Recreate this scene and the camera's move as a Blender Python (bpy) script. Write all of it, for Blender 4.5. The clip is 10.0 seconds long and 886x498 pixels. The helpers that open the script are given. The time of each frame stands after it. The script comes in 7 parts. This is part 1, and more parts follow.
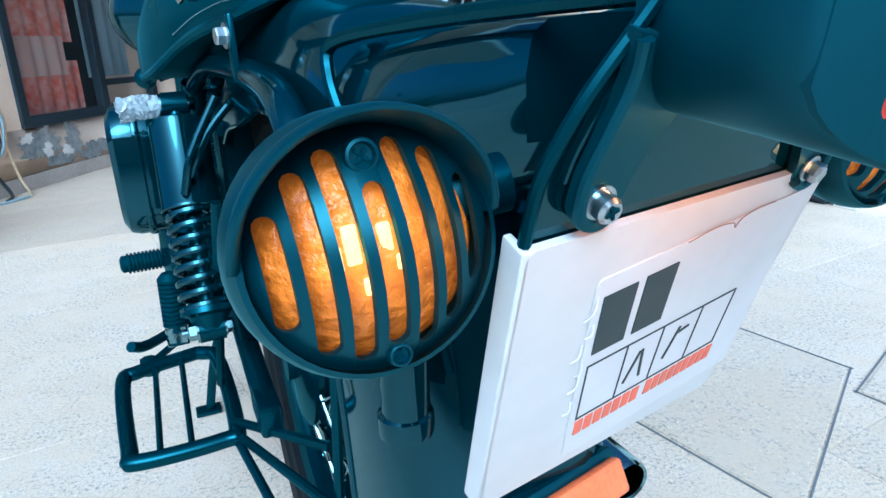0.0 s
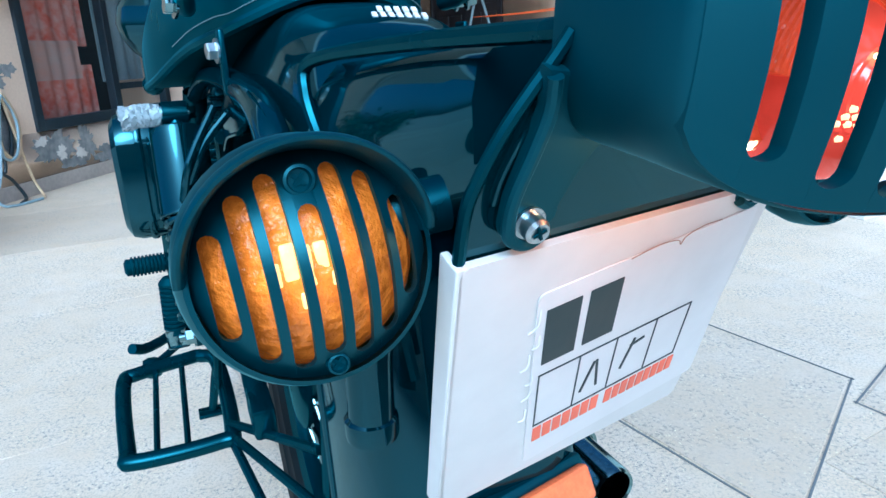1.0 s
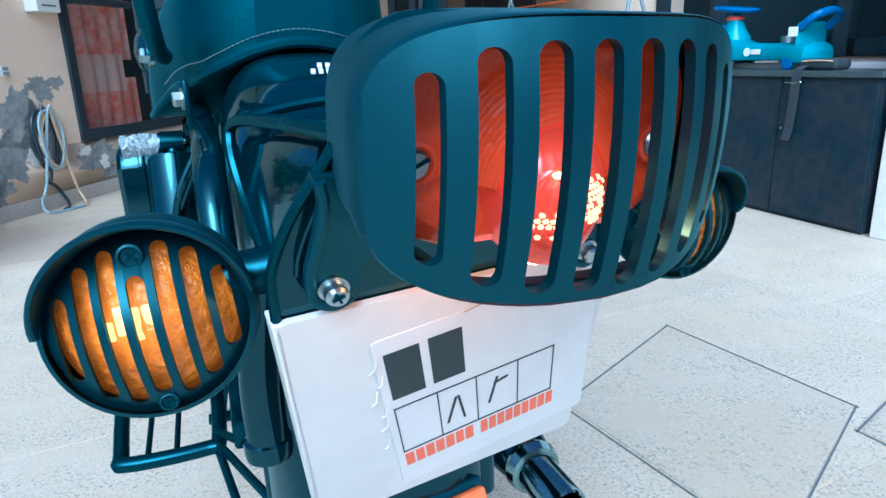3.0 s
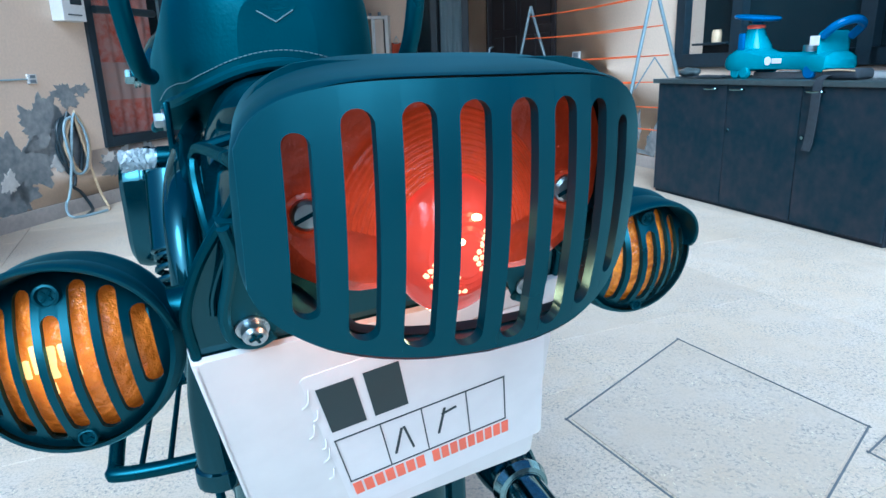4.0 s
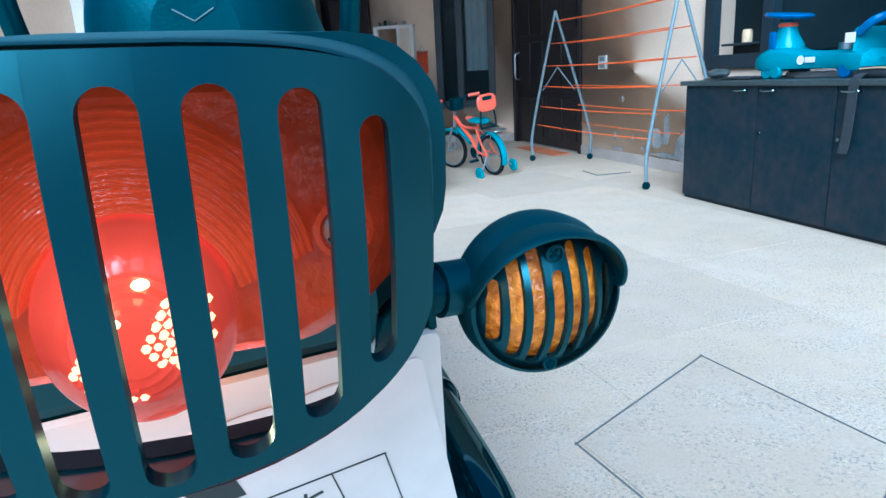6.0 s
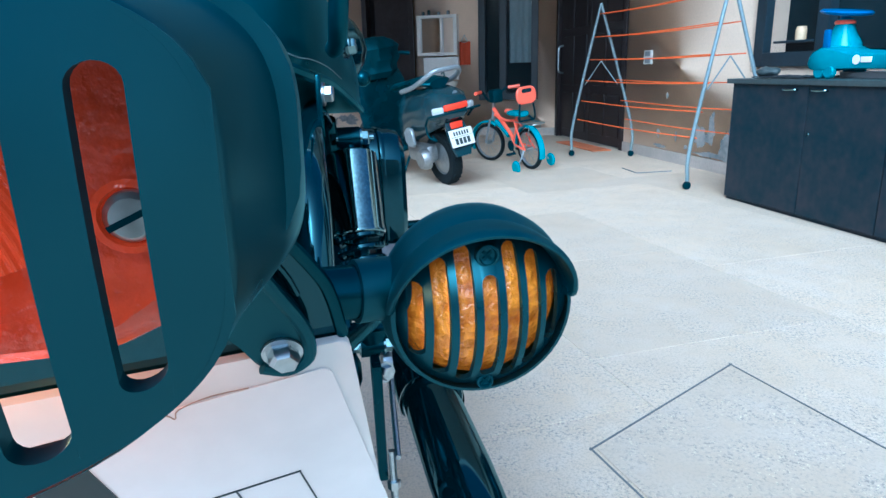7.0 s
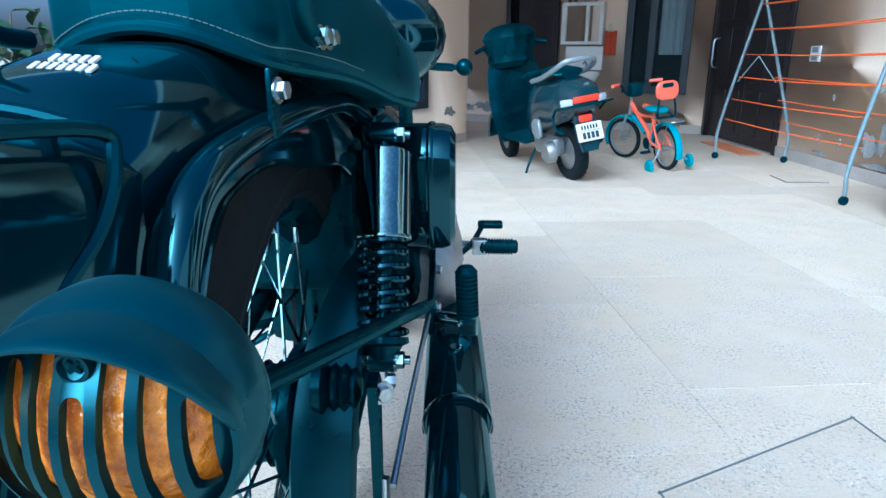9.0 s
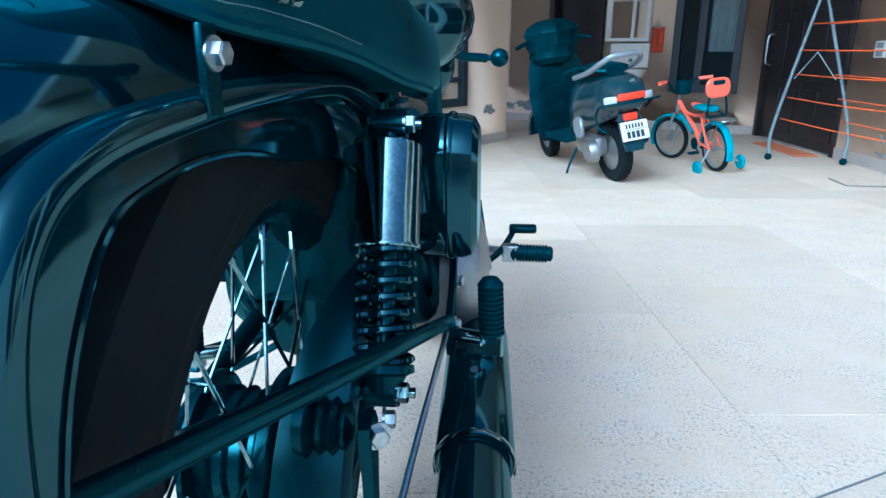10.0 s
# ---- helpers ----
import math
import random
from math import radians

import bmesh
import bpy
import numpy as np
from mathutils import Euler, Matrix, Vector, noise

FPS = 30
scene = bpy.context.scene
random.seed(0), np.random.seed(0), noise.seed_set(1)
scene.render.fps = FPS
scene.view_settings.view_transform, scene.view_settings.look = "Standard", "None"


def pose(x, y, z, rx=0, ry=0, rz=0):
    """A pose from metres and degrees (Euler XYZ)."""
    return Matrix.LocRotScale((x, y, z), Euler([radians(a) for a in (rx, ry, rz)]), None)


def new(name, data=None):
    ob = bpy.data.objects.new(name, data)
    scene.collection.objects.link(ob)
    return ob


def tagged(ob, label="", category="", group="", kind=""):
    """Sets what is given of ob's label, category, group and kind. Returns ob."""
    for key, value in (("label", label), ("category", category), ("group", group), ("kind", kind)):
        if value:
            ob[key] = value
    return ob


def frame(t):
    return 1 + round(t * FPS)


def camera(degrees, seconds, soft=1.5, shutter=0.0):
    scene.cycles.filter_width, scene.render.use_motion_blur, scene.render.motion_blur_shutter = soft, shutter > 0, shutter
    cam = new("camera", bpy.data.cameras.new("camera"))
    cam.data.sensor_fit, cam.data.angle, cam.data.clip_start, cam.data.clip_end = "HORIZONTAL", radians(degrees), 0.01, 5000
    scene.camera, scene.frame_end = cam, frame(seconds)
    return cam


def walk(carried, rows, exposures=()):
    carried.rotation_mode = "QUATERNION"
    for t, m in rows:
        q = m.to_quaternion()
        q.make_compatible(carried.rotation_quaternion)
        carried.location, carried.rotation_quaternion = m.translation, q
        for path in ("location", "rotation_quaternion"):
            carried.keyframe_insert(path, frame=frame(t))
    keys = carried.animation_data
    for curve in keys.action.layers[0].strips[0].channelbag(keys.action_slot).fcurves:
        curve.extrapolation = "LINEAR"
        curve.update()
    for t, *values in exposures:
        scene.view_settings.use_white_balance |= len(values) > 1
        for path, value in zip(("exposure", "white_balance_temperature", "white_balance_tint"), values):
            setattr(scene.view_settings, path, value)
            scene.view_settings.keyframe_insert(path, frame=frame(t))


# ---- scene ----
cam = camera(68.57, 10.0)
EXPO, KELVIN, TINT = ((0.0, -0.27), (2.5, -0.38), (5.5, -0.34), (7.5, -0.22), (10.0, -0.10)), 4240, -5
# seconds, eye in metres, yaw, pitch and roll in degrees
ROWS = [
    (0.0, 0.2738, 0.4749, 0.8576, -6.25, -17.60, -2.38),
    (0.5, 0.2862, 0.4723, 0.8583, -5.68, -17.38, -2.33),
    (1.0, 0.2971, 0.4587, 0.8653, -5.28, -17.15, -2.10),
    (1.5, 0.3138, 0.4551, 0.8678, -4.64, -16.98, -2.14),
    (2.0, 0.3366, 0.4311, 0.8781, -3.83, -16.85, -2.12),
    (2.5, 0.3615, 0.4197, 0.8858, -2.95, -16.55, -1.97),
    (3.8, 0.4218, 0.4064, 0.9117, -0.19, -15.79, -1.89),
    (4.0, 0.4303, 0.4155, 0.9110, 0.12, -15.68, -1.84),
    (4.5, 0.4541, 0.4336, 0.9074, 0.82, -15.51, -1.50),
    (5.0, 0.4809, 0.4535, 0.9074, 1.44, -15.20, -1.87),
    (5.5, 0.5006, 0.4766, 0.9069, 2.15, -14.80, -2.36),
    (6.8, 0.5430, 0.5383, 0.8897, 5.64, -15.32, -2.45),
    (7.0, 0.5562, 0.5444, 0.8908, 6.58, -15.46, -1.56),
    (7.5, 0.5868, 0.5725, 0.8903, 9.26, -15.71, -1.15),
    (8.0, 0.6228, 0.5952, 0.8884, 12.32, -15.89, -0.65),
    (8.5, 0.6606, 0.6176, 0.8993, 15.66, -16.26, 0.13),
    (9.0, 0.6783, 0.6666, 0.8979, 18.79, -16.43, 0.40),
    (9.5, 0.6728, 0.7323, 0.8842, 21.32, -16.41, 0.18),
    (10.0, 0.6595, 0.8068, 0.8715, 22.42, -16.49, 0.36),
]
walk(cam, [(t, pose(x, y, z, 90 + pitch, 0, yaw) @ pose(0, 0, 0, 0, 0, roll)) for t, x, y, z, yaw, pitch, roll in ROWS],
     exposures=[(t, stops, KELVIN, TINT) for t, stops in EXPO])

# ---- daylight: open sky over the yard, an unseen slab added to shade its far half ----
SUN_ELEV, SUN_AZ = 39.0, 190.0
world = bpy.data.worlds.new("world")
scene.world = world
world.use_nodes = True
sky = world.node_tree.nodes.new("ShaderNodeTexSky")
sky.sky_type, sky.sun_disc = "NISHITA", False
sky.sun_elevation, sky.sun_rotation = radians(SUN_ELEV), radians(SUN_AZ)
sky.dust_density, sky.air_density, sky.ozone_density = 6.0, 0.45, 0.3
world.node_tree.links.new(sky.outputs[0], world.node_tree.nodes["Background"].inputs[0])
world.node_tree.nodes["Background"].inputs[1].default_value = 0.29
sun = new("sun", bpy.data.lights.new("sun", "SUN"))
sun.data.energy, sun.data.angle, sun.data.color = 1.65, radians(28), (1.0, 0.97, 0.93)
sun.matrix_world = pose(0, 0, 8, 90 - SUN_ELEV, 0, 180 - SUN_AZ)

# ---- materials ----
def mat(name, col, rough=0.5, metal=0.0, vary=0.12, fine=40.0, coarse=3.0, bump=0.1, dist=0.002, second=None, amount=0.5,
        coat=0.0, spec=0.5, glow=None, power=0.0, alpha=1.0, trans=0.0, per_object=0.0, sheen_tint=None, place=False):
    """A surface with a coarse and a fine variation of colour and gloss, and fine relief."""
    m = bpy.data.materials.new(name)
    m.use_nodes = True
    t = m.node_tree
    n, link = t.nodes, t.links.new
    b = n["Principled BSDF"]
    where = n.new("ShaderNodeTexCoord")
    big, small = n.new("ShaderNodeTexNoise"), n.new("ShaderNodeTexNoise")
    big.inputs["Scale"].default_value, big.inputs["Detail"].default_value = coarse, 6.0
    small.inputs["Scale"].default_value, small.inputs["Detail"].default_value = fine, 5.0
    spot = n.new("ShaderNodeNewGeometry").outputs["Position"] if place else where.outputs["Object"]
    link(spot, big.inputs["Vector"])
    link(spot, small.inputs["Vector"])
    add = n.new("ShaderNodeMath")
    add.operation = "ADD"
    link(big.outputs["Fac"], add.inputs[0])
    link(small.outputs["Fac"], add.inputs[1])
    half = n.new("ShaderNodeMapRange")
    half.inputs["From Min"].default_value, half.inputs["From Max"].default_value = 0.7, 1.3
    link(add.outputs[0], half.inputs["Value"])
    mix = n.new("ShaderNodeMix")
    mix.data_type = "RGBA"
    lo = [c * (1 - vary) for c in col]
    hi = [min(1.0, c * (1 + vary)) for c in col] if second is None else [c * (1 - amount) + s * amount for c, s in zip(col, second)]
    mix.inputs["A"].default_value, mix.inputs["B"].default_value = (*lo, 1), (*hi, 1)
    link(half.outputs[0], mix.inputs["Factor"])
    out = mix.outputs["Result"]
    if per_object:
        info, hsv = n.new("ShaderNodeObjectInfo"), n.new("ShaderNodeHueSaturation")
        span = n.new("ShaderNodeMapRange")
        span.inputs["To Min"].default_value, span.inputs["To Max"].default_value = 1 - per_object, 1 + per_object
        link(info.outputs["Random"], span.inputs["Value"])
        link(span.outputs[0], hsv.inputs["Value"])
        link(out, hsv.inputs["Color"])
        out = hsv.outputs[0]
    link(out, b.inputs["Base Color"])
    gloss = n.new("ShaderNodeMapRange")
    gloss.inputs["To Min"].default_value, gloss.inputs["To Max"].default_value = max(0.02, rough * 0.8), min(1.0, rough * 1.2)
    link(small.outputs["Fac"], gloss.inputs["Value"])
    link(gloss.outputs[0], b.inputs["Roughness"])
    b.inputs["Metallic"].default_value = metal
    b.inputs["Coat Weight"].default_value = coat
    b.inputs["Coat Roughness"].default_value = 0.04
    b.inputs["Specular IOR Level"].default_value = spec
    if sheen_tint:
        b.inputs["Specular Tint"].default_value = (*sheen_tint, 1)
    b.inputs["Transmission Weight"].default_value = trans
    b.inputs["Alpha"].default_value = alpha
    if glow:
        b.inputs["Emission Color"].default_value = (*glow, 1)
        b.inputs["Emission Strength"].default_value = power
    if bump:
        rel = n.new("ShaderNodeBump")
        rel.inputs["Strength"].default_value, rel.inputs["Distance"].default_value = bump, dist
        link(small.outputs["Fac"], rel.inputs["Height"])
        link(rel.outputs[0], b.inputs["Normal"])
    return m


def speckled(name, col, dots, share, scale, rough, bump):
    """Stone with clustered grains of a second colour, pale flecks and broad stains."""
    m = mat(name, col, rough, vary=0.17, fine=14.0, coarse=2.2, second=(0.66, 0.595, 0.515), amount=0.8, bump=0, per_object=0.10, place=True)
    t = m.node_tree
    n, link = t.nodes, t.links.new
    b = n["Principled BSDF"]
    src = b.inputs["Base Color"].links[0].from_socket
    where = n.new("ShaderNodeNewGeometry")

    def noise(size, detail, lo, hi):
        a, c = n.new("ShaderNodeTexNoise"), n.new("ShaderNodeMapRange")
        a.inputs["Scale"].default_value, a.inputs["Detail"].default_value, a.inputs["Roughness"].default_value = size, detail, 0.7
        c.inputs["From Min"].default_value, c.inputs["From Max"].default_value = lo, hi
        link(where.outputs["Position"], a.inputs["Vector"])
        link(a.outputs["Fac"], c.inputs["Value"])
        return c.outputs[0], a.outputs["Fac"]

    def times(p, q):
        k = n.new("ShaderNodeMath")
        k.operation = "MULTIPLY"
        link(p, k.inputs[0])
        link(q, k.inputs[1])
        return k.outputs[0]

    def over(base, colour, factor):
        k = n.new("ShaderNodeMix")
        k.data_type = "RGBA"
        k.inputs["B"].default_value = (*colour, 1)
        link(factor, k.inputs["Factor"])
        link(base, k.inputs["A"])
        return k.outputs["Result"]
    patch, _ = noise(4.5, 6.0, 0.40, 0.56)
    veil, _ = noise(1.3, 5.0, 0.46, 0.66)
    fine, height = noise(scale, 3.0, share, share + 0.10)
    pits, _ = noise(scale * 0.6, 4.0, 0.53, 0.61)
    pale, _ = noise(scale * 0.8 + 7, 3.0, 0.60, 0.68)
    out = over(src, [(a + c) / 2 for a, c in zip(col, dots)], fine)
    out = over(out, dots, times(pits, patch))
    out = over(out, [min(0.9, c * 1.3) for c in col], times(pale, patch))
    half = n.new("ShaderNodeMath")
    half.operation = "MULTIPLY"
    half.inputs[1].default_value = 0.34
    link(veil, half.inputs[0])
    out = over(out, [c * 0.62 for c in col], half.outputs[0])
    link(out, b.inputs["Base Color"])
    rel = n.new("ShaderNodeBump")
    rel.inputs["Strength"].default_value, rel.inputs["Distance"].default_value = bump, 0.0015
    link(height, rel.inputs["Height"])
    link(rel.outputs[0], b.inputs["Normal"])
    return m


def lamp_glow(m, at, near, far, reach):
    """Light from a bulb inside a lens: strongest at the bulb, fading over reach metres."""
    t = m.node_tree
    n, link = t.nodes, t.links.new
    where, gap, span = n.new("ShaderNodeTexCoord"), n.new("ShaderNodeVectorMath"), n.new("ShaderNodeMapRange")
    gap.operation = "DISTANCE"
    gap.inputs[1].default_value = at
    link(where.outputs["Object"], gap.inputs[0])
    link(gap.outputs["Value"], span.inputs["Value"])
    span.inputs["From Max"].default_value = reach
    span.inputs["To Min"].default_value, span.inputs["To Max"].default_value = near, far
    span.interpolation_type = "SMOOTHERSTEP"
    link(span.outputs[0], n["Principled BSDF"].inputs["Emission Strength"])
    return m


def dark_finish(name, col, low, high, rough, fine=80.0, bump=0.0, dist=0.0005, vary=0.2, smear=0.5):
    """A near-black finish with a blue-green cast painted into its base and its gloss, which grows towards glancing
    angles, and a faint smear of dust in the gloss.
    """
    m = bpy.data.materials.new(name)
    m.use_nodes = True
    t = m.node_tree
    n, link = t.nodes, t.links.new
    n.remove(n["Principled BSDF"])
    where, big, small = n.new("ShaderNodeTexCoord"), n.new("ShaderNodeTexNoise"), n.new("ShaderNodeTexNoise")
    big.inputs["Scale"].default_value, big.inputs["Detail"].default_value = 9.0, 6.0
    small.inputs["Scale"].default_value, small.inputs["Detail"].default_value = fine, 4.0
    for k in (big, small):
        link(where.outputs["Object"], k.inputs["Vector"])
    flat, gloss, total = n.new("ShaderNodeBsdfDiffuse"), n.new("ShaderNodeBsdfAnisotropic"), n.new("ShaderNodeAddShader")
    tone = n.new("ShaderNodeMix")
    tone.data_type = "RGBA"
    tone.inputs["A"].default_value = (*[c * (1 - vary) for c in col], 1)
    tone.inputs["B"].default_value = (*[c * (1 + vary) for c in col], 1)
    link(big.outputs["Fac"], tone.inputs["Factor"])
    link(tone.outputs["Result"], flat.inputs["Color"])
    # Reflection tint is painted in: low head-on, high at glancing angles.
    edge, painted_sheen = n.new("ShaderNodeFresnel"), n.new("ShaderNodeMix")
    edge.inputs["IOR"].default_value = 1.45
    painted_sheen.data_type = "RGBA"
    painted_sheen.inputs["A"].default_value, painted_sheen.inputs["B"].default_value = (*low, 1), (*high, 1)
    link(edge.outputs[0], painted_sheen.inputs["Factor"])
    link(painted_sheen.outputs["Result"], gloss.inputs["Color"])
    span = n.new("ShaderNodeMapRange")
    span.inputs["From Min"].default_value, span.inputs["From Max"].default_value = 0.35, 0.75
    span.inputs["To Min"].default_value, span.inputs["To Max"].default_value = rough * (1 - 0.4 * smear), rough * (1 + smear)
    link(big.outputs["Fac"], span.inputs["Value"])
    link(span.outputs[0], gloss.inputs["Roughness"])
    if bump:
        rel = n.new("ShaderNodeBump")
        rel.inputs["Strength"].default_value, rel.inputs["Distance"].default_value = bump, dist
        link(small.outputs["Fac"], rel.inputs["Height"])
        link(rel.outputs[0], gloss.inputs["Normal"])
        link(rel.outputs[0], flat.inputs["Normal"])
    link(flat.outputs[0], total.inputs[0])
    link(gloss.outputs[0], total.inputs[1])
    link(total.outputs[0], n["Material Output"].inputs["Surface"])
    return m


STONE = speckled("stone_slab", (0.80, 0.650, 0.465), (0.30, 0.280, 0.250), 0.50, 170.0, 0.6, 0.3)
COVER = speckled("cover_slab", (0.80, 0.655, 0.475), (0.30, 0.280, 0.250), 0.50, 170.0, 0.6, 0.5)
JOINT = mat("joint_mortar", (0.15, 0.165, 0.175), 0.9, fine=60, bump=0.3)
GROUT = mat("slab_grout", (0.50, 0.44, 0.36), 0.9, fine=60, bump=0.3)
PLASTER = mat("cream_paint", (0.74, 0.585, 0.44), 0.75, vary=0.07, fine=60, coarse=1.3, bump=0.12)
PATCH = mat("bare_damp_plaster", (0.24, 0.27, 0.29), 0.9, vary=0.3, fine=25, coarse=7, bump=0.5, second=(0.5, 0.48, 0.44), amount=0.45)
FLAKE = mat("flaking_whitewash", (0.66, 0.64, 0.6), 0.9, vary=0.15, fine=30, coarse=9, bump=0.6)
SKIRT = mat("skirting_stone", (0.44, 0.40, 0.36), 0.55, vary=0.15, fine=40, coarse=4, bump=0.15)
CEIL = mat("ceiling_paint", (0.62, 0.56, 0.5), 0.85, vary=0.06)
WHITEWALL = mat("white_wall_paint", (0.75, 0.73, 0.69), 0.7, vary=0.06)
FRAME = mat("dark_window_paint", (0.016, 0.030, 0.042), 0.4, vary=0.25, fine=30, coarse=5)
WOOD = mat("dark_stained_wood", (0.020, 0.017, 0.019), 0.35, vary=0.35, fine=18, coarse=4, spec=0.4)
LAMINATE = mat("dark_laminate", (0.009, 0.036, 0.054), 0.5, vary=0.35, fine=16, coarse=3.2, second=(0.064, 0.034, 0.030), amount=0.42, bump=0.05, spec=0.12)
TOPS = mat("dark_worktop", (0.05, 0.07, 0.075), 0.35, vary=0.2)
PANE = mat("clear_pane", (0.03, 0.07, 0.09), 0.04, vary=0.1, bump=0.0, alpha=0.12, spec=0.3)
# Near-black colour standing in for the shade of rooms behind openings.
ROOM_SHADE = mat("painted_room_dark", (0.02, 0.02, 0.022), 0.8)
CURTAIN = mat("red_print_curtain", (0.75, 0.13, 0.06), 0.85, vary=0.2, fine=22, coarse=6, second=(0.62, 0.55, 0.5), amount=0.7, bump=0.3)
CURTAIN2 = mat("pale_print_curtain", (0.62, 0.5, 0.45), 0.85, vary=0.15, fine=22, coarse=6, second=(0.6, 0.25, 0.17), amount=0.6, bump=0.3)
CHROME = mat("chrome", (0.21, 0.33, 0.355), 0.11, 1.0, vary=0.25, fine=220, coarse=30, bump=0.10, dist=0.0004)
STEEL = mat("zinc_steel", (0.46, 0.53, 0.56), 0.3, 1.0, vary=0.2, fine=160, bump=0.12, dist=0.0006)
DULL = mat("cast_alloy", (0.32, 0.34, 0.35), 0.45, 0.9, vary=0.2, fine=60, bump=0.2)
# Blue-green tint of shaded blacks is painted into these five finishes.
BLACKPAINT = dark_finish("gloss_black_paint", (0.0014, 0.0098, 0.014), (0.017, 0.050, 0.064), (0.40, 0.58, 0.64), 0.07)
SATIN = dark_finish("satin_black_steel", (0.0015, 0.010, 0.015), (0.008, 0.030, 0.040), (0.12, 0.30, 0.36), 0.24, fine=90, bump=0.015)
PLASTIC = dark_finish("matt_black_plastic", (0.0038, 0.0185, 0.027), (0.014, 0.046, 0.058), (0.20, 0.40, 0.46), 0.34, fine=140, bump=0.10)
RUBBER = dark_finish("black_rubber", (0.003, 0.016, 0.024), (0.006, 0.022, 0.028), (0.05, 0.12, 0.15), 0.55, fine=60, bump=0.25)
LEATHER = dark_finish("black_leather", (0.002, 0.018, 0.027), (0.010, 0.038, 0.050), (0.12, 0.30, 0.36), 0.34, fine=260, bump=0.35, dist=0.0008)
STITCH = mat("grey_thread", (0.12, 0.19, 0.21), 0.7)
# Slight emission put in to liven this lens; its indicator is off.
AMBERGLOW = mat("faint_glow_amber_lens", (0.80, 0.17, 0.004), 0.14, vary=0.6, fine=170, coarse=60, bump=1.0, dist=0.004, spec=0.8, second=(1.0, 0.42, 0.02), amount=0.85, glow=(1.0, 0.22, 0.006), power=0.13)
AMBERLIT = mat("lit_amber_lens", (0.80, 0.20, 0.010), 0.16, vary=0.6, fine=150, coarse=60, bump=1.0, dist=0.004, second=(1.0, 0.30, 0.018), amount=0.7, glow=(1.0, 0.20, 0.008), power=0.42)
REDLENS = mat("red_lens", (0.60, 0.055, 0.014), 0.12, vary=0.4, fine=70, coarse=20, bump=0.9, dist=0.003, spec=0.6, glow=(1.0, 0.085, 0.012), power=0.10)
REDLIT = mat("lit_red_lens_centre", (0.75, 0.05, 0.025), 0.15, vary=0.25, fine=90, coarse=20, bump=0.5, dist=0.001, glow=(1.0, 0.075, 0.03), power=0.55)
CELLHOT = mat("hot_lens_cell", (1.0, 0.5, 0.2), 0.2, vary=0.1, bump=0, glow=(1.0, 0.5, 0.2), power=2.5)
lamp_glow(REDLENS, (-0.026, -0.042, 0.856), 0.55, 0.07, 0.075)
lamp_glow(REDLIT, (-0.026, -0.042, 0.854), 0.95, 0.35, 0.035)
lamp_glow(AMBERLIT, (-0.146, 0.012, 0.817), 1.35, 0.15, 0.030)
AMBERHOT = mat("hot_amber_lens", (1, 0.6, 0.15), 0.2, vary=0.3, fine=300, bump=0.4, glow=(1.0, 0.52, 0.13), power=2.0)
BULB = mat("glowing_bulb", (1, 0.8, 0.5), 0.3, vary=0.02, bump=0, glow=(1.0, 0.62, 0.2), power=9.0)
WHITEPLATE = mat("white_plate_plastic", (0.66, 0.66, 0.64), 0.38, vary=0.05, fine=50, coarse=10, bump=0.05)
PAPER = mat("white_sticker", (0.72, 0.72, 0.71), 0.45, vary=0.04, fine=60, coarse=20, bump=0.15)
TEAR = mat("torn_paper", (0.36, 0.27, 0.21), 0.8)
INK = mat("black_ink", (0.012, 0.03, 0.035), 0.5, vary=0.2)
ORANGEINK = mat("orange_ink", (0.8, 0.16, 0.08), 0.5, vary=0.12)
WHITEINK = mat("white_vinyl", (0.85, 0.85, 0.85), 0.4, vary=0.04)
REFLECTOR = mat("orange_reflector", (0.85, 0.2, 0.06), 0.2, vary=0.15, fine=300, bump=0.5, dist=0.0005)
ORANGECORD = mat("orange_nylon_line", (0.85, 0.15, 0.02), 0.5, vary=0.1)
TUBEBLUE = mat("blue_grey_tube", (0.24, 0.32, 0.36), 0.35, 0.4, vary=0.15)
TOYBLUE = mat("turquoise_toy_plastic", (0.0, 0.27, 0.36), 0.35, vary=0.07)
TOYDEEP = mat("deep_blue_plastic", (0.01, 0.12, 0.35), 0.3, vary=0.1)
CORAL = mat("coral_plastic", (0.85, 0.14, 0.08), 0.35, vary=0.1)
SCOOTGREY = mat("grey_scooter_paint", (0.010, 0.034, 0.046), 0.22, vary=0.25, fine=30, coarse=5, coat=0.35)
SILVER = mat("silver_plastic", (0.27, 0.31, 0.34), 0.35, 0.4, vary=0.15)
FILM = mat("crumpled_clear_film", (0.55, 0.64, 0.68), 0.10, vary=0.3, fine=60, bump=0.6, alpha=0.6)
CLEAR = mat("clear_lamp", (0.42, 0.47, 0.5), 0.1, vary=0.2, fine=100, bump=0.5)
# Faint emission put in to brighten the scooter's lamp and reflector.
REDGLOW = mat("glowing_red_plastic", (0.8, 0.05, 0.02), 0.2, vary=0.1, glow=(1, 0.08, 0.02), power=0.15)
TYRE = mat("dusty_tyre", (0.0045, 0.0095, 0.0125), 0.85, vary=0.4, fine=40, bump=0.5, dist=0.004, spec=0.2)
LEAF = mat("leaf", (0.045, 0.12, 0.055), 0.45, vary=0.45, fine=20, coarse=6, per_object=0.4)
STEM = mat("plant_stem", (0.12, 0.09, 0.06), 0.8)
GATE = mat("cream_sheet_metal", (0.55, 0.5, 0.42), 0.5, vary=0.12)
TOWEL = mat("rust_towel", (0.42, 0.06, 0.02), 0.95, vary=0.2, fine=90, bump=0.5)
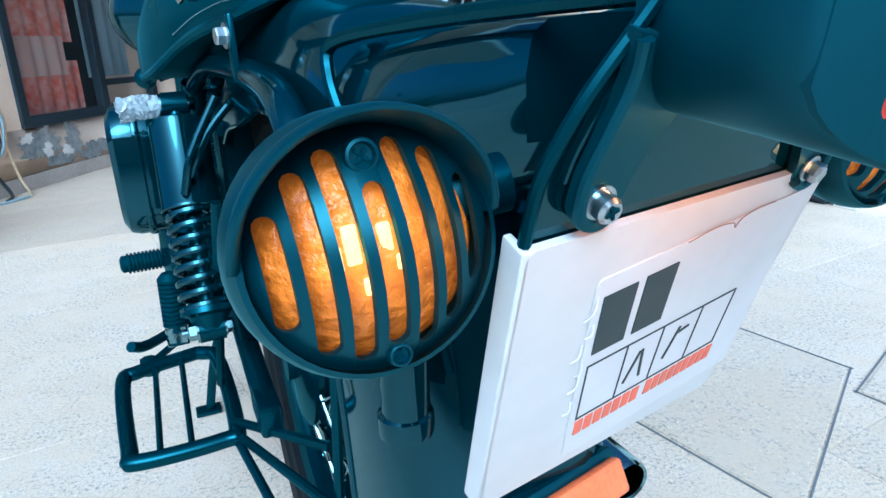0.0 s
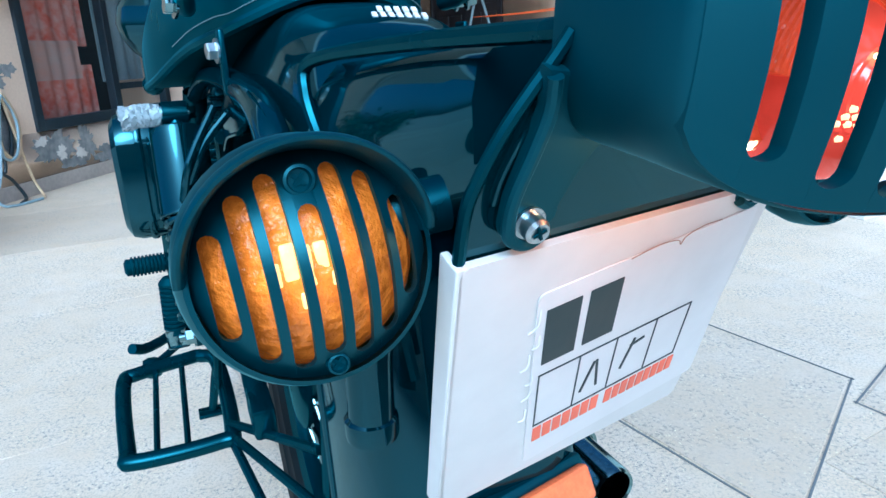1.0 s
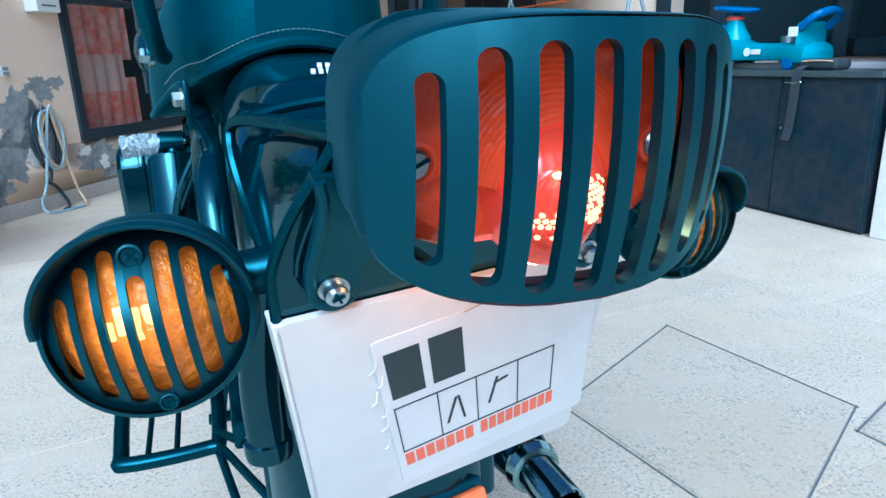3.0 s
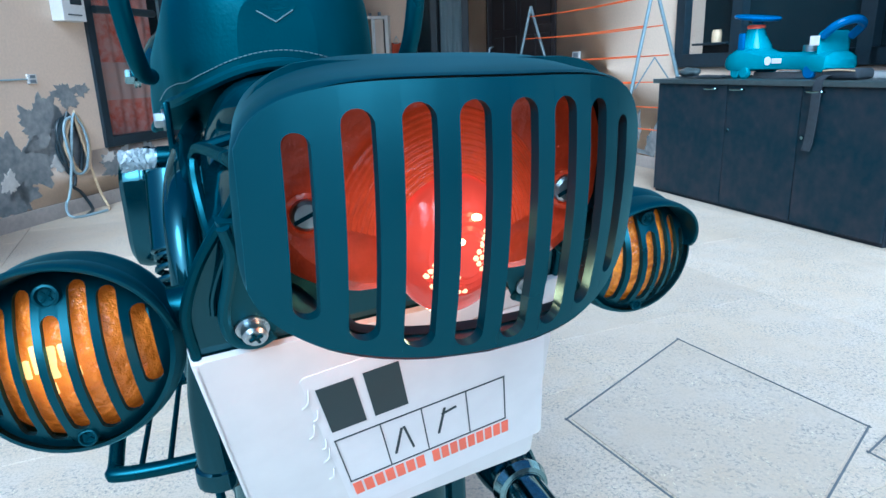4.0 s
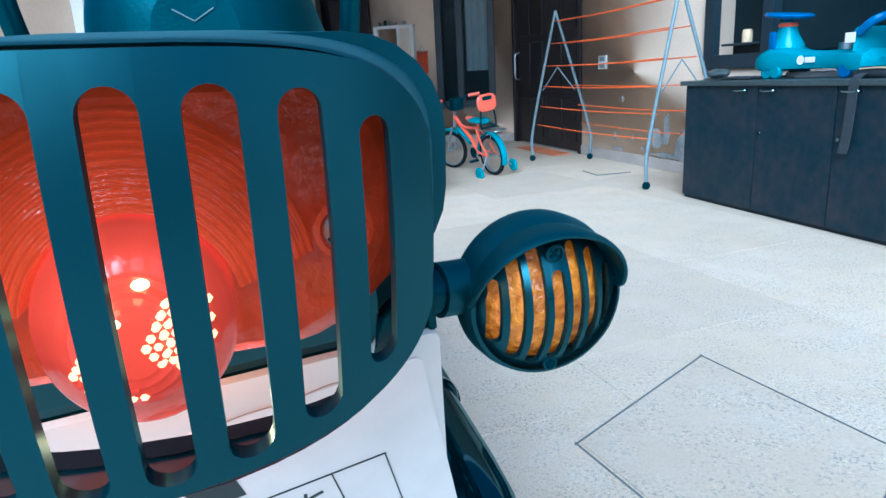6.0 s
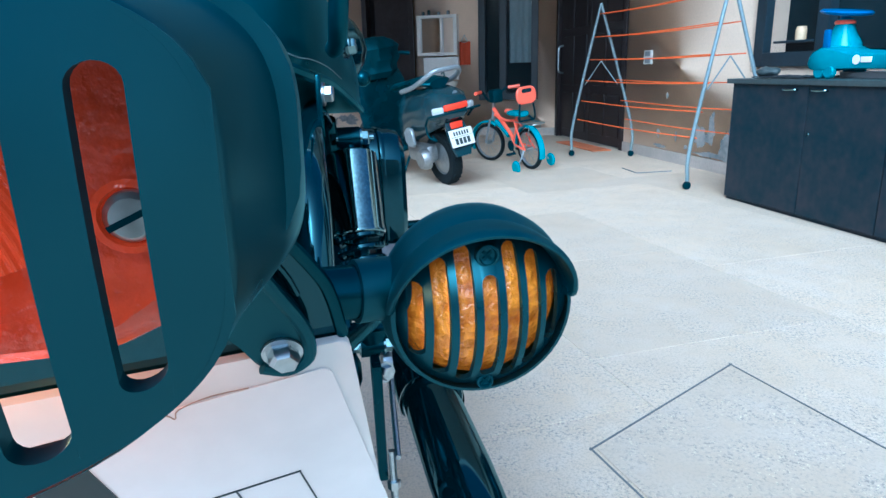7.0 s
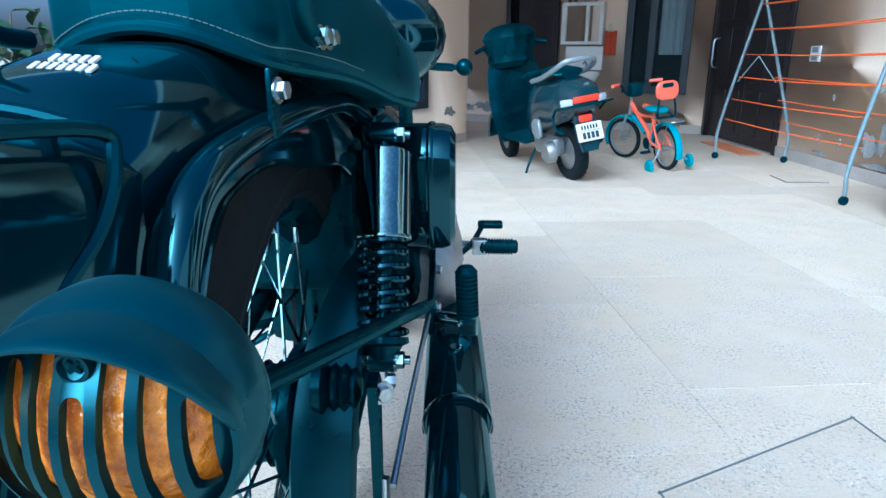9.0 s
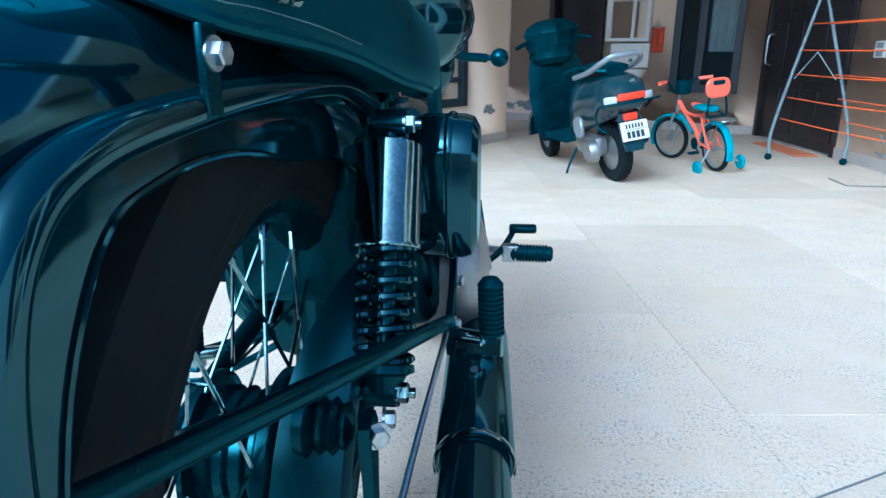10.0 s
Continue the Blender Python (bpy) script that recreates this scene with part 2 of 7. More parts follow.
HOSEY = mat("yellowed_hose", (0.62, 0.48, 0.3), 0.5, vary=0.2)
HOSEK = mat("dark_hose", (0.02, 0.035, 0.045), 0.4, vary=0.2)
HOSEW = mat("pale_hose", (0.30, 0.40, 0.45), 0.4, vary=0.1)
PVC = mat("white_fitting", (0.72, 0.72, 0.7), 0.4, vary=0.05)
CLOTH = mat("dark_cloth", (0.03, 0.04, 0.05), 0.9, vary=0.3, fine=60, bump=0.4)
MAT = mat("orange_door_mat", (0.62, 0.2, 0.08), 0.95, vary=0.25, fine=70, bump=0.6)

# ---- building helpers ----
def finish(bm, sharp=35):
    bmesh.ops.remove_doubles(bm, verts=bm.verts, dist=1e-6)
    bmesh.ops.recalc_face_normals(bm, faces=bm.faces)
    lim = radians(sharp)
    bm.normal_update()
    for f in bm.faces:
        near = sorted(g.calc_area() for e in f.edges for g in e.link_faces if g is not f)
        f.smooth = not near or f.calc_area() < 5 * near[len(near) // 2]
    for e in bm.edges:
        e.smooth = len(e.link_faces) != 2 or e.calc_face_angle(0) < lim


def part(name, bm, material, parent=None, label="", sharp=35):
    finish(bm, sharp)
    me = bpy.data.meshes.new(name)
    bm.to_mesh(me)
    bm.free()
    me.materials.append(material)
    ob = new(name, me)
    ob.parent = parent
    if label:
        ob["label"] = label
    return ob


def root(name, label, category, m=Matrix(), group="", kind=""):
    ob = new(name)
    ob.empty_display_size = 0.05
    ob.matrix_world = m
    return tagged(ob, label, category, group, kind)


def box(bm, c, s, bevel=0.0, m=Matrix(), seg=2):
    made = bmesh.ops.create_cube(bm, size=1.0, matrix=Matrix.Translation(c) @ Matrix.Diagonal((*s, 1)))["verts"]
    if bevel:
        edges = list({e for v in made for e in v.link_edges})
        res = bmesh.ops.bevel(bm, geom=edges, offset=bevel, segments=seg, affect="EDGES", profile=0.5)
        made = list({v for f in res["faces"] for v in f.verts} | {v for v in made if v.is_valid})
    if m != Matrix():
        bmesh.ops.transform(bm, matrix=m, verts=made)
    return made


def ring_between(bm, a, b, closed=True):
    n = len(a)
    for i in range(n if closed else n - 1):
        j = (i + 1) % n
        bm.faces.new((a[i], a[j], b[j], b[i]))


def smooth_path(pts, per=6):
    """Points along a Catmull-Rom curve through pts."""
    p = [Vector(q) for q in pts]
    if len(p) < 3:
        return p
    ext = [2 * p[0] - p[1], *p, 2 * p[-1] - p[-2]]
    out = []
    for i in range(1, len(ext) - 2):
        a, b, c, d = ext[i - 1:i + 3]
        for k in range(per):
            t = k / per
            out.append(0.5 * (2 * b + (c - a) * t + (2 * a - 5 * b + 4 * c - d) * t * t + (3 * b - a - 3 * c + d) * t ** 3))
    return [*out, p[-1]]


def tube(bm, pts, r, seg=10, per=6, closed=False, flat=1.0, ends=None):
    """A round bar along a curve through pts; ends: radii at start and end when tapered."""
    path = smooth_path(pts, per)
    rings, side = [], None
    for i, p in enumerate(path):
        d = (path[min(i + 1, len(path) - 1)] - path[max(i - 1, 0)]).normalized()
        if side is None:
            side = d.orthogonal().normalized()
        side = (side - d * side.dot(d)).normalized()
        up = d.cross(side)
        k = i / max(1, len(path) - 1)
        rad = r if ends is None else ends[0] * (1 - k) + ends[1] * k
        rings.append([bm.verts.new(p + side * rad * math.cos(a) + up * rad * flat * math.sin(a)) for a in [2 * math.pi * s / seg for s in range(seg)]])
    for a, b in zip(rings, rings[1:]):
        ring_between(bm, a, b)
    if not closed:
        bm.faces.new(rings[0][::-1])
        bm.faces.new(rings[-1])
    return bm


def lathe(bm, profile, m=Matrix(), seg=32, a0=0.0, a1=360.0):
    """Turns (radius, height) pairs about the local z axis."""
    whole = abs(a1 - a0) >= 359.9
    cols = seg if whole else seg + 1
    rings = []
    for r, h in profile:
        if r < 1e-6:
            rings.append([bm.verts.new(m @ Vector((0, 0, h)))])
        else:
            rings.append([bm.verts.new(m @ Vector((r * math.cos(t), r * math.sin(t), h))) for t in [radians(a0 + (a1 - a0) * k / seg) for k in range(cols)]])
    for a, b in zip(rings, rings[1:]):
        if len(a) == 1 and len(b) == 1:
            continue
        n = max(len(a), len(b))
        for i in range(n if whole else n - 1):
            j = (i + 1) % n
            if len(a) == 1:
                bm.faces.new((a[0], b[j], b[i]))
            elif len(b) == 1:
                bm.faces.new((a[i], a[j], b[0]))
            else:
                bm.faces.new((a[i], a[j], b[j], b[i]))
    return bm


def rod(bm, a, b, r, seg=12, r2=None):
    a, b = Vector(a), Vector(b)
    m = Matrix.Translation(a) @ (b - a).to_track_quat("Z", "Y").to_matrix().to_4x4()
    h = (b - a).length
    return lathe(bm, [(0, 0), (r, 0), (r if r2 is None else r2, h), (0, h)], m, seg)


def prism(bm, outline, depth, m=Matrix(), bevel=0.0):
    """A flat outline (x, y) given thickness along local z."""
    lo = [bm.verts.new(m @ Vector((x, y, 0))) for x, y in outline]
    hi = [bm.verts.new(m @ Vector((x, y, depth))) for x, y in outline]
    bm.faces.new(lo[::-1])
    top = bm.faces.new(hi)
    ring_between(bm, lo, hi)
    if bevel:
        bmesh.ops.bevel(bm, geom=list(top.edges), offset=bevel, segments=2, affect="EDGES", profile=0.5)
    return bm


def rounded(w, h, r, n=6):
    """A rectangle's outline with round corners, about its middle."""
    out = []
    for cx, cy, a in ((w / 2 - r, h / 2 - r, 0), (-w / 2 + r, h / 2 - r, 90), (-w / 2 + r, -h / 2 + r, 180), (w / 2 - r, -h / 2 + r, 270)):
        out += [(cx + r * math.cos(radians(a + 90 * k / n)), cy + r * math.sin(radians(a + 90 * k / n))) for k in range(n + 1)]
    return out


def loft(bm, outlines, caps=True):
    """A skin over closed outlines of equal length, each a list of places."""
    rings = [[bm.verts.new(p) for p in o] for o in outlines]
    for a, b in zip(rings, rings[1:]):
        ring_between(bm, a, b)
    if caps:
        bm.faces.new(rings[0][::-1])
        bm.faces.new(rings[-1])
    return bm


def blot(rng, w, h, n=90, rough=0.34):
    """A ragged outline for a patch of missing paint."""
    ph = [(f, amp, rng.uniform(0, 6.28)) for f, amp in ((2, 0.5), (3, 0.42), (5, 0.38), (8, 0.3), (13, 0.26), (21, 0.2), (34, 0.14))]
    out = []
    for k in range(n):
        a = 2 * math.pi * k / n
        r = max(0.25, 1 + rough * sum(amp * math.sin(f * a + p) for f, amp, p in ph) + rng.uniform(-0.05, 0.05))
        out.append((w / 2 * r * math.cos(a), h / 2 * r * math.sin(a)))
    return out


def bolt(bm, at, axis, r=0.006, h=0.006, washer=True):
    """A hexagon head with a washer, its foot at the given place."""
    axis = Vector(axis).normalized()
    m = Matrix.Translation(at) @ axis.to_track_quat("Z", "Y").to_matrix().to_4x4()
    if washer:
        lathe(bm, [(0, 0), (r * 1.35, 0), (r * 1.35, h * 0.25), (0, h * 0.25)], m, 16)
    lathe(bm, [(0, h * 0.25), (r, h * 0.25), (r, h * 0.95), (r * 0.85, h * 1.1), (0, h * 1.1)], m, 6)
    return bm

# ---- the yard and the house ----
MA = Matrix.Rotation(radians(19.13), 4, "Z")                      # x: towards the long wall, y: along it, away
MC = Matrix.Rotation(radians(-13.94), 4, "Z")                     # the same for the window wall
MB = Matrix.Rotation(radians(79.2), 4, "Z")                       # and for the end wall
WALL_A, WALL_C, WALL_B, CAB = 4.117, -3.25, 9.50, 3.506
rng = random.Random(7)


def wall(name, m, face, thick, y0, y1, z1, holes, material, label):
    """A wall whose near face lies at x = face; holes: (y0, y1, z0, z1) go through it."""
    bm = bmesh.new()
    ys = sorted({y0, y1, *[v for h in holes for v in h[:2]]})
    zs = sorted({0.0, z1, *[v for h in holes for v in h[2:]]})
    for ya, yb in zip(ys, ys[1:]):
        for za, zb in zip(zs, zs[1:]):
            if any(h[0] < (ya + yb) / 2 < h[1] and h[2] < (za + zb) / 2 < h[3] for h in holes):
                continue
            box(bm, (face + thick / 2, (ya + yb) / 2, (za + zb) / 2), (abs(thick), yb - ya, zb - za))
    bmesh.ops.remove_doubles(bm, verts=bm.verts, dist=1e-5)
    bm.verts.index_update()
    seen = {}
    for f in list(bm.faces):
        seen.setdefault(frozenset(v.index for v in f.verts), []).append(f)
    bmesh.ops.delete(bm, geom=[f for fs in seen.values() if len(fs) > 1 for f in fs], context="FACES")
    ob = part(name, bm, material)
    ob.matrix_world = m
    return tagged(ob, label, "wall", kind="structure")


def slabbox(name, m, c, s, material, label, category, bevel=0.004):
    bm = bmesh.new()
    box(bm, c, s, bevel)
    ob = part(name, bm, material)
    ob.matrix_world = m
    return tagged(ob, label, category, kind="structure")


# ground: one mortar bed to the horizon, slabs laid on it
bm = bmesh.new()
box(bm, (0, 0, -0.0532), (1600, 1600, 0.1))
tagged(part("ground", bm, GROUT), "grey mortar bed under the stone paving", "ground", kind="structure")

WIN_C = (4.60, 6.32, 0.41, 2.0)
DOOR_B, WIN_B = (2.66, 3.42, 0.0, 2.05), (0.95, 1.75, 0.47, 2.0)
DOOR_A, WIN_A = (6.70, 8.55, 0.0, 2.05), (1.2, 4.74, 0.845, 2.1)
wall("wall_west", MC, WALL_C, -0.25, 3.05, 7.10, 3.1, [WIN_C], PLASTER, "cream painted house wall with damp peeling patches")
wall("wall_north", MB, WALL_B, 0.25, 0.55, 4.6, 3.1, [DOOR_B, WIN_B], PLASTER, "cream painted end wall of the porch")
wall("wall_east", MA, WALL_A, 0.25, 1.0, 8.75, 3.1, [DOOR_A, WIN_A], PLASTER, "cream painted long wall with peeling paint near its foot")
# return between the window wall and the end wall
slabbox("wall_return", MC, (WALL_C - 1.0, 7.0, 1.55), (1.5, 0.2, 3.1), PLASTER, "cream painted side of the projecting room", "wall", 0.002)
# Unseen slab, put in to keep daylight off the far half.
slabbox("ceiling", MA, (1.2, 7.35, 3.2), (9.5, 7.3, 0.2), CEIL, "unseen porch slab added overhead to shade the far half", "ceiling", 0.01)
# unseen walls added behind the camera to close the yard and fill reflections
slabbox("wall_south", Matrix(), (0.5, -5.2, 1.3), (14, 0.25, 2.6), PLASTER, "unseen plain wall added behind the parked motorcycle", "wall", 0.01)
slabbox("wall_yard", MA, (5.6, -2.2, 1.5), (0.25, 6.2, 3.0), WHITEWALL, "unseen plain pale wall added beside the yard", "wall", 0.01)
# white stub wall and the passage beyond the cabinets
slabbox("wall_stub", MA, (3.86, 2.30, 1.25), (0.66, 0.12, 2.5), WHITEWALL, "white painted end of a short wall", "wall", 0.006)

# skirtings
for nm, m, face, y0, y1, d in (("baseboard_a", MA, WALL_A, 4.25, 6.70, -1), ("baseboard_c", MC, WALL_C, 3.05, 7.10, 1), ("baseboard_b", MB, WALL_B, 0.55, 2.66, -1), ("baseboard_d", MB, WALL_B, 3.42, 4.6, -1)):
    slabbox(nm, m, (face + d * 0.007, (y0 + y1) / 2, 0.05), (0.014, y1 - y0, 0.1), SKIRT, "grey-brown stone skirting along the wall foot", "baseboard", 0.002)


def patches(m, face, side, spots, group):
    for y, z, w, h, pale in spots:
        bm = bmesh.new()
        prism(bm, blot(rng, w, h), 0.003, Matrix.Translation((face, y, z)) @ Matrix.Rotation(radians(90 * side), 4, "Y") @ Matrix.Rotation(radians(90), 4, "Z"))
        ob = part("bare_patch", bm, FLAKE if pale else PATCH)
        ob.matrix_world = m
        tagged(ob, "pale flaking edge of peeled wall paint" if pale else "dark damp patch where the wall paint has peeled", "paint patch", group, "structure")


patches(MC, WALL_C, 1, [(3.85, 0.38, 0.42, 0.42, 0), (4.07, 0.62, 0.34, 0.34, 0), (4.32, 0.80, 0.22, 0.14, 0), (4.47, 0.83, 0.10, 0.09, 0), (4.25, 0.50, 0.26, 0.4, 0),
                        (4.75, 0.28, 0.34, 0.24, 0), (5.08, 0.27, 0.2, 0.22, 0), (5.33, 0.17, 0.34, 0.13, 0), (4.95, 0.16, 0.3, 0.09, 0), (3.75, 0.2, 0.3, 0.26, 0), (6.75, 0.35, 0.18, 0.1, 0)], "peeled patches")
patches(MC, WALL_C + 0.003, 1, [(3.75, 0.30, 0.10, 0.14, 1), (4.15, 0.36, 0.12, 0.10, 1), (4.80, 0.24, 0.1, 0.09, 1), (5.0, 0.21, 0.1, 0.08, 1), (4.62, 0.34, 0.12, 0.06, 1)], "pale flakes")
patches(MA, WALL_A, -1, [(5.34, 0.27, 0.22, 0.15, 0), (5.20, 0.34, 0.1, 0.22, 0), (5.18, 0.13, 0.34, 0.05, 0), (5.72, 0.24, 0.03, 0.09, 0), (6.02, 0.25, 0.05, 0.07, 0), (5.98, 0.13, 0.2, 0.03, 0), (5.9, 0.6, 0.03, 0.05, 0), (5.55, 0.16, 0.06, 0.03, 0), (4.98, 0.22, 0.14, 0.3, 0)], "peeled patches")
patches(MB, WALL_B, -1, [(3.72, 0.22, 0.3, 0.12, 0), (3.98, 0.20, 0.16, 0.09, 0), (3.55, 0.35, 0.05, 0.06, 0), (4.2, 0.28, 0.12, 0.1, 0)], "peeled patches")


def window(name, m, face, side, hole, splits, label, curtains=(), frame_w=0.075):
    """A framed window in a wall's opening; splits: places of the mullions; side: which way the room behind lies."""
    y0, y1, z0, z1 = hole
    top = root(name, label, "window", m, kind="structure")
    d = side * 0.06
    ys = [y0, *splits, y1]
    for y in ys:
        bm = bmesh.new()
        yy = min(max(y, y0 + frame_w / 2), y1 - frame_w / 2)
        box(bm, (face + d / 2 - side * 0.02, yy, (z0 + z1) / 2), (0.07, frame_w, z1 - z0), 0.006)
        part("window_frame", bm, FRAME, top)
    for z in (z0 + frame_w / 2, z1 - frame_w / 2):
        bm = bmesh.new()
        for ya, yb in zip(ys, ys[1:]):
            box(bm, (face + d / 2 - side * 0.02, (ya + yb) / 2, z), (0.066, yb - ya - frame_w * 0.8, frame_w), 0.005)
        part("window_rail", bm, FRAME, top)
    for ya, yb in zip(ys, ys[1:]):
        bm = bmesh.new()
        box(bm, (face + d, (ya + yb) / 2, (z0 + z1) / 2), (0.006, yb - ya, z1 - z0 - 0.1))
        pane = part("pane", bm, PANE, top)
        pane.visible_shadow = False
    # Sheet behind the panes; the room's darkness is painted on it.
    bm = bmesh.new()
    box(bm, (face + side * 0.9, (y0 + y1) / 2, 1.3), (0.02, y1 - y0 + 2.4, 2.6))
    part("room_shade_sheet", bm, ROOM_SHADE, top, "near-black sheet painted as the dark room behind the panes")
    return top


win_c = window("window_1", MC, WALL_C, -1, WIN_C, [5.55], "dark framed window with red printed curtains behind the panes")
# right-hand leaf has a mid rail
bm = bmesh.new()
box(bm, (WALL_C - 0.02, 5.93, 0.66), (0.05, 0.68, 0.05), 0.005)
part("window_rail", bm, FRAME, win_c)
window("window_2", MB, WALL_B, 1, WIN_B, [1.42], "dark wooden window with a pale curtain behind it", frame_w=0.09)
window("window_3", MA, WALL_A, 1, WIN_A, [4.10, 3.1, 2.1], "wide dark framed window over the cabinets", frame_w=0.10)


def drape(name, m, x, y0, y1, z0, z1, folds, depth, material, label, cat="curtain"):
    """Hanging cloth with soft folds and its own thickness."""
    bm = bmesh.new()
    n = folds * 8
    grid = []
    for i in range(n + 1):
        y = y0 + (y1 - y0) * i / n
        w = depth * math.sin(i / n * folds * 2 * math.pi) + depth * 0.4 * math.sin(i * 0.37 + 1)
        grid.append([bm.verts.new((x + w * (1.0 - 0.25 * k / 4), y, z0 + (z1 - z0) * k / 4)) for k in range(5)])
    faces = [bm.faces.new((grid[i][k], grid[i + 1][k], grid[i + 1][k + 1], grid[i][k + 1])) for i in range(n) for k in range(4)]
    ext = bmesh.ops.extrude_face_region(bm, geom=faces)
    bmesh.ops.translate(bm, vec=(0.004, 0, 0), verts=[v for v in ext["geom"] if isinstance(v, bmesh.types.BMVert)])
    ob = part(name, bm, material)
    ob.matrix_world = m
    return tagged(ob, label, cat)


drape("curtain", MC, WALL_C - 0.14, 4.66, 5.5, 0.45, 0.84, 6, 0.012, CURTAIN, "red and white printed curtain behind the window")
drape("curtain", MC, WALL_C - 0.13, 4.66, 5.36, 0.74, 1.02, 5, 0.012, CURTAIN2, "pale printed curtain panel behind the window")
drape("curtain", MC, WALL_C - 0.15, 4.66, 5.5, 0.98, 1.9, 6, 0.012, CURTAIN, "red printed curtain hanging behind the window")
drape("curtain", MC, WALL_C - 0.15, 5.62, 6.2, 0.7, 1.9, 4, 0.012, HOSEW, "plain pale curtain behind the narrow leaf")
drape("curtain", MB, WALL_B + 0.14, 1.0, 1.36, 0.95, 1.9, 4, 0.012, HOSEW, "pale curtain behind the dark window")


def panel_door(name, m, face, side, hole, label, leaves, handle_y, ajar=False):
    y0, y1, z0, z1 = hole
    top = root(name, label, "door", m, kind="structure")
    fw = 0.07
    for y in (y0 + fw / 2, y1 - fw / 2):
        bm = bmesh.new()
        box(bm, (face + side * 0.04, y, z1 / 2), (0.12, fw, z1), 0.006)
        part("door_jamb", bm, WOOD, top)
    bm = bmesh.new()
    box(bm, (face + side * 0.04, (y0 + y1) / 2, z1 - fw / 2), (0.118, y1 - y0 - 2 * fw, fw), 0.006)
    part("door_head", bm, WOOD, top)
    w = (y1 - y0 - 2 * fw) / leaves
    for k in range(leaves):
        ya = y0 + fw + k * w
        bm = bmesh.new()
        box(bm, (face + side * 0.05, ya + w / 2, (z1 - fw) / 2 + 0.006), (0.04, w - 0.006, z1 - fw - 0.012), 0.004)
        for cy in (0.29, 0.71):
            for z, h in ((0.34, 0.46), (0.95, 0.58), (1.58, 0.5)):
                box(bm, (face + side * 0.027, ya + w * cy, z), (0.014, w * 0.34, h), 0.006)
        leaf = part("door_leaf", bm, WOOD, top)
        if k == leaves - 1 or leaves == 1:
            bm = bmesh.new()
            tube(bm, [(face + side * 0.03, handle_y, 0.80), (face - side * 0.03, handle_y, 0.83), (face - side * 0.035, handle_y, 0.97), (face - side * 0.03, handle_y, 1.11), (face + side * 0.03, handle_y, 1.14)], 0.012, 8)
            part("door_handle", bm, STEEL, leaf, "steel pull handle")
    return top


panel_door("door_1", MA, WALL_A, 1, DOOR_A, "closed dark stained wooden door with raised panels", 2, 8.42)
# Doorway sheet with the inner darkness put into its colour.
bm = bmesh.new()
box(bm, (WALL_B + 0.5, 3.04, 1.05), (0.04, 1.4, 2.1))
dark = tagged(part("backdrop", bm, ROOM_SHADE), "near-black sheet painted as the dark room beyond the doorway", "backdrop", kind="structure")
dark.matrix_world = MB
d2 = root("door_2", "dark open doorway with a wooden frame in the end wall", "door", MB, kind="structure")
for y in (2.695, 3.385):
    bm = bmesh.new()
    box(bm, (WALL_B + 0.05, y, 1.025), (0.14, 0.07, 2.05), 0.006)
    part("door_jamb", bm, WOOD, d2)
bm = bmesh.new()
box(bm, (WALL_B + 0.06, 3.0, 1.0), (0.03, 0.5, 1.96), 0.004)
part("door_leaf", bm, WOOD, d2)

# paving: slabs with recessed joints; the walk passes the nearest ones
def paving():
    s0, g = (0.98, 0.98), 0.0028
    bm = bmesh.new()
    prism(bm, rounded(s0[0] - g, s0[1] - g, 0.008, 2), 0.011, Matrix.Translation((0, 0, -0.0115)), 0.0008)
    finish(bm, 5)
    me = bpy.data.meshes.new("slab")
    bm.to_mesh(me)
    bm.free()
    me.materials.append(STONE)
    top = root("pavement", "pale speckled stone paving with thin grey joints", "paving", Matrix.Translation((1.43, 3.47, 0)) @ Matrix.Rotation(radians(23.5), 4, "Z"), kind="structure")
    for i in range(-7, 8):
        for j in range(-8, 9):
            shift = 0.30 if i % 2 else 0.0
            x, y = (i + 0.5) * s0[0], (j + 0.5) * s0[1] + shift
            w = top.matrix_world @ Vector((x, y, 0))
            if not (-6 < w.x < 6 and -4.5 < w.y < 10.5):
                continue
            ob = new("slab", me)
            ob.parent = top
            ob.matrix_basis = Matrix.Translation((x, y, rng.uniform(-0.0006, 0.0006))) @ Matrix.Rotation(radians(90 * rng.randrange(4)), 4, "Z")
    return top


def cover(name, corners, label):
    """An inspection cover: a dirty joint round a slab set a little proud in the paving."""
    far, left, right = [Vector((*p, 0)) for p in corners]
    quad = [far, left, left + right - far, right]
    top = root(name, label, "inspection cover", Matrix.Translation(far), kind="structure")
    bm = bmesh.new()
    for p, q in zip(quad, quad[1:] + quad[:1]):
        d = (q - p).normalized()
        w = Vector((-d.y, d.x, 0)) * 0.0025
        prism(bm, [((v - far).x, (v - far).y) for v in (p - w - d * 0.006, q - w + d * 0.006, q + w + d * 0.006, p + w - d * 0.006)], 0.0015, Matrix.Translation((0, 0, 0.0008)))
    part("edge_joint", bm, JOINT, top, "dark dirty joint round the cover")
    mid = sum(quad, Vector()) / 4
    bm = bmesh.new()
    prism(bm, [(v.x, v.y) for v in [(q + (mid - q).normalized() * 0.013 - far) for q in quad]], 0.0035, Matrix(), 0.001)
    part("cover_slab", bm, COVER, top)


cover("inspection_cover", ((1.21, 2.44), (0.74, 1.95), (1.49, 1.87)), "pale stone inspection cover with a dark joint")
cover("inspection_cover", ((1.86, 2.10), (1.42, 1.76), (2.1, 1.55)), "second pale stone inspection cover in the paving")

# ---- the motorcycle ----
BIKE = Matrix.Translation((0.4182, 0.7070, 0.0)) @ Matrix.Rotation(radians(25.1), 4, "Z") @ Matrix.Rotation(radians(-0.63), 4, "Y") @ Matrix.Diagonal((1, 1, 0.985, 1))
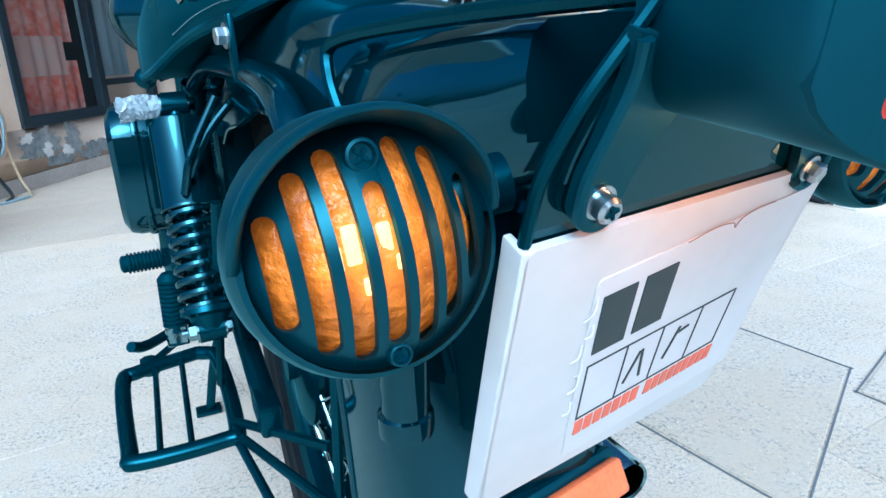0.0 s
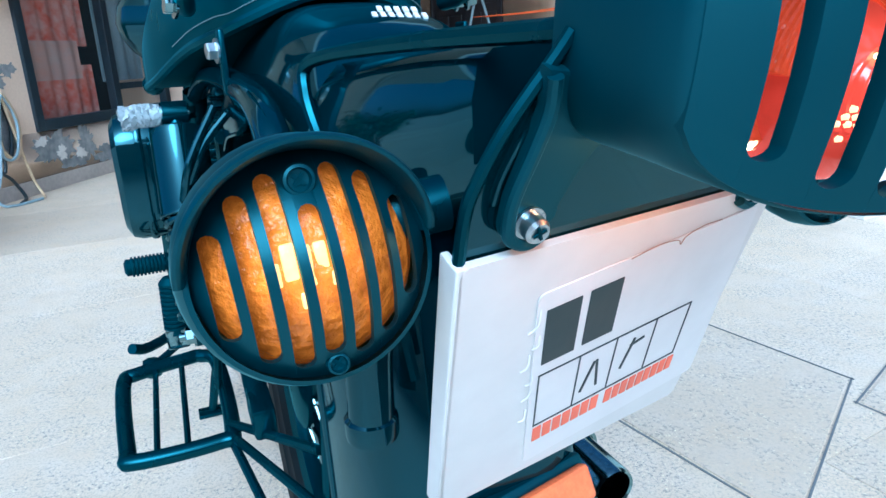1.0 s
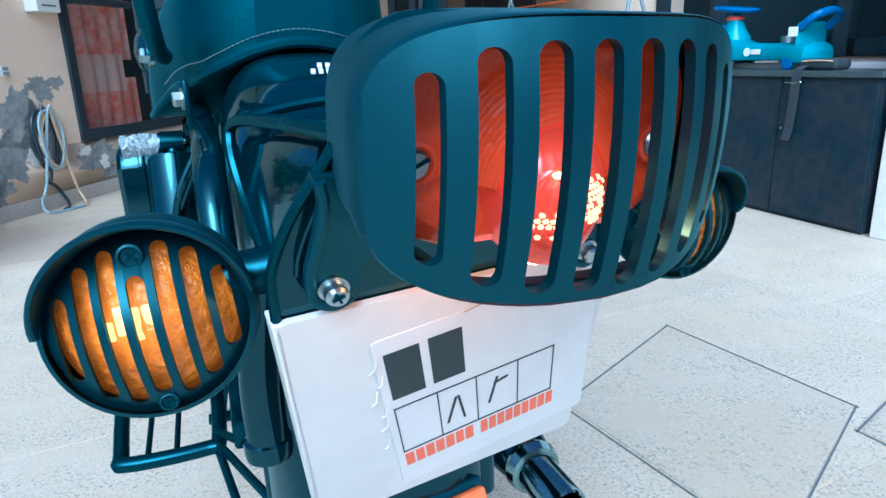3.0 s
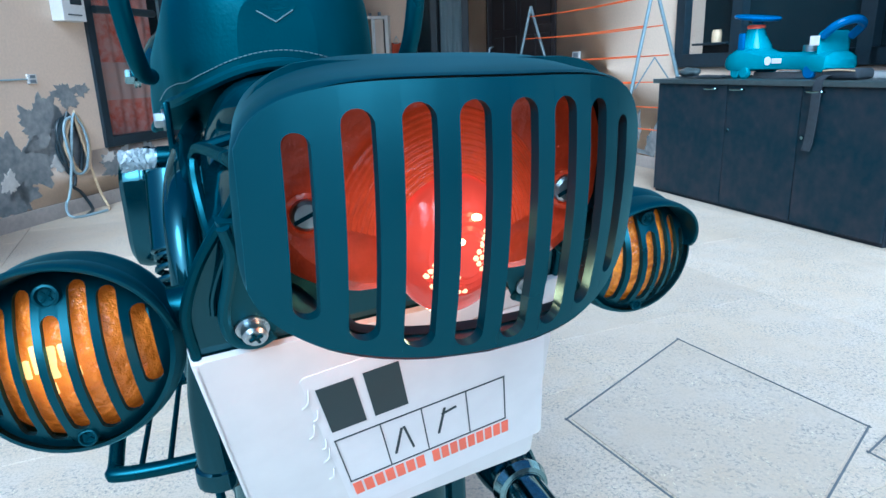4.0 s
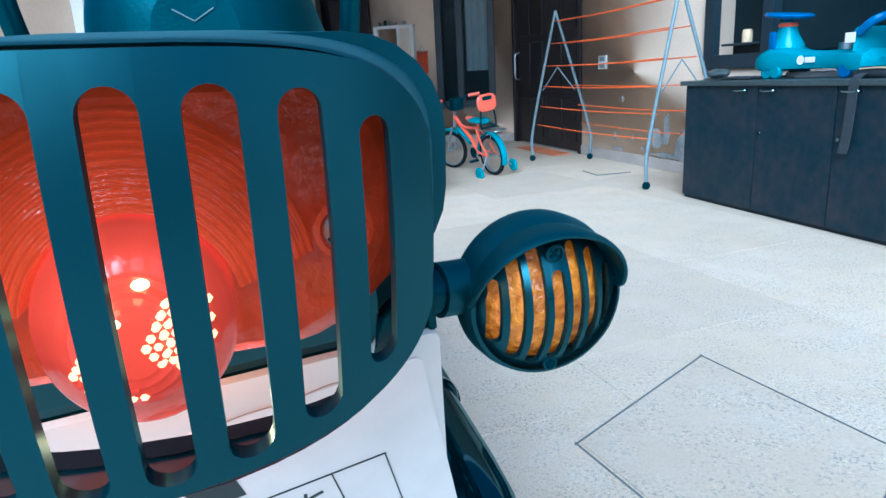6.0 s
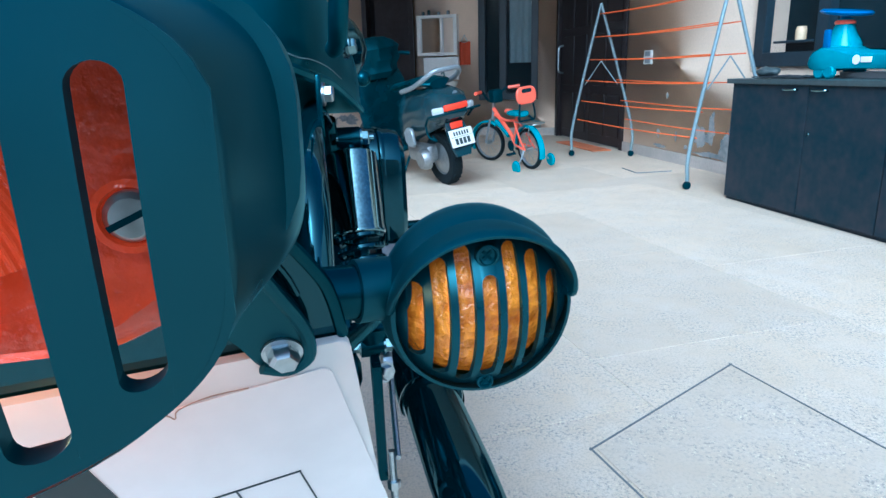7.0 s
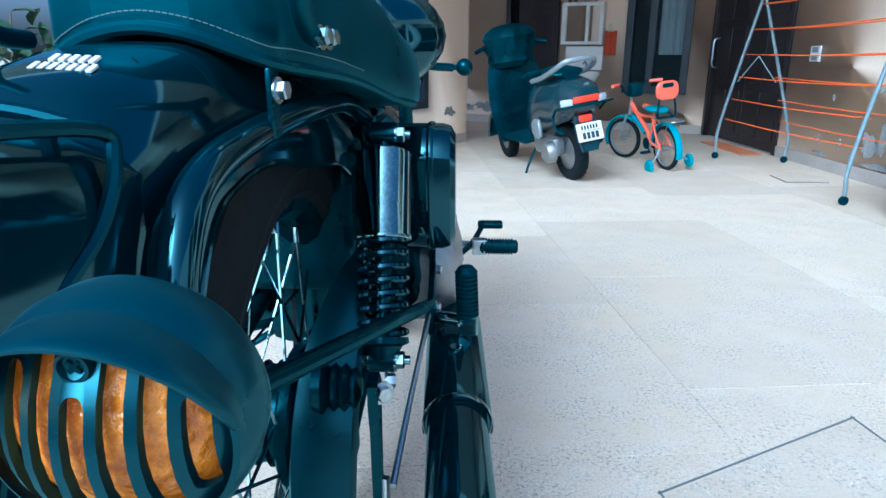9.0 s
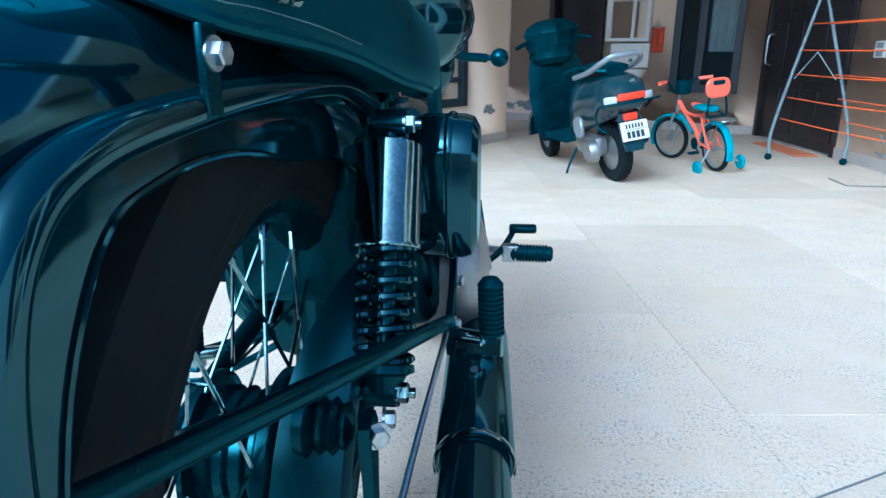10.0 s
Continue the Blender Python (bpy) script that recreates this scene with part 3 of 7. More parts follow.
SPINE = Matrix.Translation((-0.015, 0, 0)) @ Matrix.Rotation(radians(-8.0), 4, "Z")
bike = root("motorcycle", "black classic motorcycle parked on its stand on the paving", "motorcycle", BIKE)


def bpart(name, bm, material, parent=None, label="", spine=False, sharp=35):
    if spine:
        bmesh.ops.transform(bm, matrix=SPINE, verts=bm.verts)
    return part(name, bm, material, parent or bike, label, sharp)


def slotted(bm, cx, half, top, bottom, depth, slots, cols=10, thick=0.004, plain=None):
    """A curved grille: a sheet between the outlines top(x) and bottom(x), bent to depth(x, z), with upright round-ended slots.
    slots: (middle, half width, low end, high end)."""
    edges = {-half, half}
    for m, w, lo, hi in slots:
        edges |= {m + w * math.cos(math.pi * k / cols) for k in range(cols + 1)}
    xs = sorted(edges)
    xs2 = []
    for a, b in zip(xs, xs[1:]):
        n = max(1, int((b - a) / 0.0025))
        xs2 += [a + (b - a) * k / n for k in range(n)]
    xs2.append(xs[-1])
    made = {}

    def vert(x, z):
        key = (round(x, 6), round(z, 6))
        if key not in made:
            made[key] = bm.verts.new((cx + x, depth(x, z), z))
        return made[key]

    def strip(x0, x1, f0, f1, g0, g1, n):
        for k in range(n):
            za, zb = f0 + (f1 - f0) * k / n, f0 + (f1 - f0) * (k + 1) / n
            ya, yb = g0 + (g1 - g0) * k / n, g0 + (g1 - g0) * (k + 1) / n
            ring = []
            for q in (vert(x0, za), vert(x1, ya), vert(x1, yb), vert(x0, zb)):
                if q not in ring:
                    ring.append(q)
            if len(ring) > 2:
                faces.append(bm.faces.new(ring))
    faces = []
    for x0, x1 in zip(xs2, xs2[1:]):
        mid = (x0 + x1) / 2
        cut = [s for s in slots if abs(mid - s[0]) < s[1]]
        if not cut:
            strip(x0, x1, bottom(x0), top(x0), bottom(x1), top(x1), 8)
        else:
            m, w, lo, hi = cut[0]
            r = [math.sqrt(max(0.0, w * w - (x - m) ** 2)) for x in (x0, x1)]
            strip(x0, x1, bottom(x0), max(bottom(x0), lo + w - r[0]), bottom(x1), max(bottom(x1), lo + w - r[1]), 2)
            strip(x0, x1, min(top(x0), hi - w + r[0]), top(x0), min(top(x1), hi - w + r[1]), top(x1), 2)
    ext = bmesh.ops.extrude_face_region(bm, geom=faces)
    bmesh.ops.translate(bm, vec=(0, thick, 0), verts=[v for v in ext["geom"] if isinstance(v, bmesh.types.BMVert)])
    return bm


# -- tail lamp --
TX, TZ, TW, TH = -0.026, 0.8645, 0.078, 0.0475
def tail_y(x, z=0.0):
    return -0.071 + 0.034 * (x / TW) ** 2 + 0.006 * ((z - TZ) / TH) ** 2
def super_top(x, w=TW, h=TH, p=3.6):
    return h * max(0.0, 1 - abs(x / w) ** p) ** (1 / p)
SLOTS = [(s * a, w, TZ - lo, TZ + hi) for s in (-1, 1) for a, w, lo, hi in ((0.0083, 0.0050, 0.0425, 0.0400), (0.0250, 0.0050, 0.0415, 0.0395), (0.0420, 0.0047, 0.0385, 0.0375), (0.0590, 0.0040, 0.0315, 0.0300))]
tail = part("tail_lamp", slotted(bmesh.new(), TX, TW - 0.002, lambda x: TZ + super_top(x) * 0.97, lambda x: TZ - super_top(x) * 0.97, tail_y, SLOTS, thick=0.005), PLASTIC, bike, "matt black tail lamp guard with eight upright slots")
tail.matrix_basis = Matrix(((0.9380, 0.0515, 0.0138, 0.0076), (-0.0500, 0.9344, -0.0844, 0.0321), (-0.0187, 0.0848, 0.9499, 0.0618), (0.0000, 0.0000, 0.0000, 1.0000)))   # its lean and turn on the bracket
bm = bmesh.new()
rings = []
for deep, s, sx in ((0.0, 0.962, 0.0), (0.0015, 0.985, 0.0), (0.006, 1.0, 0.0), (0.036, 1.02, 0.003), (0.070, 1.05, 0.008), (0.094, 1.08, 0.012), (0.099, 1.07, 0.012), (0.099, 1.03, 0.012), (0.07, 1.00, 0.008)):
    ring = []
    for i in range(72):
        a = 2 * math.pi * i / 72
        x = TW * math.copysign(abs(math.cos(a)) ** (2 / 3.6), math.cos(a)) * s
        z = TH * math.copysign(abs(math.sin(a)) ** (2 / 3.6), math.sin(a)) * (1 + (s - 1) * 0.35)
        y0 = tail_y(x, TZ + z)
        floor_cut = max(0.0, min(1.0, (-z / TH - 0.80) / 0.12)) * max(0.0, min(1.0, (0.80 - abs(x) / TW) / 0.15))
        dy = deep * (1 - 0.72 * floor_cut)
        blend = min(1.0, dy / 0.08)
        ring.append((TX + sx + x, (y0 + dy) * (1 - blend) + (-0.074 + dy * 1.0) * blend, TZ + z + 0.002 * blend - 0.003 * blend * max(0.0, z / TH)))
    rings.append(ring)
loft(bm, rings, caps=False)
part("housing", bm, PLASTIC, tail, "matt black plastic lamp housing")
bm = bmesh.new()
loft(bm, [[(TX + 0.011 + x, y, TZ + 0.008 + z) for x, z in rounded(0.166, 0.078, 0.03)] for y in (0.0005, 0.0035)])
part("housing_back", bm, PLASTIC, tail)
LX, LZ = -0.024, 0.862
# wide at the top, drawn in towards the bull's-eye below
wide_lens = [(0.003 + x * (1 - 0.20 * max(0.0, -z / 0.041) ** 2), z + 0.002) for x, z in rounded(0.154, 0.081, 0.03)]
bm = bmesh.new()
loft(bm, [[(LX + x * s, -0.020 + 0.02 * (x / 0.14) ** 2 + d, LZ + z * s) for x, z in wide_lens] for s, d in ((0.98, 0.014), (1.0, 0.009), (0.96, 0.004), (0.85, 0.0))])
part("lens", bm, REDLENS, tail, "ribbed red tail lamp lens")
EYE_Z, EYE_R, TALL = LZ - 0.0180, 0.0238, 1.18
m = Matrix.Translation((LX, -0.020, EYE_Z)) @ Matrix.Rotation(radians(90), 4, "X") @ Matrix.Diagonal((1, TALL, 1, 1))
bm = bmesh.new()
prof = [(EYE_R, -0.012), (EYE_R, 0.007)]
for k in range(7):
    r = EYE_R - 0.0008 - k * 0.0026
    h = 0.009 + 0.014 * (1 - (r / EYE_R) ** 2)
    prof += [(r, h), (r - 0.0012, h + 0.0016)]
prof += [(0.006, 0.0232), (0, 0.0236)]
lathe(bm, prof, m, 56)
part("lens_bullseye", bm, REDLIT, tail, "glowing red bull's-eye of the lens")
# shallow ripples moulded into the lens round the upper side of the bull's-eye
bm = bmesh.new()
rings = []
for k in range(41):
    a = radians(12 + 156 * k / 40)
    ring = []
    for i in range(45):
        r = EYE_R + 0.0004 + 0.00046 * i
        q = -0.0295 + 0.42 * (r - EYE_R) + (0.0007 if i % 4 < 2 else 0.0)
        ring.append((LX + r * math.cos(a) * 1.05, q, EYE_Z + TALL * r * math.sin(a)))
    ring += [(LX + 0.0446 * math.cos(a) * 1.05, -0.008, EYE_Z + TALL * 0.0446 * math.sin(a)), (LX + EYE_R * math.cos(a), -0.008, EYE_Z + TALL * EYE_R * math.sin(a))]
    rings.append(ring)
loft(bm, rings)
part("lens_ripples", bm, REDLENS, tail, "rippled rim of the red lens")
for cx, cz, cr, hot in ((0.0110, 0.001, 0.0090, 0.9), (-0.0095, -0.0070, 0.0064, 0.7), (-0.0015, -0.0150, 0.0042, 0.5)):
    for i in range(-6, 7):
        for j in range(-6, 7):
            x, z = i * 0.0026 + (0.0013 if j % 2 else 0), j * 0.0023
            if (x - cx) ** 2 + (z - cz) ** 2 < cr ** 2:
                bm = bmesh.new()
                h = 0.0085 + 0.0150 * (1 - (x * x + (z / TALL) ** 2) / EYE_R ** 2)
                lathe(bm, [(0, 0.0018), (0.0009, 0.0014), (0.00135, 0.0)], Matrix.Translation((LX + x, -0.020 - h + 0.0004, EYE_Z + z)) @ Matrix.Rotation(radians(90), 4, "X"), 6)
                part("reflex_cell", bm, CELLHOT if rng.random() < hot else REDLIT, tail)
for dx, dz, w in ((-0.0065, 0.0125, 0.0030), (0.0035, 0.0150, 0.0020), (-0.0040, 0.0070, 0.0024)):
    bm = bmesh.new()
    lathe(bm, [(0, 0), (0.0010, 0.0008), (0.0013, 0.0016), (0.0009, 0.0024), (0, 0.0026)], Matrix.Translation((LX + dx, -0.0388 - 0.002 * (dz < 0.01), EYE_Z + dz)) @ Matrix.Rotation(radians(90), 4, "X") @ Matrix.Diagonal((w / 0.0013, 1.0, 1.6, 1)), 16)
    part("bulb_glint", bm, BULB, tail, "glowing bulb showing through the lens")
for sx in (-0.054, 0.054):
    bm = bmesh.new()
    lathe(bm, [(0.0075, -0.002), (0.0085, 0.002), (0.0068, 0.0025), (0.0064, 0.0)], Matrix.Translation((LX + sx, -0.0195, LZ - 0.002)) @ Matrix.Rotation(radians(90), 4, "X"), 20)
    part("screw_socket", bm, REDLENS, tail)
    bm = bmesh.new()
    at = Matrix.Translation((LX + sx, -0.0195, LZ - 0.002)) @ Matrix.Rotation(radians(90), 4, "X")
    lathe(bm, [(0, 0), (0.0058, 0), (0.0058, 0.002), (0.0045, 0.0032), (0, 0.0035)], at, 18)
    part("lens_screw", bm, STEEL, tail, "slotted zinc screw")
    # Black bar on the head stands in for the slot's shade.
    bm = bmesh.new()
    box(bm, (0, 0, 0.0036), (0.0105, 0.0014, 0.0006), 0, at @ Matrix.Rotation(radians(25), 4, "Z"))
    part("screw_slot_shade", bm, RUBBER, tail)

# the bulb's own light falls through the open foot of the lens onto the plate
bulb = new("tail_bulb", bpy.data.lights.new("tail_bulb", "POINT"))
bulb.data.energy, bulb.data.color, bulb.data.shadow_soft_size = 0.36, (1.0, 0.33, 0.11), 0.006
bulb.matrix_world = Matrix.Translation(BIKE @ tail.matrix_basis @ Vector((LX, -0.012, TZ - 0.0520)))

# -- lamp bracket, plate --
# plate frame: x across, y up, z out
PL = Matrix(((0.9760, -0.1529, 0.0510, 0.0132), (0.0534, -0.4110, -0.8789, 0.0099), (0.0069, 0.8874, -0.4313, 0.8110), (0.0000, 0.0000, 0.0000, 1.0000)))
# a pressed sheet stands behind the plate, its two sides drawn in towards the lamp and turned up along the edge
CX = -0.0105
flank = [(0.0990, -0.030), (0.0995, -0.006), (0.0985, 0.014), (0.0955, 0.027), (0.0850, 0.049), (0.0690, 0.072), (0.0640, 0.080)]
bm = bmesh.new()
prism(bm, [(CX - x, y) for x, y in flank] + [(CX + x, y) for x, y in reversed(flank)], 0.0022, PL @ Matrix.Translation((0, 0, -0.0066)), 0.0005)
part("bracket_web", bm, BLACKPAINT, bike, "gloss black pressed steel web above the plate")
for s in (-1, 1):
    bm = bmesh.new()
    tube(bm, [PL @ Vector((CX + s * (x - 0.0008), y, -0.0040)) for x, y in flank[1:]], 0.0024, 8, 4)
    part("bracket_flange", bm, SATIN, bike, "rolled edge of the lamp bracket")
    bm = bmesh.new()
    tube(bm, [PL @ Vector((CX + s * (x - 0.0125), y + 0.004, -0.0042)) for x, y in flank[2:6]], 0.0014, 8, 4)
    part("bracket_swage", bm, BLACKPAINT, bike)
# a plastic lug of the guard comes down each side to its bolt
for s, bx, by in ((-1, -0.0830, 0.0105), (1, 0.0650, -0.0040)):
    lean = [(-0.0115 * math.cos(radians(k)), -0.0115 * math.sin(radians(k))) for k in range(0, 181, 15)]
    edge = [(0.0135, 0.006), (0.0190, 0.020), (0.0340, 0.036), (0.0340, 0.055), (-0.0020, 0.060), (-0.0010, 0.046), (-0.0050, 0.030), (-0.0105, 0.012)]
    out = [(bx - s * x, by + y) for x, y in lean + edge]
    bm = bmesh.new()
    prism(bm, out, 0.0045, PL @ Matrix.Translation((0, 0, -0.0035)), 0.0012)
    part("guard_lug", bm, PLASTIC, bike, "matt black plastic lug of the lamp guard")
    bm = bmesh.new()
    ridge = [(0.0085, -0.0060), (0.0, -0.0100), (-0.0085, -0.0050), (-0.0100, 0.006), (-0.0085, 0.016), (-0.0035, 0.031), (0.0005, 0.046), (0.0000, 0.058)]
    tube(bm, [PL @ Vector((bx - s * x, by + y, 0.0016)) for x, y in ridge], 0.0026, 10, 4)
    part("lug_ridge", bm, PLASTIC, bike)
    m = PL @ Matrix.Translation((bx, by, 0.001))
    bm = bmesh.new()
    lathe(bm, [(0, 0.0002), (0.0074, 0.0002), (0.0074, 0.0012), (0, 0.0012)], m, 24)
    part("bolt_washer", bm, STEEL, bike)
    bm = bmesh.new()
    lathe(bm, [(0, 0.001), (0.0056, 0.001), (0.0056, 0.0055), (0.0044, 0.0070), (0.002, 0.0064), (0, 0.0060)], m, 6 if s > 0 else 20)
    part("bracket_bolt", bm, STEEL, bike, "zinc bolt head")
    if s < 0:
        # Two black bars imitate the shaded cross recess.
        bm = bmesh.new()
        for a in (20, 110):
            box(bm, (0, 0, 0.0068), (0.0062, 0.0013, 0.0008), 0, m @ Matrix.Rotation(radians(a), 4, "Z"))
        part("bolt_cross_shade", bm, RUBBER, bike)
bm = bmesh.new()
out = [(x - 0.0105, y - 0.1015) for x, y in rounded(0.201, 0.191, 0.004)]
prism(bm, out, 0.0035, PL @ Matrix.Translation((0, 0, -0.0035)), 0.001)
plate = part("number_plate", bm, WHITEPLATE, bike, "white plastic number plate with a paper sticker")
bm = bmesh.new()
for x, w in ((-0.1105, 0.004),):
    box(bm, (x, -0.1015, -0.006), (w, 0.190, 0.012), 0.001, PL)
part("plate_edge", bm, WHITEPLATE, plate)
# the sticker sits askew on the plate
ST = PL @ Matrix.Translation((0.056, -0.0845, 0)) @ Matrix.Rotation(radians(6), 4, "Z") @ Matrix.Diagonal((1, 1.12, 1, 1)) @ Matrix.Translation((-0.056, 0.0845, 0))
bm = bmesh.new()
prism(bm, [(x + 0.012, y - 0.096) for x, y in rounded(0.150, 0.136, 0.004)], 0.0007, ST @ Matrix.Translation((0, 0, 0.0002)))
sticker = part("sticker", bm, PAPER, plate, "white dealer sticker with a grid of boxes")
for x, y, l in ((-0.067, -0.05, 0.013), (-0.07, -0.075, 0.01), (-0.068, -0.1, 0.012), (-0.064, -0.062, 0.008), (-0.069, -0.118, 0.009), (-0.066, -0.088, 0.008)):
    bm = bmesh.new()
    tube(bm, [ST @ Vector((x, y, 0.0006)), ST @ Vector((x + 0.3 * l, y + 0.4 * l, 0.0022)), ST @ Vector((x + 0.5 * l, y + l, 0.0006))], 0.0005, 6, 4)
    part("sticker_wrinkle", bm, PAPER, sticker)
bm = bmesh.new()
tube(bm, [ST @ Vector((x, y, 0.0011)) for x, y in ((-0.008, -0.0285), (0.010, -0.0268), (0.024, -0.0290), (0.027, -0.0325), (0.030, -0.0285), (0.042, -0.0262), (0.056, -0.0272))], 0.00028, 6, 4)
part("sticker_tear", bm, TEAR, sticker, "brown torn edge of the sticker")
def bars(name, rows, material, label, parent):
    for x, y, w, h in rows:
        b = bmesh.new()
        box(b, (x, y, 0.0012), (w, h, 0.0005), 0, ST)
        part(name, b, material, parent, label)
bars("letter_bar", [(-0.0470, -0.0575, 0.021, 0.037), (-0.0205, -0.0570, 0.021, 0.037)], INK, "black printed bar", sticker)
for x, y, lean in ((-0.0215, -0.107, -18), (-0.0145, -0.107, 8), (0.0090, -0.104, -16), (0.0150, -0.0965, -78)):
    b = bmesh.new()
    box(b, (0, 0, 0.0012), (0.0016, 0.024 if abs(lean) < 60 else 0.011, 0.0005), 0, ST @ Matrix.Translation((x, y, 0)) @ Matrix.Rotation(radians(lean), 4, "Z"))
    part("pen_bar", b, INK, sticker, "thin black pen stroke")
g = []
for x, t in ((-0.058, 0), (-0.030, 0), (-0.003, 0), (0.028, 0), (0.056, 0)):
    g.append((x, -0.1065, 0.0007, 0.044))
for y in (-0.0845, -0.1285):
    g.append((-0.001, y, 0.115, 0.0007))
bars("grid_line", g, INK, "thin printed box lines", sticker)
bars("text_bar", [(-0.055 + k * 0.0074 + (0.002 if k > 6 else 0), -0.138, 0.0058, 0.0125) for k in range(7)] + [(0.001 + k * 0.0068, -0.138, 0.0052, 0.0125) for k in range(9)], ORANGEINK, "row of orange printed bars", sticker)
# reflector under the plate
bm = bmesh.new()
box(bm, (0, 0, 0), (0.088, 0.010, 0.024), 0.003, Matrix.Translation((0.020, 0.101, 0.588)) @ Matrix.Rotation(radians(6), 4, "Z") @ Matrix.Rotation(radians(-25), 4, "X"))
part("reflector", bm, REFLECTOR, bike, "orange rectangular reflector under the plate")
bm = bmesh.new()
box(bm, (0, 0.012, 0.012), (0.096, 0.016, 0.012), 0.003, Matrix.Translation((0.020, 0.101, 0.588)) @ Matrix.Rotation(radians(6), 4, "Z") @ Matrix.Rotation(radians(-25), 4, "X"))
part("reflector_holder", bm, PLASTIC, bike)


# -- turn indicators --
def indicator(x, y, z, s, scale, lean, tip, lens, lit):
    R = 0.0345
    M = Matrix.Translation((x, y, z)) @ Matrix.Rotation(radians(-8), 4, "Z") @ Matrix.Rotation(radians(lean), 4, "Y") @ Matrix.Rotation(radians(tip), 4, "X") @ Matrix.Scale(scale, 4)
    def ipart(name, bm, material, parent, label=""):
        bmesh.ops.transform(bm, matrix=M, verts=bm.verts)
        return part(name, bm, material, parent, label)
    dome = lambda a, b: -0.015 + 0.0185 * ((a * a + b * b) / R ** 2)
    circ = lambda k: (lambda a: k * math.sqrt(max(1e-9, R * R - a * a)))
    sl = []
    for i in range(-3, 4):
        a = i * 0.0088
        h = math.sqrt(0.0312 ** 2 - a * a) - 0.0012
        lo, hi = -h, h
        if i == 0:
            lo, hi = -0.0255, 0.0190
        sl.append((a, 0.0030, lo, hi))
    guard = ipart("indicator", slotted(bmesh.new(), 0, R - 0.0002, circ(1), circ(-1), dome, sl, cols=6, thick=0.0035), PLASTIC, bike, "black round turn indicator with a slotted guard" + (", lit" if lit else ""))
    m = Matrix.Rotation(radians(-90), 4, "X")
    bm = bmesh.new()
    lathe(bm, [(R - 0.0005, -0.001), (R + 0.0012, 0.000), (R + 0.003, 0.005), (R + 0.0042, 0.013), (R + 0.003, 0.023), (R - 0.003, 0.033), (R - 0.012, 0.041), (0.012, 0.045), (0, 0.046)], m, 48)
    ipart("cup", bm, PLASTIC, guard)
    # peaked visor over the upper half
    bm = bmesh.new()
    rings = []
    for k in range(33):
        a = radians(4 + 172 * k / 32)
        reach = 0.0168 * math.sin(math.pi * k / 32) ** 0.7
        ca, sa = math.cos(a), math.sin(a)
        rings.append([((R + r) * ca, q, (R + r) * sa) for r, q in ((0.0018, 0.006), (0.0032, -reach * 0.35), (0.0034, -reach * 0.75), (0.0030, -reach * 0.96), (0.0022, -reach - 0.0006), (0.0012, -reach - 0.0004), (0.0006, -reach * 0.94), (0.0002, -reach * 0.5), (-0.0012, 0.004))])
    loft(bm, rings)
    ipart("visor", bm, PLASTIC, guard)
    bm = bmesh.new()
    lathe(bm, [(0, -0.0085), (0.012, -0.0066), (0.022, -0.0015), (0.029, 0.0045), (0.0325, 0.011), (0.0325, 0.014), (0, 0.014)], m, 40)
    ipart("lens", bm, lens, guard, "bright lit amber lens" if lit else "unlit amber lens with a faint glow added")
    if lit:
        for dx, dz, w, h in ((-0.0075, 0.0040, 0.0040, 0.0105), (-0.0030, 0.0020, 0.0034, 0.0120), (0.0012, 0.0040, 0.0036, 0.0080), (-0.0050, -0.0075, 0.0030, 0.0050), (0.0040, -0.0030, 0.0024, 0.0046), (-0.0115, 0.0010, 0.0024, 0.0070)):
            bm = bmesh.new()
            deep = -0.0076 + 8.5 * (dx * dx + dz * dz)
            box(bm, (dx, deep, dz), (w, 0.0016, h), 0.0007, seg=2)
            ipart("lens_facet", bm, AMBERHOT, guard, "bright facet before the lit bulb")
    for dz, rr in ((0.0255, 0.0048), (-0.0295, 0.0036)):
        bm = bmesh.new()
        lathe(bm, [(0, 0), (rr, 0), (rr * 0.9, 0.0022), (rr * 0.72, 0.0024), (rr * 0.6, 0.0008), (0, 0.0006)], Matrix.Translation((0, dome(0, dz) - 0.0002, dz)) @ Matrix.Rotation(radians(90), 4, "X"), 20)
        ipart("screw_boss", bm, PLASTIC, guard)
        # Crossed black bars drawn as the shade inside the screw recess.
        bm = bmesh.new()
        for a in (45, 135):
            box(bm, (0, 0, 0), (0.0044, 0.0008, 0.0011), 0, Matrix.Translation((0, dome(0, dz) - 0.0012, dz)) @ Matrix.Rotation(radians(a), 4, "Y"))
        ipart("screw_cross_shade", bm, RUBBER, guard)
    ends = ((-0.1310, 0.043, 0.8180), (-0.0850, 0.031, 0.8238)) if s < 0 else ((0.1440, 0.036, 0.8170), (0.0860, 0.031, 0.8208))
    p, q = Vector(ends[0]), Vector(ends[1])
    bm = bmesh.new()
    rod(bm, p, q, 0.0108, 24)
    part("stalk", bm, SATIN, guard)
    bm = bmesh.new()
    tube(bm, [p, p.lerp(q, 0.25), p.lerp(q, 0.58), p.lerp(q, 0.62)], 0.0128, 24, 2)
    part("stalk_collar", bm, PLASTIC, guard)


indicator(-0.1406, 0.0215, 0.8128, -1, 1.145, -5, -8, AMBERLIT, True)
indicator(0.1545, 0.0150, 0.8100, 1, 1.015, 0, 4.5, AMBERGLOW, False)

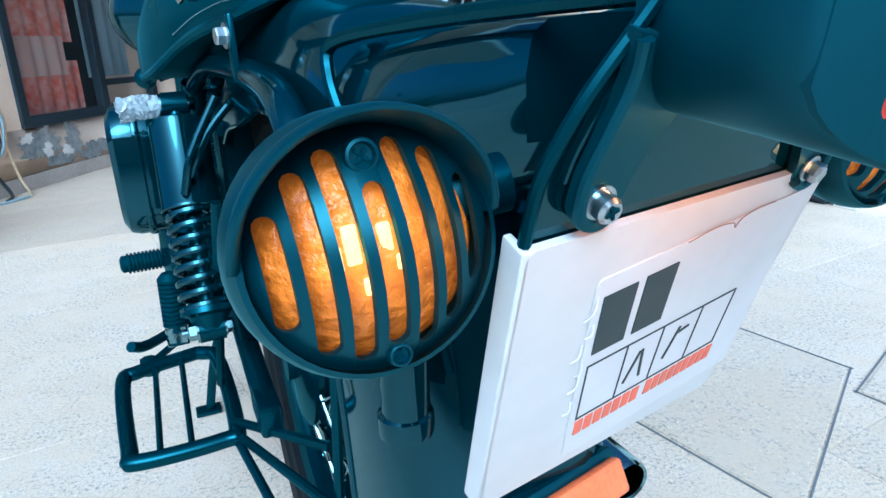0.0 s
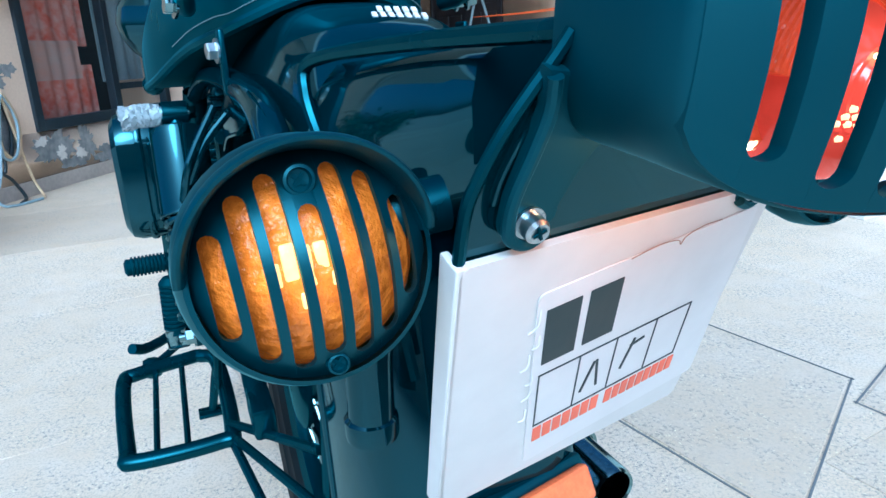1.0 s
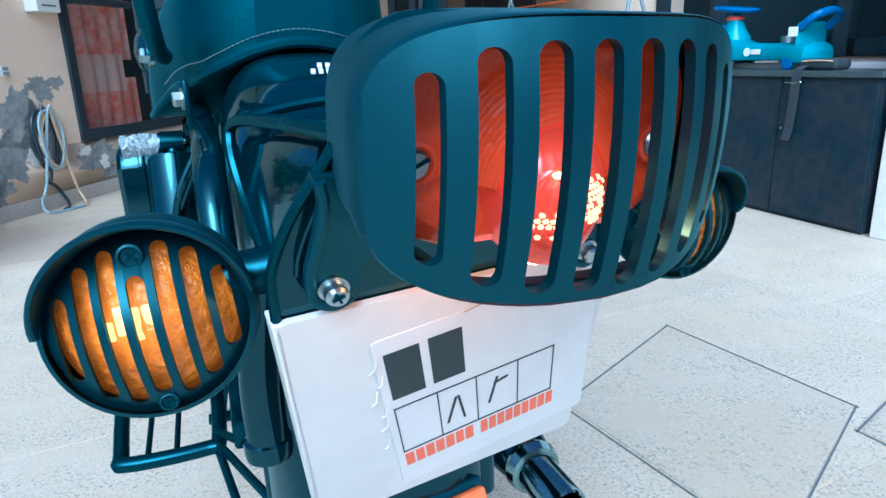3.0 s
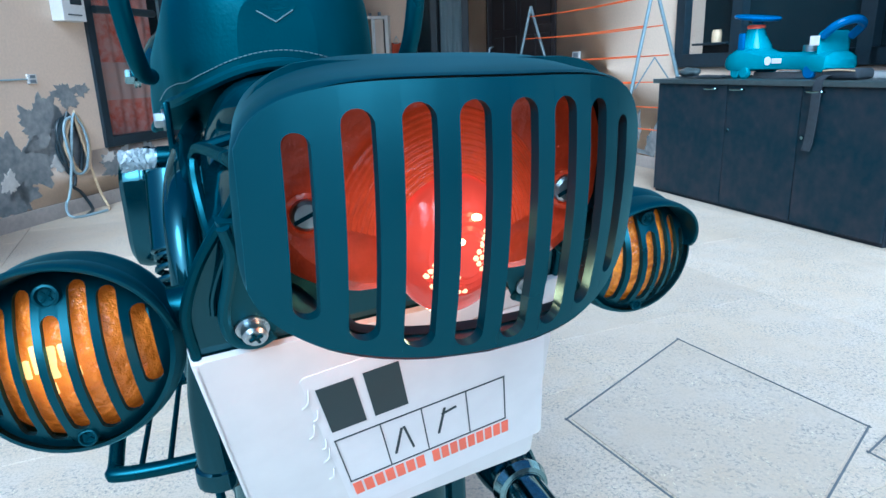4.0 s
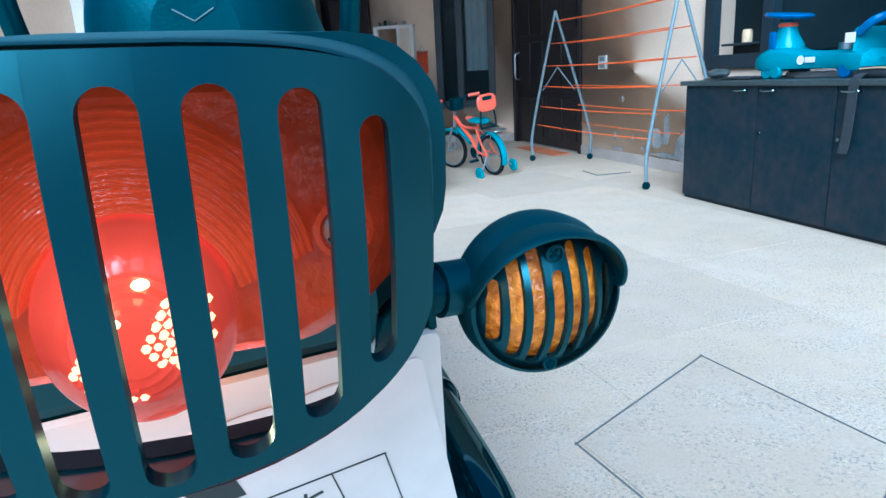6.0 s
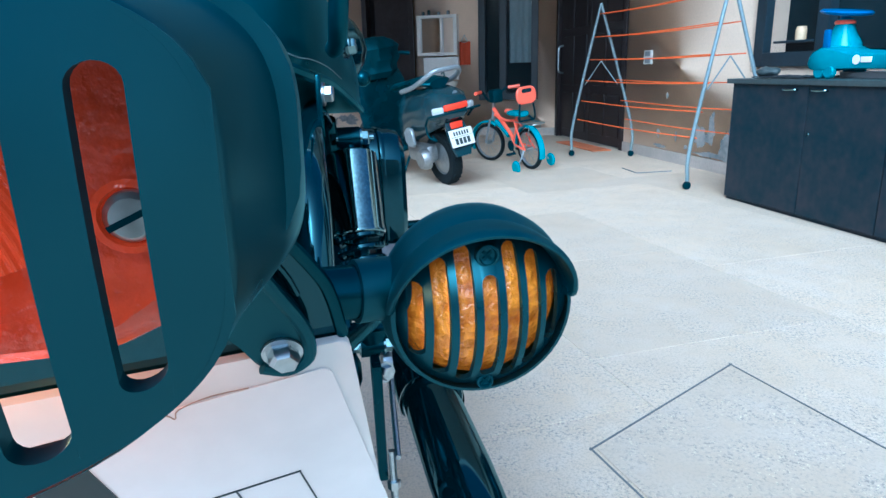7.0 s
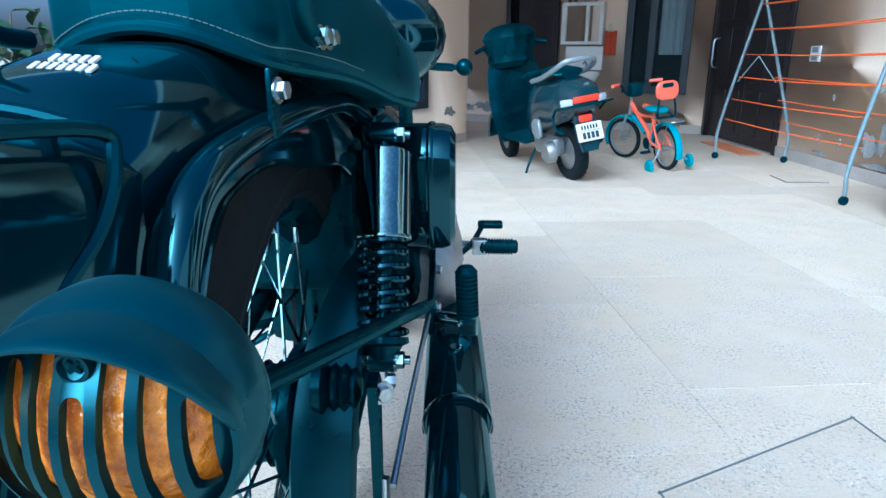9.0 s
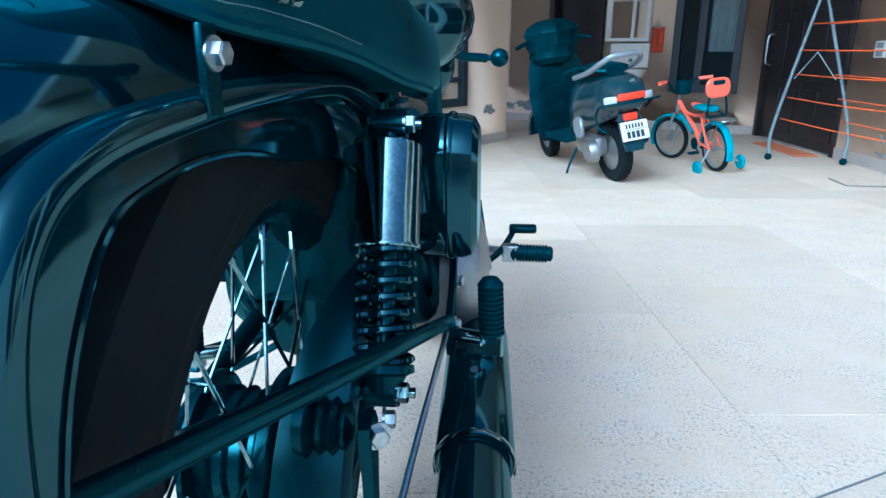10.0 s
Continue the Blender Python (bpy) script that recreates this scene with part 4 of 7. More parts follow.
# -- rear mudguard --
bm = bmesh.new()
crown = smooth_path([(0, 0.10, 0.36), (0, 0.105, 0.52), (0, 0.135, 0.68), (0, 0.185, 0.812), (0, 0.240, 0.876), (0, 0.32, 0.909), (0, 0.46, 0.922), (0, 0.72, 0.900), (0, 0.95, 0.84)], 5)
skirt = smooth_path([(0, 0.232, 0.34), (0, 0.240, 0.52), (0, 0.262, 0.690), (0, 0.310, 0.785), (0, 0.37, 0.812), (0, 0.48, 0.815), (0, 0.63, 0.787), (0, 0.78, 0.765), (0, 0.93, 0.71)], 5)
rings = []
for p, q in zip(crown, skirt):
    ring = []
    for i in range(25):
        a = math.pi * i / 24
        w = math.copysign(abs(math.cos(a)) ** 0.62, math.cos(a)) * 0.088
        k = 1 - math.sin(a) ** 0.75
        ring.append(Vector((w, p.y + (q.y - p.y) * k, p.z + (q.z - p.z) * k)))
    for i in range(24, -1, -1):
        a = math.pi * i / 24
        w = math.copysign(abs(math.cos(a)) ** 0.62, math.cos(a)) * 0.084
        k = 1 - math.sin(a) ** 0.75 * 0.985
        ring.append(Vector((w, p.y + (q.y - p.y) * k + 0.004, p.z + (q.z - p.z) * k - 0.003)))
    rings.append(ring)
loft(bm, rings)
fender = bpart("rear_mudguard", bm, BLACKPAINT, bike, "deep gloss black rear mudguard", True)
for s in (-1, 1):
    bm = bmesh.new()
    tube(bm, [(s * 0.0875, q.y, q.z) for q in skirt[2:-2:3]], 0.0032, 8, 4)
    bpart("mudguard_bead", bm, BLACKPAINT, fender, "", True)
MARK = Matrix.Translation((0.014, 0.304, 0.9058)) @ Matrix.Rotation(radians(-66), 4, "X") @ Matrix.Rotation(radians(7), 4, "Y") @ Matrix.Scale(0.86, 4)
for n, x0, step, z, w in ((5, -0.017, 0.0080, 0.0085, 0.0058), (7, -0.024, 0.0076, -0.0060, 0.0056)):
    for k in range(n):
        bm = bmesh.new()
        box(bm, (x0 + k * step, 0.0, z), (w * 0.8, 0.0022, 0.0105), 0.0003, MARK)
        bpart("mark_block", bm, WHITEINK, fender, "white block of the maker's mark", True)
# pod between mudguard and tail lamp, with a raised rim
bm = bmesh.new()
def pod(y, w, zt, zb):
    return [(x * w, y, zb + (zt - zb) * v) for x, v in ((-1, 0.0), (-1.0, 0.55), (-0.94, 0.86), (-0.8, 0.97), (-0.4, 1.0), (0.4, 1.0), (0.8, 0.97), (0.94, 0.86), (1.0, 0.55), (1, 0.0))]
loft(bm, [pod(0.044, 0.050, 0.880, 0.832), pod(0.062, 0.057, 0.880, 0.815), pod(0.13, 0.067, 0.880, 0.785), pod(0.205, 0.080, 0.875, 0.76), pod(0.27, 0.080, 0.855, 0.74)])
bpart("lamp_pod", bm, BLACKPAINT, fender, "", True, 85)
for s in (-1, 1):
    bm = bmesh.new()
    tube(bm, [(s * 0.040, -0.025, 0.884), (s * 0.060, 0.10, 0.882), (s * 0.0785, 0.205, 0.875), (s * 0.083, 0.214, 0.857), (s * 0.079, 0.198, 0.825), (s * 0.072, 0.168, 0.800), (s * 0.066, 0.135, 0.77), (s * 0.06, 0.11, 0.70)], 0.0042, 8, 5)
    bpart("pod_rim", bm, SATIN, fender, "", True)
bm = bmesh.new()
tube(bm, [(-0.0785, 0.205, 0.875), (-0.04, 0.213, 0.883), (0, 0.216, 0.886), (0.04, 0.213, 0.883), (0.0785, 0.205, 0.875)], 0.0042, 8, 5)
bpart("pod_rim", bm, SATIN, fender, "", True)
bm = bmesh.new()
tube(bm, [(-0.075, 0.10, 0.80), (-0.085, 0.105, 0.735), (-0.086, 0.110, 0.676)], 0.013, 16, 4)
lathe(bm, [(0, 0.0), (0.0146, 0.0), (0.0152, 0.003), (0.0152, 0.012), (0.013, 0.014)], Matrix.Translation((-0.086, 0.110, 0.672)), 16)
bpart("cable_tube", bm, BLACKPAINT, fender, "", True)

# -- subframe rails and seat bolts --
for s in (-1, 1):
    bm = bmesh.new()
    low = [(s * 0.099, 0.215, 0.52), (s * 0.099, 0.215, 0.66)] if s > 0 else [(s * 0.099, 0.217, 0.70)]
    tube(bm, low + [(s * 0.099, 0.222, 0.755), (s * 0.100, 0.243, 0.812), (s * 0.100, 0.285, 0.838), (s * 0.101, 0.37, 0.850), (s * 0.103, 0.52, 0.856), (s * 0.108, 0.72, 0.853), (s * 0.12, 0.83, 0.825)], 0.0125, 14, 6)
    bpart("frame_rail", bm, BLACKPAINT, bike, "gloss black frame tube along the mudguard", True)
    bm = bmesh.new()
    box(bm, (s * 0.112, 0.405, 0.874), (0.005, 0.022, 0.055), 0.002)
    bpart("seat_bracket", bm, SATIN, bike, "", True)
    bm = bmesh.new()
    bolt(bm, (s * 0.115, 0.405, 0.884), (s, -0.15, 0), 0.0078, 0.009)
    bpart("seat_bolt", bm, STEEL, bike, "zinc seat bolt", True)

# -- seat --
def seat_section(y, w, zb, zt, arch, edge):
    out = []
    for i in range(41):
        a = math.pi * i / 40
        x = math.copysign(abs(math.cos(a)) ** edge, math.cos(a)) * w
        out.append((x, y, zb + arch * (1 - (x / w) ** 2) * 0.0 + (zt - zb) * math.sin(a) ** 0.55))
    for i in range(40, -1, -1):
        a = math.pi * i / 40
        x = math.copysign(abs(math.cos(a)) ** edge, math.cos(a)) * w * 0.97
        out.append((x, y, zb - 0.006 + arch * (1 - (x / w) ** 2)))
    return out
bm = bmesh.new()
loft(bm, [seat_section(y, w, zb, zt, arch, 0.55) for y, w, zb, zt, arch in ((0.436, 0.040, 0.926, 1.00, 0.010), (0.440, 0.058, 0.921, 1.03, 0.016), (0.450, 0.078, 0.915, 1.045, 0.020), (0.468, 0.094, 0.909, 1.055, 0.024), (0.495, 0.106, 0.904, 1.062, 0.024), (0.54, 0.118, 0.899, 1.065, 0.02), (0.60, 0.128, 0.894, 1.06, 0.012),
          (0.68, 0.142, 0.882, 1.045, 0.0), (0.79, 0.165, 0.858, 1.02, 0.0), (0.90, 0.180, 0.842, 0.985, 0.0), (1.02, 0.186, 0.840, 0.965, 0.0), (1.10, 0.165, 0.850, 0.955, 0.0))])
seat = bpart("seat", bm, LEATHER, bike, "black stitched leather dual seat", True, 50)
side = [(0.105, 0.495, 0.900), (0.118, 0.54, 0.895), (0.128, 0.60, 0.889), (0.142, 0.68, 0.877), (0.166, 0.79, 0.853), (0.182, 0.92, 0.838)]
rear = [(-0.094, 0.465, 0.905), (-0.076, 0.446, 0.913), (-0.04, 0.432, 0.927), (0, 0.428, 0.933), (0.04, 0.432, 0.927), (0.076, 0.446, 0.913), (0.094, 0.465, 0.905)]
bm = bmesh.new()
tube(bm, [(-x, y, z) for x, y, z in side[::-1]] + rear + side, 0.006, 8, 6)
bpart("piping", bm, LEATHER, seat, "", True)
line = smooth_path([(-x - 0.002, y, z + 0.016) for x, y, z in side[:4][::-1]] + [(x * 1.01, y + 0.002, z + 0.013) for x, y, z in rear] + [(x + 0.002, y, z + 0.016) for x, y, z in side[:4]], 8)
bm = bmesh.new()
for a, b in list(zip(line, line[1:])):
    tube(bm, [a, a.lerp(b, 0.7)], 0.0006, 5, 1)
tube(bm, [(-0.018, 0.4355, 0.985), (0.0, 0.4350, 0.974), (0.018, 0.4355, 0.985)], 0.0009, 5, 1)
stitch = bpart("stitching", bm, STITCH, seat, "pale stitch lines", True)
tagged(stitch, kind="stuff")
for s in (-1, 1):
    for y0 in (0.80, 0.83, 0.86):
        bm = bmesh.new()
        tube(bm, [(s * (0.170 + 0.15 * (y0 - 0.8)), y0 + 0.06, 0.852), (s * (0.166 + 0.15 * (y0 - 0.8)), y0 + 0.03, 0.90), (s * 0.15, y0, 0.95)], 0.0009, 5, 4)
        bpart("seam", bm, STITCH, seat, "", True)
for s in (-1, 1):
    bm = bmesh.new()
    tube(bm, [(s * 0.131, 0.490, 0.925), (s * 0.133, 0.455, 0.928), (s * 0.134, 0.425, 0.942), (s * 0.136, 0.405, 0.97), (s * 0.138, 0.395, 1.01), (s * 0.138, 0.39, 1.10)], 0.009, 12, 6)
    grab = bpart("grab_strap", bm, LEATHER, bike, "black padded grab bar beside the seat", True)
    for y in (0.455, 0.483):
        bm = bmesh.new()
        bolt(bm, (s * 0.140, y, 0.925), (s, -0.2, 0.1), 0.008, 0.010)
        bpart("grab_bolt", bm, CHROME, grab, "", True)

# -- shock absorbers --
def shock(s):
    a, b = Vector((s * 0.152, 0.778, 0.806)), Vector((s * 0.157, 0.652, 0.527))
    d = b - a
    top = bpart("shock_absorber", tube(bmesh.new(), [a + d * 0.02, b], 0.011, 12, 1), SATIN, bike, "rear shock absorber with a chrome can and black spring", True)
    bm = bmesh.new()
    m = Matrix.Translation(a + d * 0.10) @ d.to_track_quat("Z", "Y").to_matrix().to_4x4()
    lathe(bm, [(0, -0.010), (0.020, -0.010), (0.033, -0.006), (0.0368, -0.003), (0.0372, 0.002), (0.0372, 0.110), (0.0380, 0.1115), (0.0380, 0.1150), (0.0368, 0.1165), (0.0335, 0.1165), (0.0335, 0.09)], m, 40)
    bpart("can", bm, CHROME if s > 0 else BLACKPAINT, top, "chrome upper can" if s > 0 else "gloss black upper can", True)
    bm = bmesh.new()
    span, turns = 0.150, 8.5
    pts = []
    for k in range(int(turns * 14) + 1):
        t = k / (turns * 14)
        ang = 2 * math.pi * turns * t
        pts.append(m @ Vector((0.0305 * math.cos(ang), 0.0305 * math.sin(ang), 0.098 + span * t)))
    tube(bm, pts, 0.0050, 7, 1)
    bpart("spring", bm, BLACKPAINT, top, "black coil spring", True)
    bm = bmesh.new()
    lathe(bm, [(0.0, 0.246), (0.034, 0.246), (0.035, 0.254), (0.026, 0.258), (0.018, 0.276), (0, 0.276)], m, 28)
    bpart("spring_seat", bm, SATIN, top, "", True)
    for e, w in ((a, 0.017), (b, 0.016)):
        bm = bmesh.new()
        rod(bm, (e.x - 0.016, e.y, e.z), (e.x + 0.016, e.y, e.z), w, 20)
        bpart("eye", bm, SATIN, top, "", True)
        bm = bmesh.new()
        bolt(bm, (e.x + s * 0.016, e.y, e.z), (s, 0, 0), 0.0115, 0.012)
        rod(bm, (e.x + s * 0.026, e.y, e.z), (e.x + s * 0.036, e.y, e.z), 0.006, 12)
        bpart("mount_nut", bm, CHROME, top, "bright mounting nut", True)
        bm = bmesh.new()
        bolt(bm, (e.x - s * 0.016, e.y, e.z), (-s, 0, 0), 0.0095, 0.010)
        bpart("mount_nut", bm, CHROME, top, "bright mounting nut", True)
shock(1)
shock(-1)

# -- rear wheel --
WY, WZ, WR, RIM = 0.665, 0.440, 0.438, 0.290
WM = Matrix.Translation((0, WY, WZ)) @ Matrix.Rotation(radians(1.5), 4, "Y") @ Matrix.Rotation(radians(90), 4, "Y")
bm = bmesh.new()
side_ = [(RIM + 0.004, 0.036), (RIM + 0.012, 0.045), (RIM + 0.016, 0.0475), (RIM + 0.019, 0.0465), (RIM + 0.045, 0.053), (RIM + 0.047, 0.0545), (RIM + 0.053, 0.0545), (RIM + 0.055, 0.0535), (WR - 0.045, 0.056), (WR - 0.018, 0.050), (WR - 0.004, 0.03), (WR, 0.0)]
lathe(bm, [(r, -x) for r, x in side_] + side_[-2::-1] + [(RIM + 0.004, -0.036)], WM, 72)
wheel = bpart("rear_wheel", bm, TYRE, bike, "rear tyre on a black spoked wheel", True)
bm = bmesh.new()
lathe(bm, [(RIM - 0.012, -0.030), (RIM + 0.006, -0.038), (RIM + 0.006, -0.034), (RIM - 0.006, -0.022), (RIM - 0.016, -0.012), (RIM - 0.016, 0.012), (RIM - 0.006, 0.022), (RIM + 0.006, 0.034), (RIM + 0.006, 0.038), (RIM - 0.012, 0.030), (RIM - 0.022, 0.012), (RIM - 0.022, -0.012), (RIM - 0.012, -0.030)], WM, 72)
bpart("rim", bm, SATIN, wheel, "black wheel rim", True)
bm = bmesh.new()
lathe(bm, [(0, -0.07), (0.02, -0.07), (0.02, -0.06), (0.078, -0.055), (0.088, -0.050), (0.088, -0.044), (0.070, -0.040), (0.066, -0.030), (0.071, -0.026), (0.066, -0.022), (0.066, -0.012), (0.071, -0.008), (0.066, -0.004), (0.066, 0.008), (0.072, 0.012), (0.066, 0.016), (0.066, 0.024), (0.090, 0.030), (0.096, 0.034), (0.096, 0.046), (0.088, 0.052), (0.03, 0.060), (0, 0.060)], WM, 48)
bpart("hub", bm, SATIN, wheel, "black finned hub and brake drum", True)
for k in range(32):
    s = 1 if k % 2 else -1
    a = 2 * math.pi * k / 32
    cross = radians(38) * (1 if (k // 2) % 2 else -1)
    r0 = 0.083 if s < 0 else 0.090
    z0 = -0.042 if s < 0 else 0.036
    p0 = WM @ Vector((r0 * math.cos(a + cross), r0 * math.sin(a + cross), z0))
    p1 = WM @ Vector(((RIM - 0.02) * math.cos(a), (RIM - 0.02) * math.sin(a), s * 0.006))
    bm = bmesh.new()
    tube(bm, [p0, p1], 0.0023, 6, 1)
    rod(bm, p1 + (p0 - p1).normalized() * 0.024, p1, 0.0042, 8)
    bpart("spoke", bm, CHROME, wheel, "", True)

# chain guard, swinging arm, brake arm and rods
bm = bmesh.new()
gd = smooth_path([(0.100, 0.52, 0.25), (0.100, 0.545, 0.36), (0.102, 0.575, 0.47), (0.106, 0.63, 0.56), (0.112, 0.71, 0.62), (0.118, 0.80, 0.64)], 5)
wd = smooth_path([(0.040, 0.05, -0.01), (0.050, 0.055, -0.02), (0.052, 0.055, -0.035), (0.044, 0.05, -0.045), (0.026, 0.03, -0.05), (0.012, 0.01, -0.05)], 5)
loft(bm, [[p + Vector((dx * (q.x / 0.05) + ex, 0, 0)) + Vector((0, q.y, q.z)) * k for dx, ex, k in ((-0.052, 0.0, 0.30), (-0.046, 0.0, 0.06), (-0.008, 0.0, 0.0), (0.012, 0.012, 0.12), (0.014, 0.014, 0.5), (0.010, 0.012, 1.0), (-0.046, 0.0, 1.0))] for p, q in zip(gd, wd)])
bpart("chain_guard", bm, PLASTIC, bike, "matt black chain guard", True)
for s in (-1, 1):
    bm = bmesh.new()
    tube(bm, [(s * 0.108, 0.60, 0.42), (s * 0.108, 0.80, 0.45), (s * 0.110, 1.05, 0.48)], 0.016, 12, 3)
    box(bm, (s * 0.108, 0.615, 0.415), (0.03, 0.085, 0.045), 0.006)
    bpart("swinging_arm", bm, SATIN, bike, "", True)
bm = bmesh.new()
lathe(bm, [(0, 0.06), (0.03, 0.06), (0.034, 0.072), (0.024, 0.078), (0.03, 0.085), (0.024, 0.091), (0.03, 0.098), (0.022, 0.104), (0.026, 0.112), (0.012, 0.118), (0, 0.118)], Matrix.Translation((0.02, 0.60, 0.515)) @ Matrix.Rotation(radians(90), 4, "Y"), 24)
bpart("axle_collar", bm, SATIN, bike, "", True)
bm = bmesh.new()
prism(bm, [(-0.022, 0.016), (0.010, 0.020), (0.020, 0.006), (0.012, -0.05), (0.006, -0.16), (-0.010, -0.16), (-0.014, -0.05), (-0.024, -0.006)], 0.012, Matrix.Translation((0.150, 0.585, 0.519)) @ Matrix(((0, 0, 1, 0), (1, 0, 0, 0), (0, 1, 0, 0), (0, 0, 0, 1))), 0.002)
bpart("brake_arm", bm, SATIN, bike, "cast brake lever arm", True)
bm = bmesh.new()
bolt(bm, (0.166, 0.575, 0.522), (0.5, -0.8, 0.1), 0.0105, 0.010)
bpart("brake_nut", bm, STEEL, bike, "zinc nut of the brake linkage", True)
bm = bmesh.new()
bolt(bm, (0.166, 0.605, 0.522), (1, 0.1, 0), 0.0095, 0.012)
bpart("brake_nut", bm, STEEL, bike, "zinc nut of the brake linkage", True)
bm = bmesh.new()
rod(bm, (0.168, 0.566, 0.41), (0.168, 0.560, 0.33), 0.005, 10)
bolt(bm, (0.168, 0.562, 0.37), (0, -0.1, -1), 0.009, 0.014, False)
bpart("brake_adjuster", bm, STEEL, bike, "threaded zinc brake adjuster", True)
bm = bmesh.new()
tube(bm, [(0.176, 0.57, 0.395), (0.186, 0.72, 0.43), (0.20, 0.90, 0.47), (0.205, 1.02, 0.49)], 0.0045, 8, 3)
bpart("brake_rod", bm, STEEL, bike, "", True)
bm = bmesh.new()
tube(bm, [(0.080, 0.225, 0.690), (0.098, 0.335, 0.6586), (0.137, 0.46, 0.6335), (0.170, 0.58, 0.6067), (0.184, 0.67, 0.5806), (0.200, 0.82, 0.5327), (0.2046, 0.90, 0.505), (0.2055, 0.935, 0.490), (0.204, 0.965, 0.460)], 0.0102, 12, 5)
bpart("side_stay", bm, SATIN, bike, "black tube from mudguard to footrest hanger", True)
# side panel, engine, gearbox
for s in (-1, 1):
    bm = bmesh.new()
    m = Matrix.Translation((s * 0.205, 0.955, 0.70)) @ Matrix.Rotation(radians(90), 4, "Y")
    sec = rounded(0.205, 0.15, 0.055, 8)
    loft(bm, [[m @ Vector((x * k, y * k, s * d)) for x, y in sec] for k, d in ((0.92, -0.05), (1.0, -0.035), (1.0, 0.022), (0.96, 0.035), (0.82, 0.043))])
    box_ = bpart("side_box", bm, BLACKPAINT, bike, "gloss black rounded tool box", True)
    bm = bmesh.new()
    loft(bm, [[m @ Vector((x * k, y * k, s * d)) for x, y in sec] for k, d in ((1.015, -0.002), (1.03, 0.001), (1.03, 0.006), (1.015, 0.009))])
    bpart("side_box_seam", bm, BLACKPAINT, box_, "", True)
bm = bmesh.new()
box(bm, (0.0, 1.22, 0.50), (0.26, 0.36, 0.30), 0.05)
box(bm, (0.0, 1.36, 0.70), (0.13, 0.12, 0.24), 0.02)
engine = bpart("engine", bm, SATIN, bike, "black finned single cylinder engine", True)
for k in range(7):
    bm = bmesh.new()
    box(bm, (0.0, 1.36, 0.66 + k * 0.022), (0.20 - 0.008 * k, 0.17, 0.009), 0.003)
    bpart("cooling_fin", bm, SATIN, engine, "", True)
bm = bmesh.new()
m = Matrix.Translation((0.13, 1.16, 0.50)) @ Matrix.Rotation(radians(90), 4, "Y")
lathe(bm, [(0, 0.13), (0.05, 0.128), (0.095, 0.115), (0.115, 0.09), (0.12, 0.05), (0.12, 0.0)], m, 36)
bpart("engine_cover", bm, DULL, engine, "polished round engine cover", True)
bm = bmesh.new()
m = Matrix.Translation((-0.11, 1.16, 0.50)) @ Matrix.Rotation(radians(-90), 4, "Y")
lathe(bm, [(0, 0.10), (0.06, 0.098), (0.105, 0.085), (0.13, 0.05), (0.13, 0.0)], m, 36)
bpart("engine_cover", bm, SATIN, engine, "", True)
bm = bmesh.new()
tube(bm, [(0.12, 0.84, 0.83), (0.13, 0.90, 0.70), (0.13, 0.98, 0.52), (0.12, 1.05, 0.44)], 0.017, 12, 5)
bpart("frame_tube", bm, SATIN, bike, "", True)
bm = bmesh.new()
tube(bm, [(-0.12, 0.84, 0.83), (-0.13, 0.90, 0.70), (-0.13, 0.98, 0.52), (-0.12, 1.05, 0.44)], 0.017, 12, 5)
tube(bm, [(0.09, 0.85, 0.76), (0.05, 0.92, 0.74), (-0.05, 0.92, 0.74), (-0.09, 0.85, 0.76)], 0.012, 10, 4)
bpart("frame_tube", bm, SATIN, bike, "", True)
bm = bmesh.new()
box(bm, (0.0, 0.93, 0.66), (0.19, 0.14, 0.24), 0.02)
bpart("battery_carrier", bm, SATIN, bike, "", True)

# footrests
def footrest(s, y, z, x0, fold, name):
    bm = bmesh.new()
    if fold:
        path = [Vector((s * x0, y, z + 0.055)), Vector((s * (x0 + 0.004), y - 0.004, z - 0.045))]
    else:
        path = [Vector((s * x0, y, z)), Vector((s * (x0 + 0.088), y - 0.01, z + 0.002))]
    d = path[1] - path[0]
    m = Matrix.Translation(path[0]) @ d.to_track_quat("Z", "Y").to_matrix().to_4x4()
    prof = [(0, -0.002), (0.012, -0.002), (0.017, 0.004)]
    n = 11
    for k in range(n):
        h = 0.008 + (d.length - 0.014) * k / n
        w = (d.length - 0.014) / n
        prof += [(0.0200, h), (0.0200, h + w * 0.5), (0.0165, h + w * 0.6), (0.0165, h + w * 0.95)]
    prof += [(0.017, d.length), (0.010, d.length + 0.004), (0, d.length + 0.004)]
    lathe(bm, prof, m, 18)
    peg = bpart(name, bm, RUBBER, bike, "ribbed black rubber footrest", True)
    bm = bmesh.new()
    e = path[1] if fold else path[0]
    box(bm, (e.x, e.y, e.z - (0.006 if fold else 0)), (0.036, 0.030, 0.038), 0.004)
    rod(bm, (e.x - s * 0.07, e.y + 0.02, e.z + 0.002), (e.x, e.y, e.z), 0.011)
    bpart("hinge", bm, CHROME if fold else STEEL, peg, "bright hinge clevis", True)
footrest(1, 0.965, 0.497, 0.266, True, "pillion_footrest")
footrest(-1, 0.93, 0.468, 0.200, True, "pillion_footrest")
footrest(1, 1.40, 0.462, 0.300, False, "rider_footrest")
footrest(-1, 1.15, 0.488, 0.192, False, "rider_footrest")
bm = bmesh.new()
tube(bm, [(0.20, 1.25, 0.45), (0.27, 1.38, 0.462), (0.30, 1.45, 0.485), (0.305, 1.47, 0.494)], 0.007, 8, 4)
box(bm, (0.328, 1.47, 0.499), (0.062, 0.036, 0.016), 0.005)
bpart("brake_pedal", bm, SATIN, bike, "black brake pedal", True)

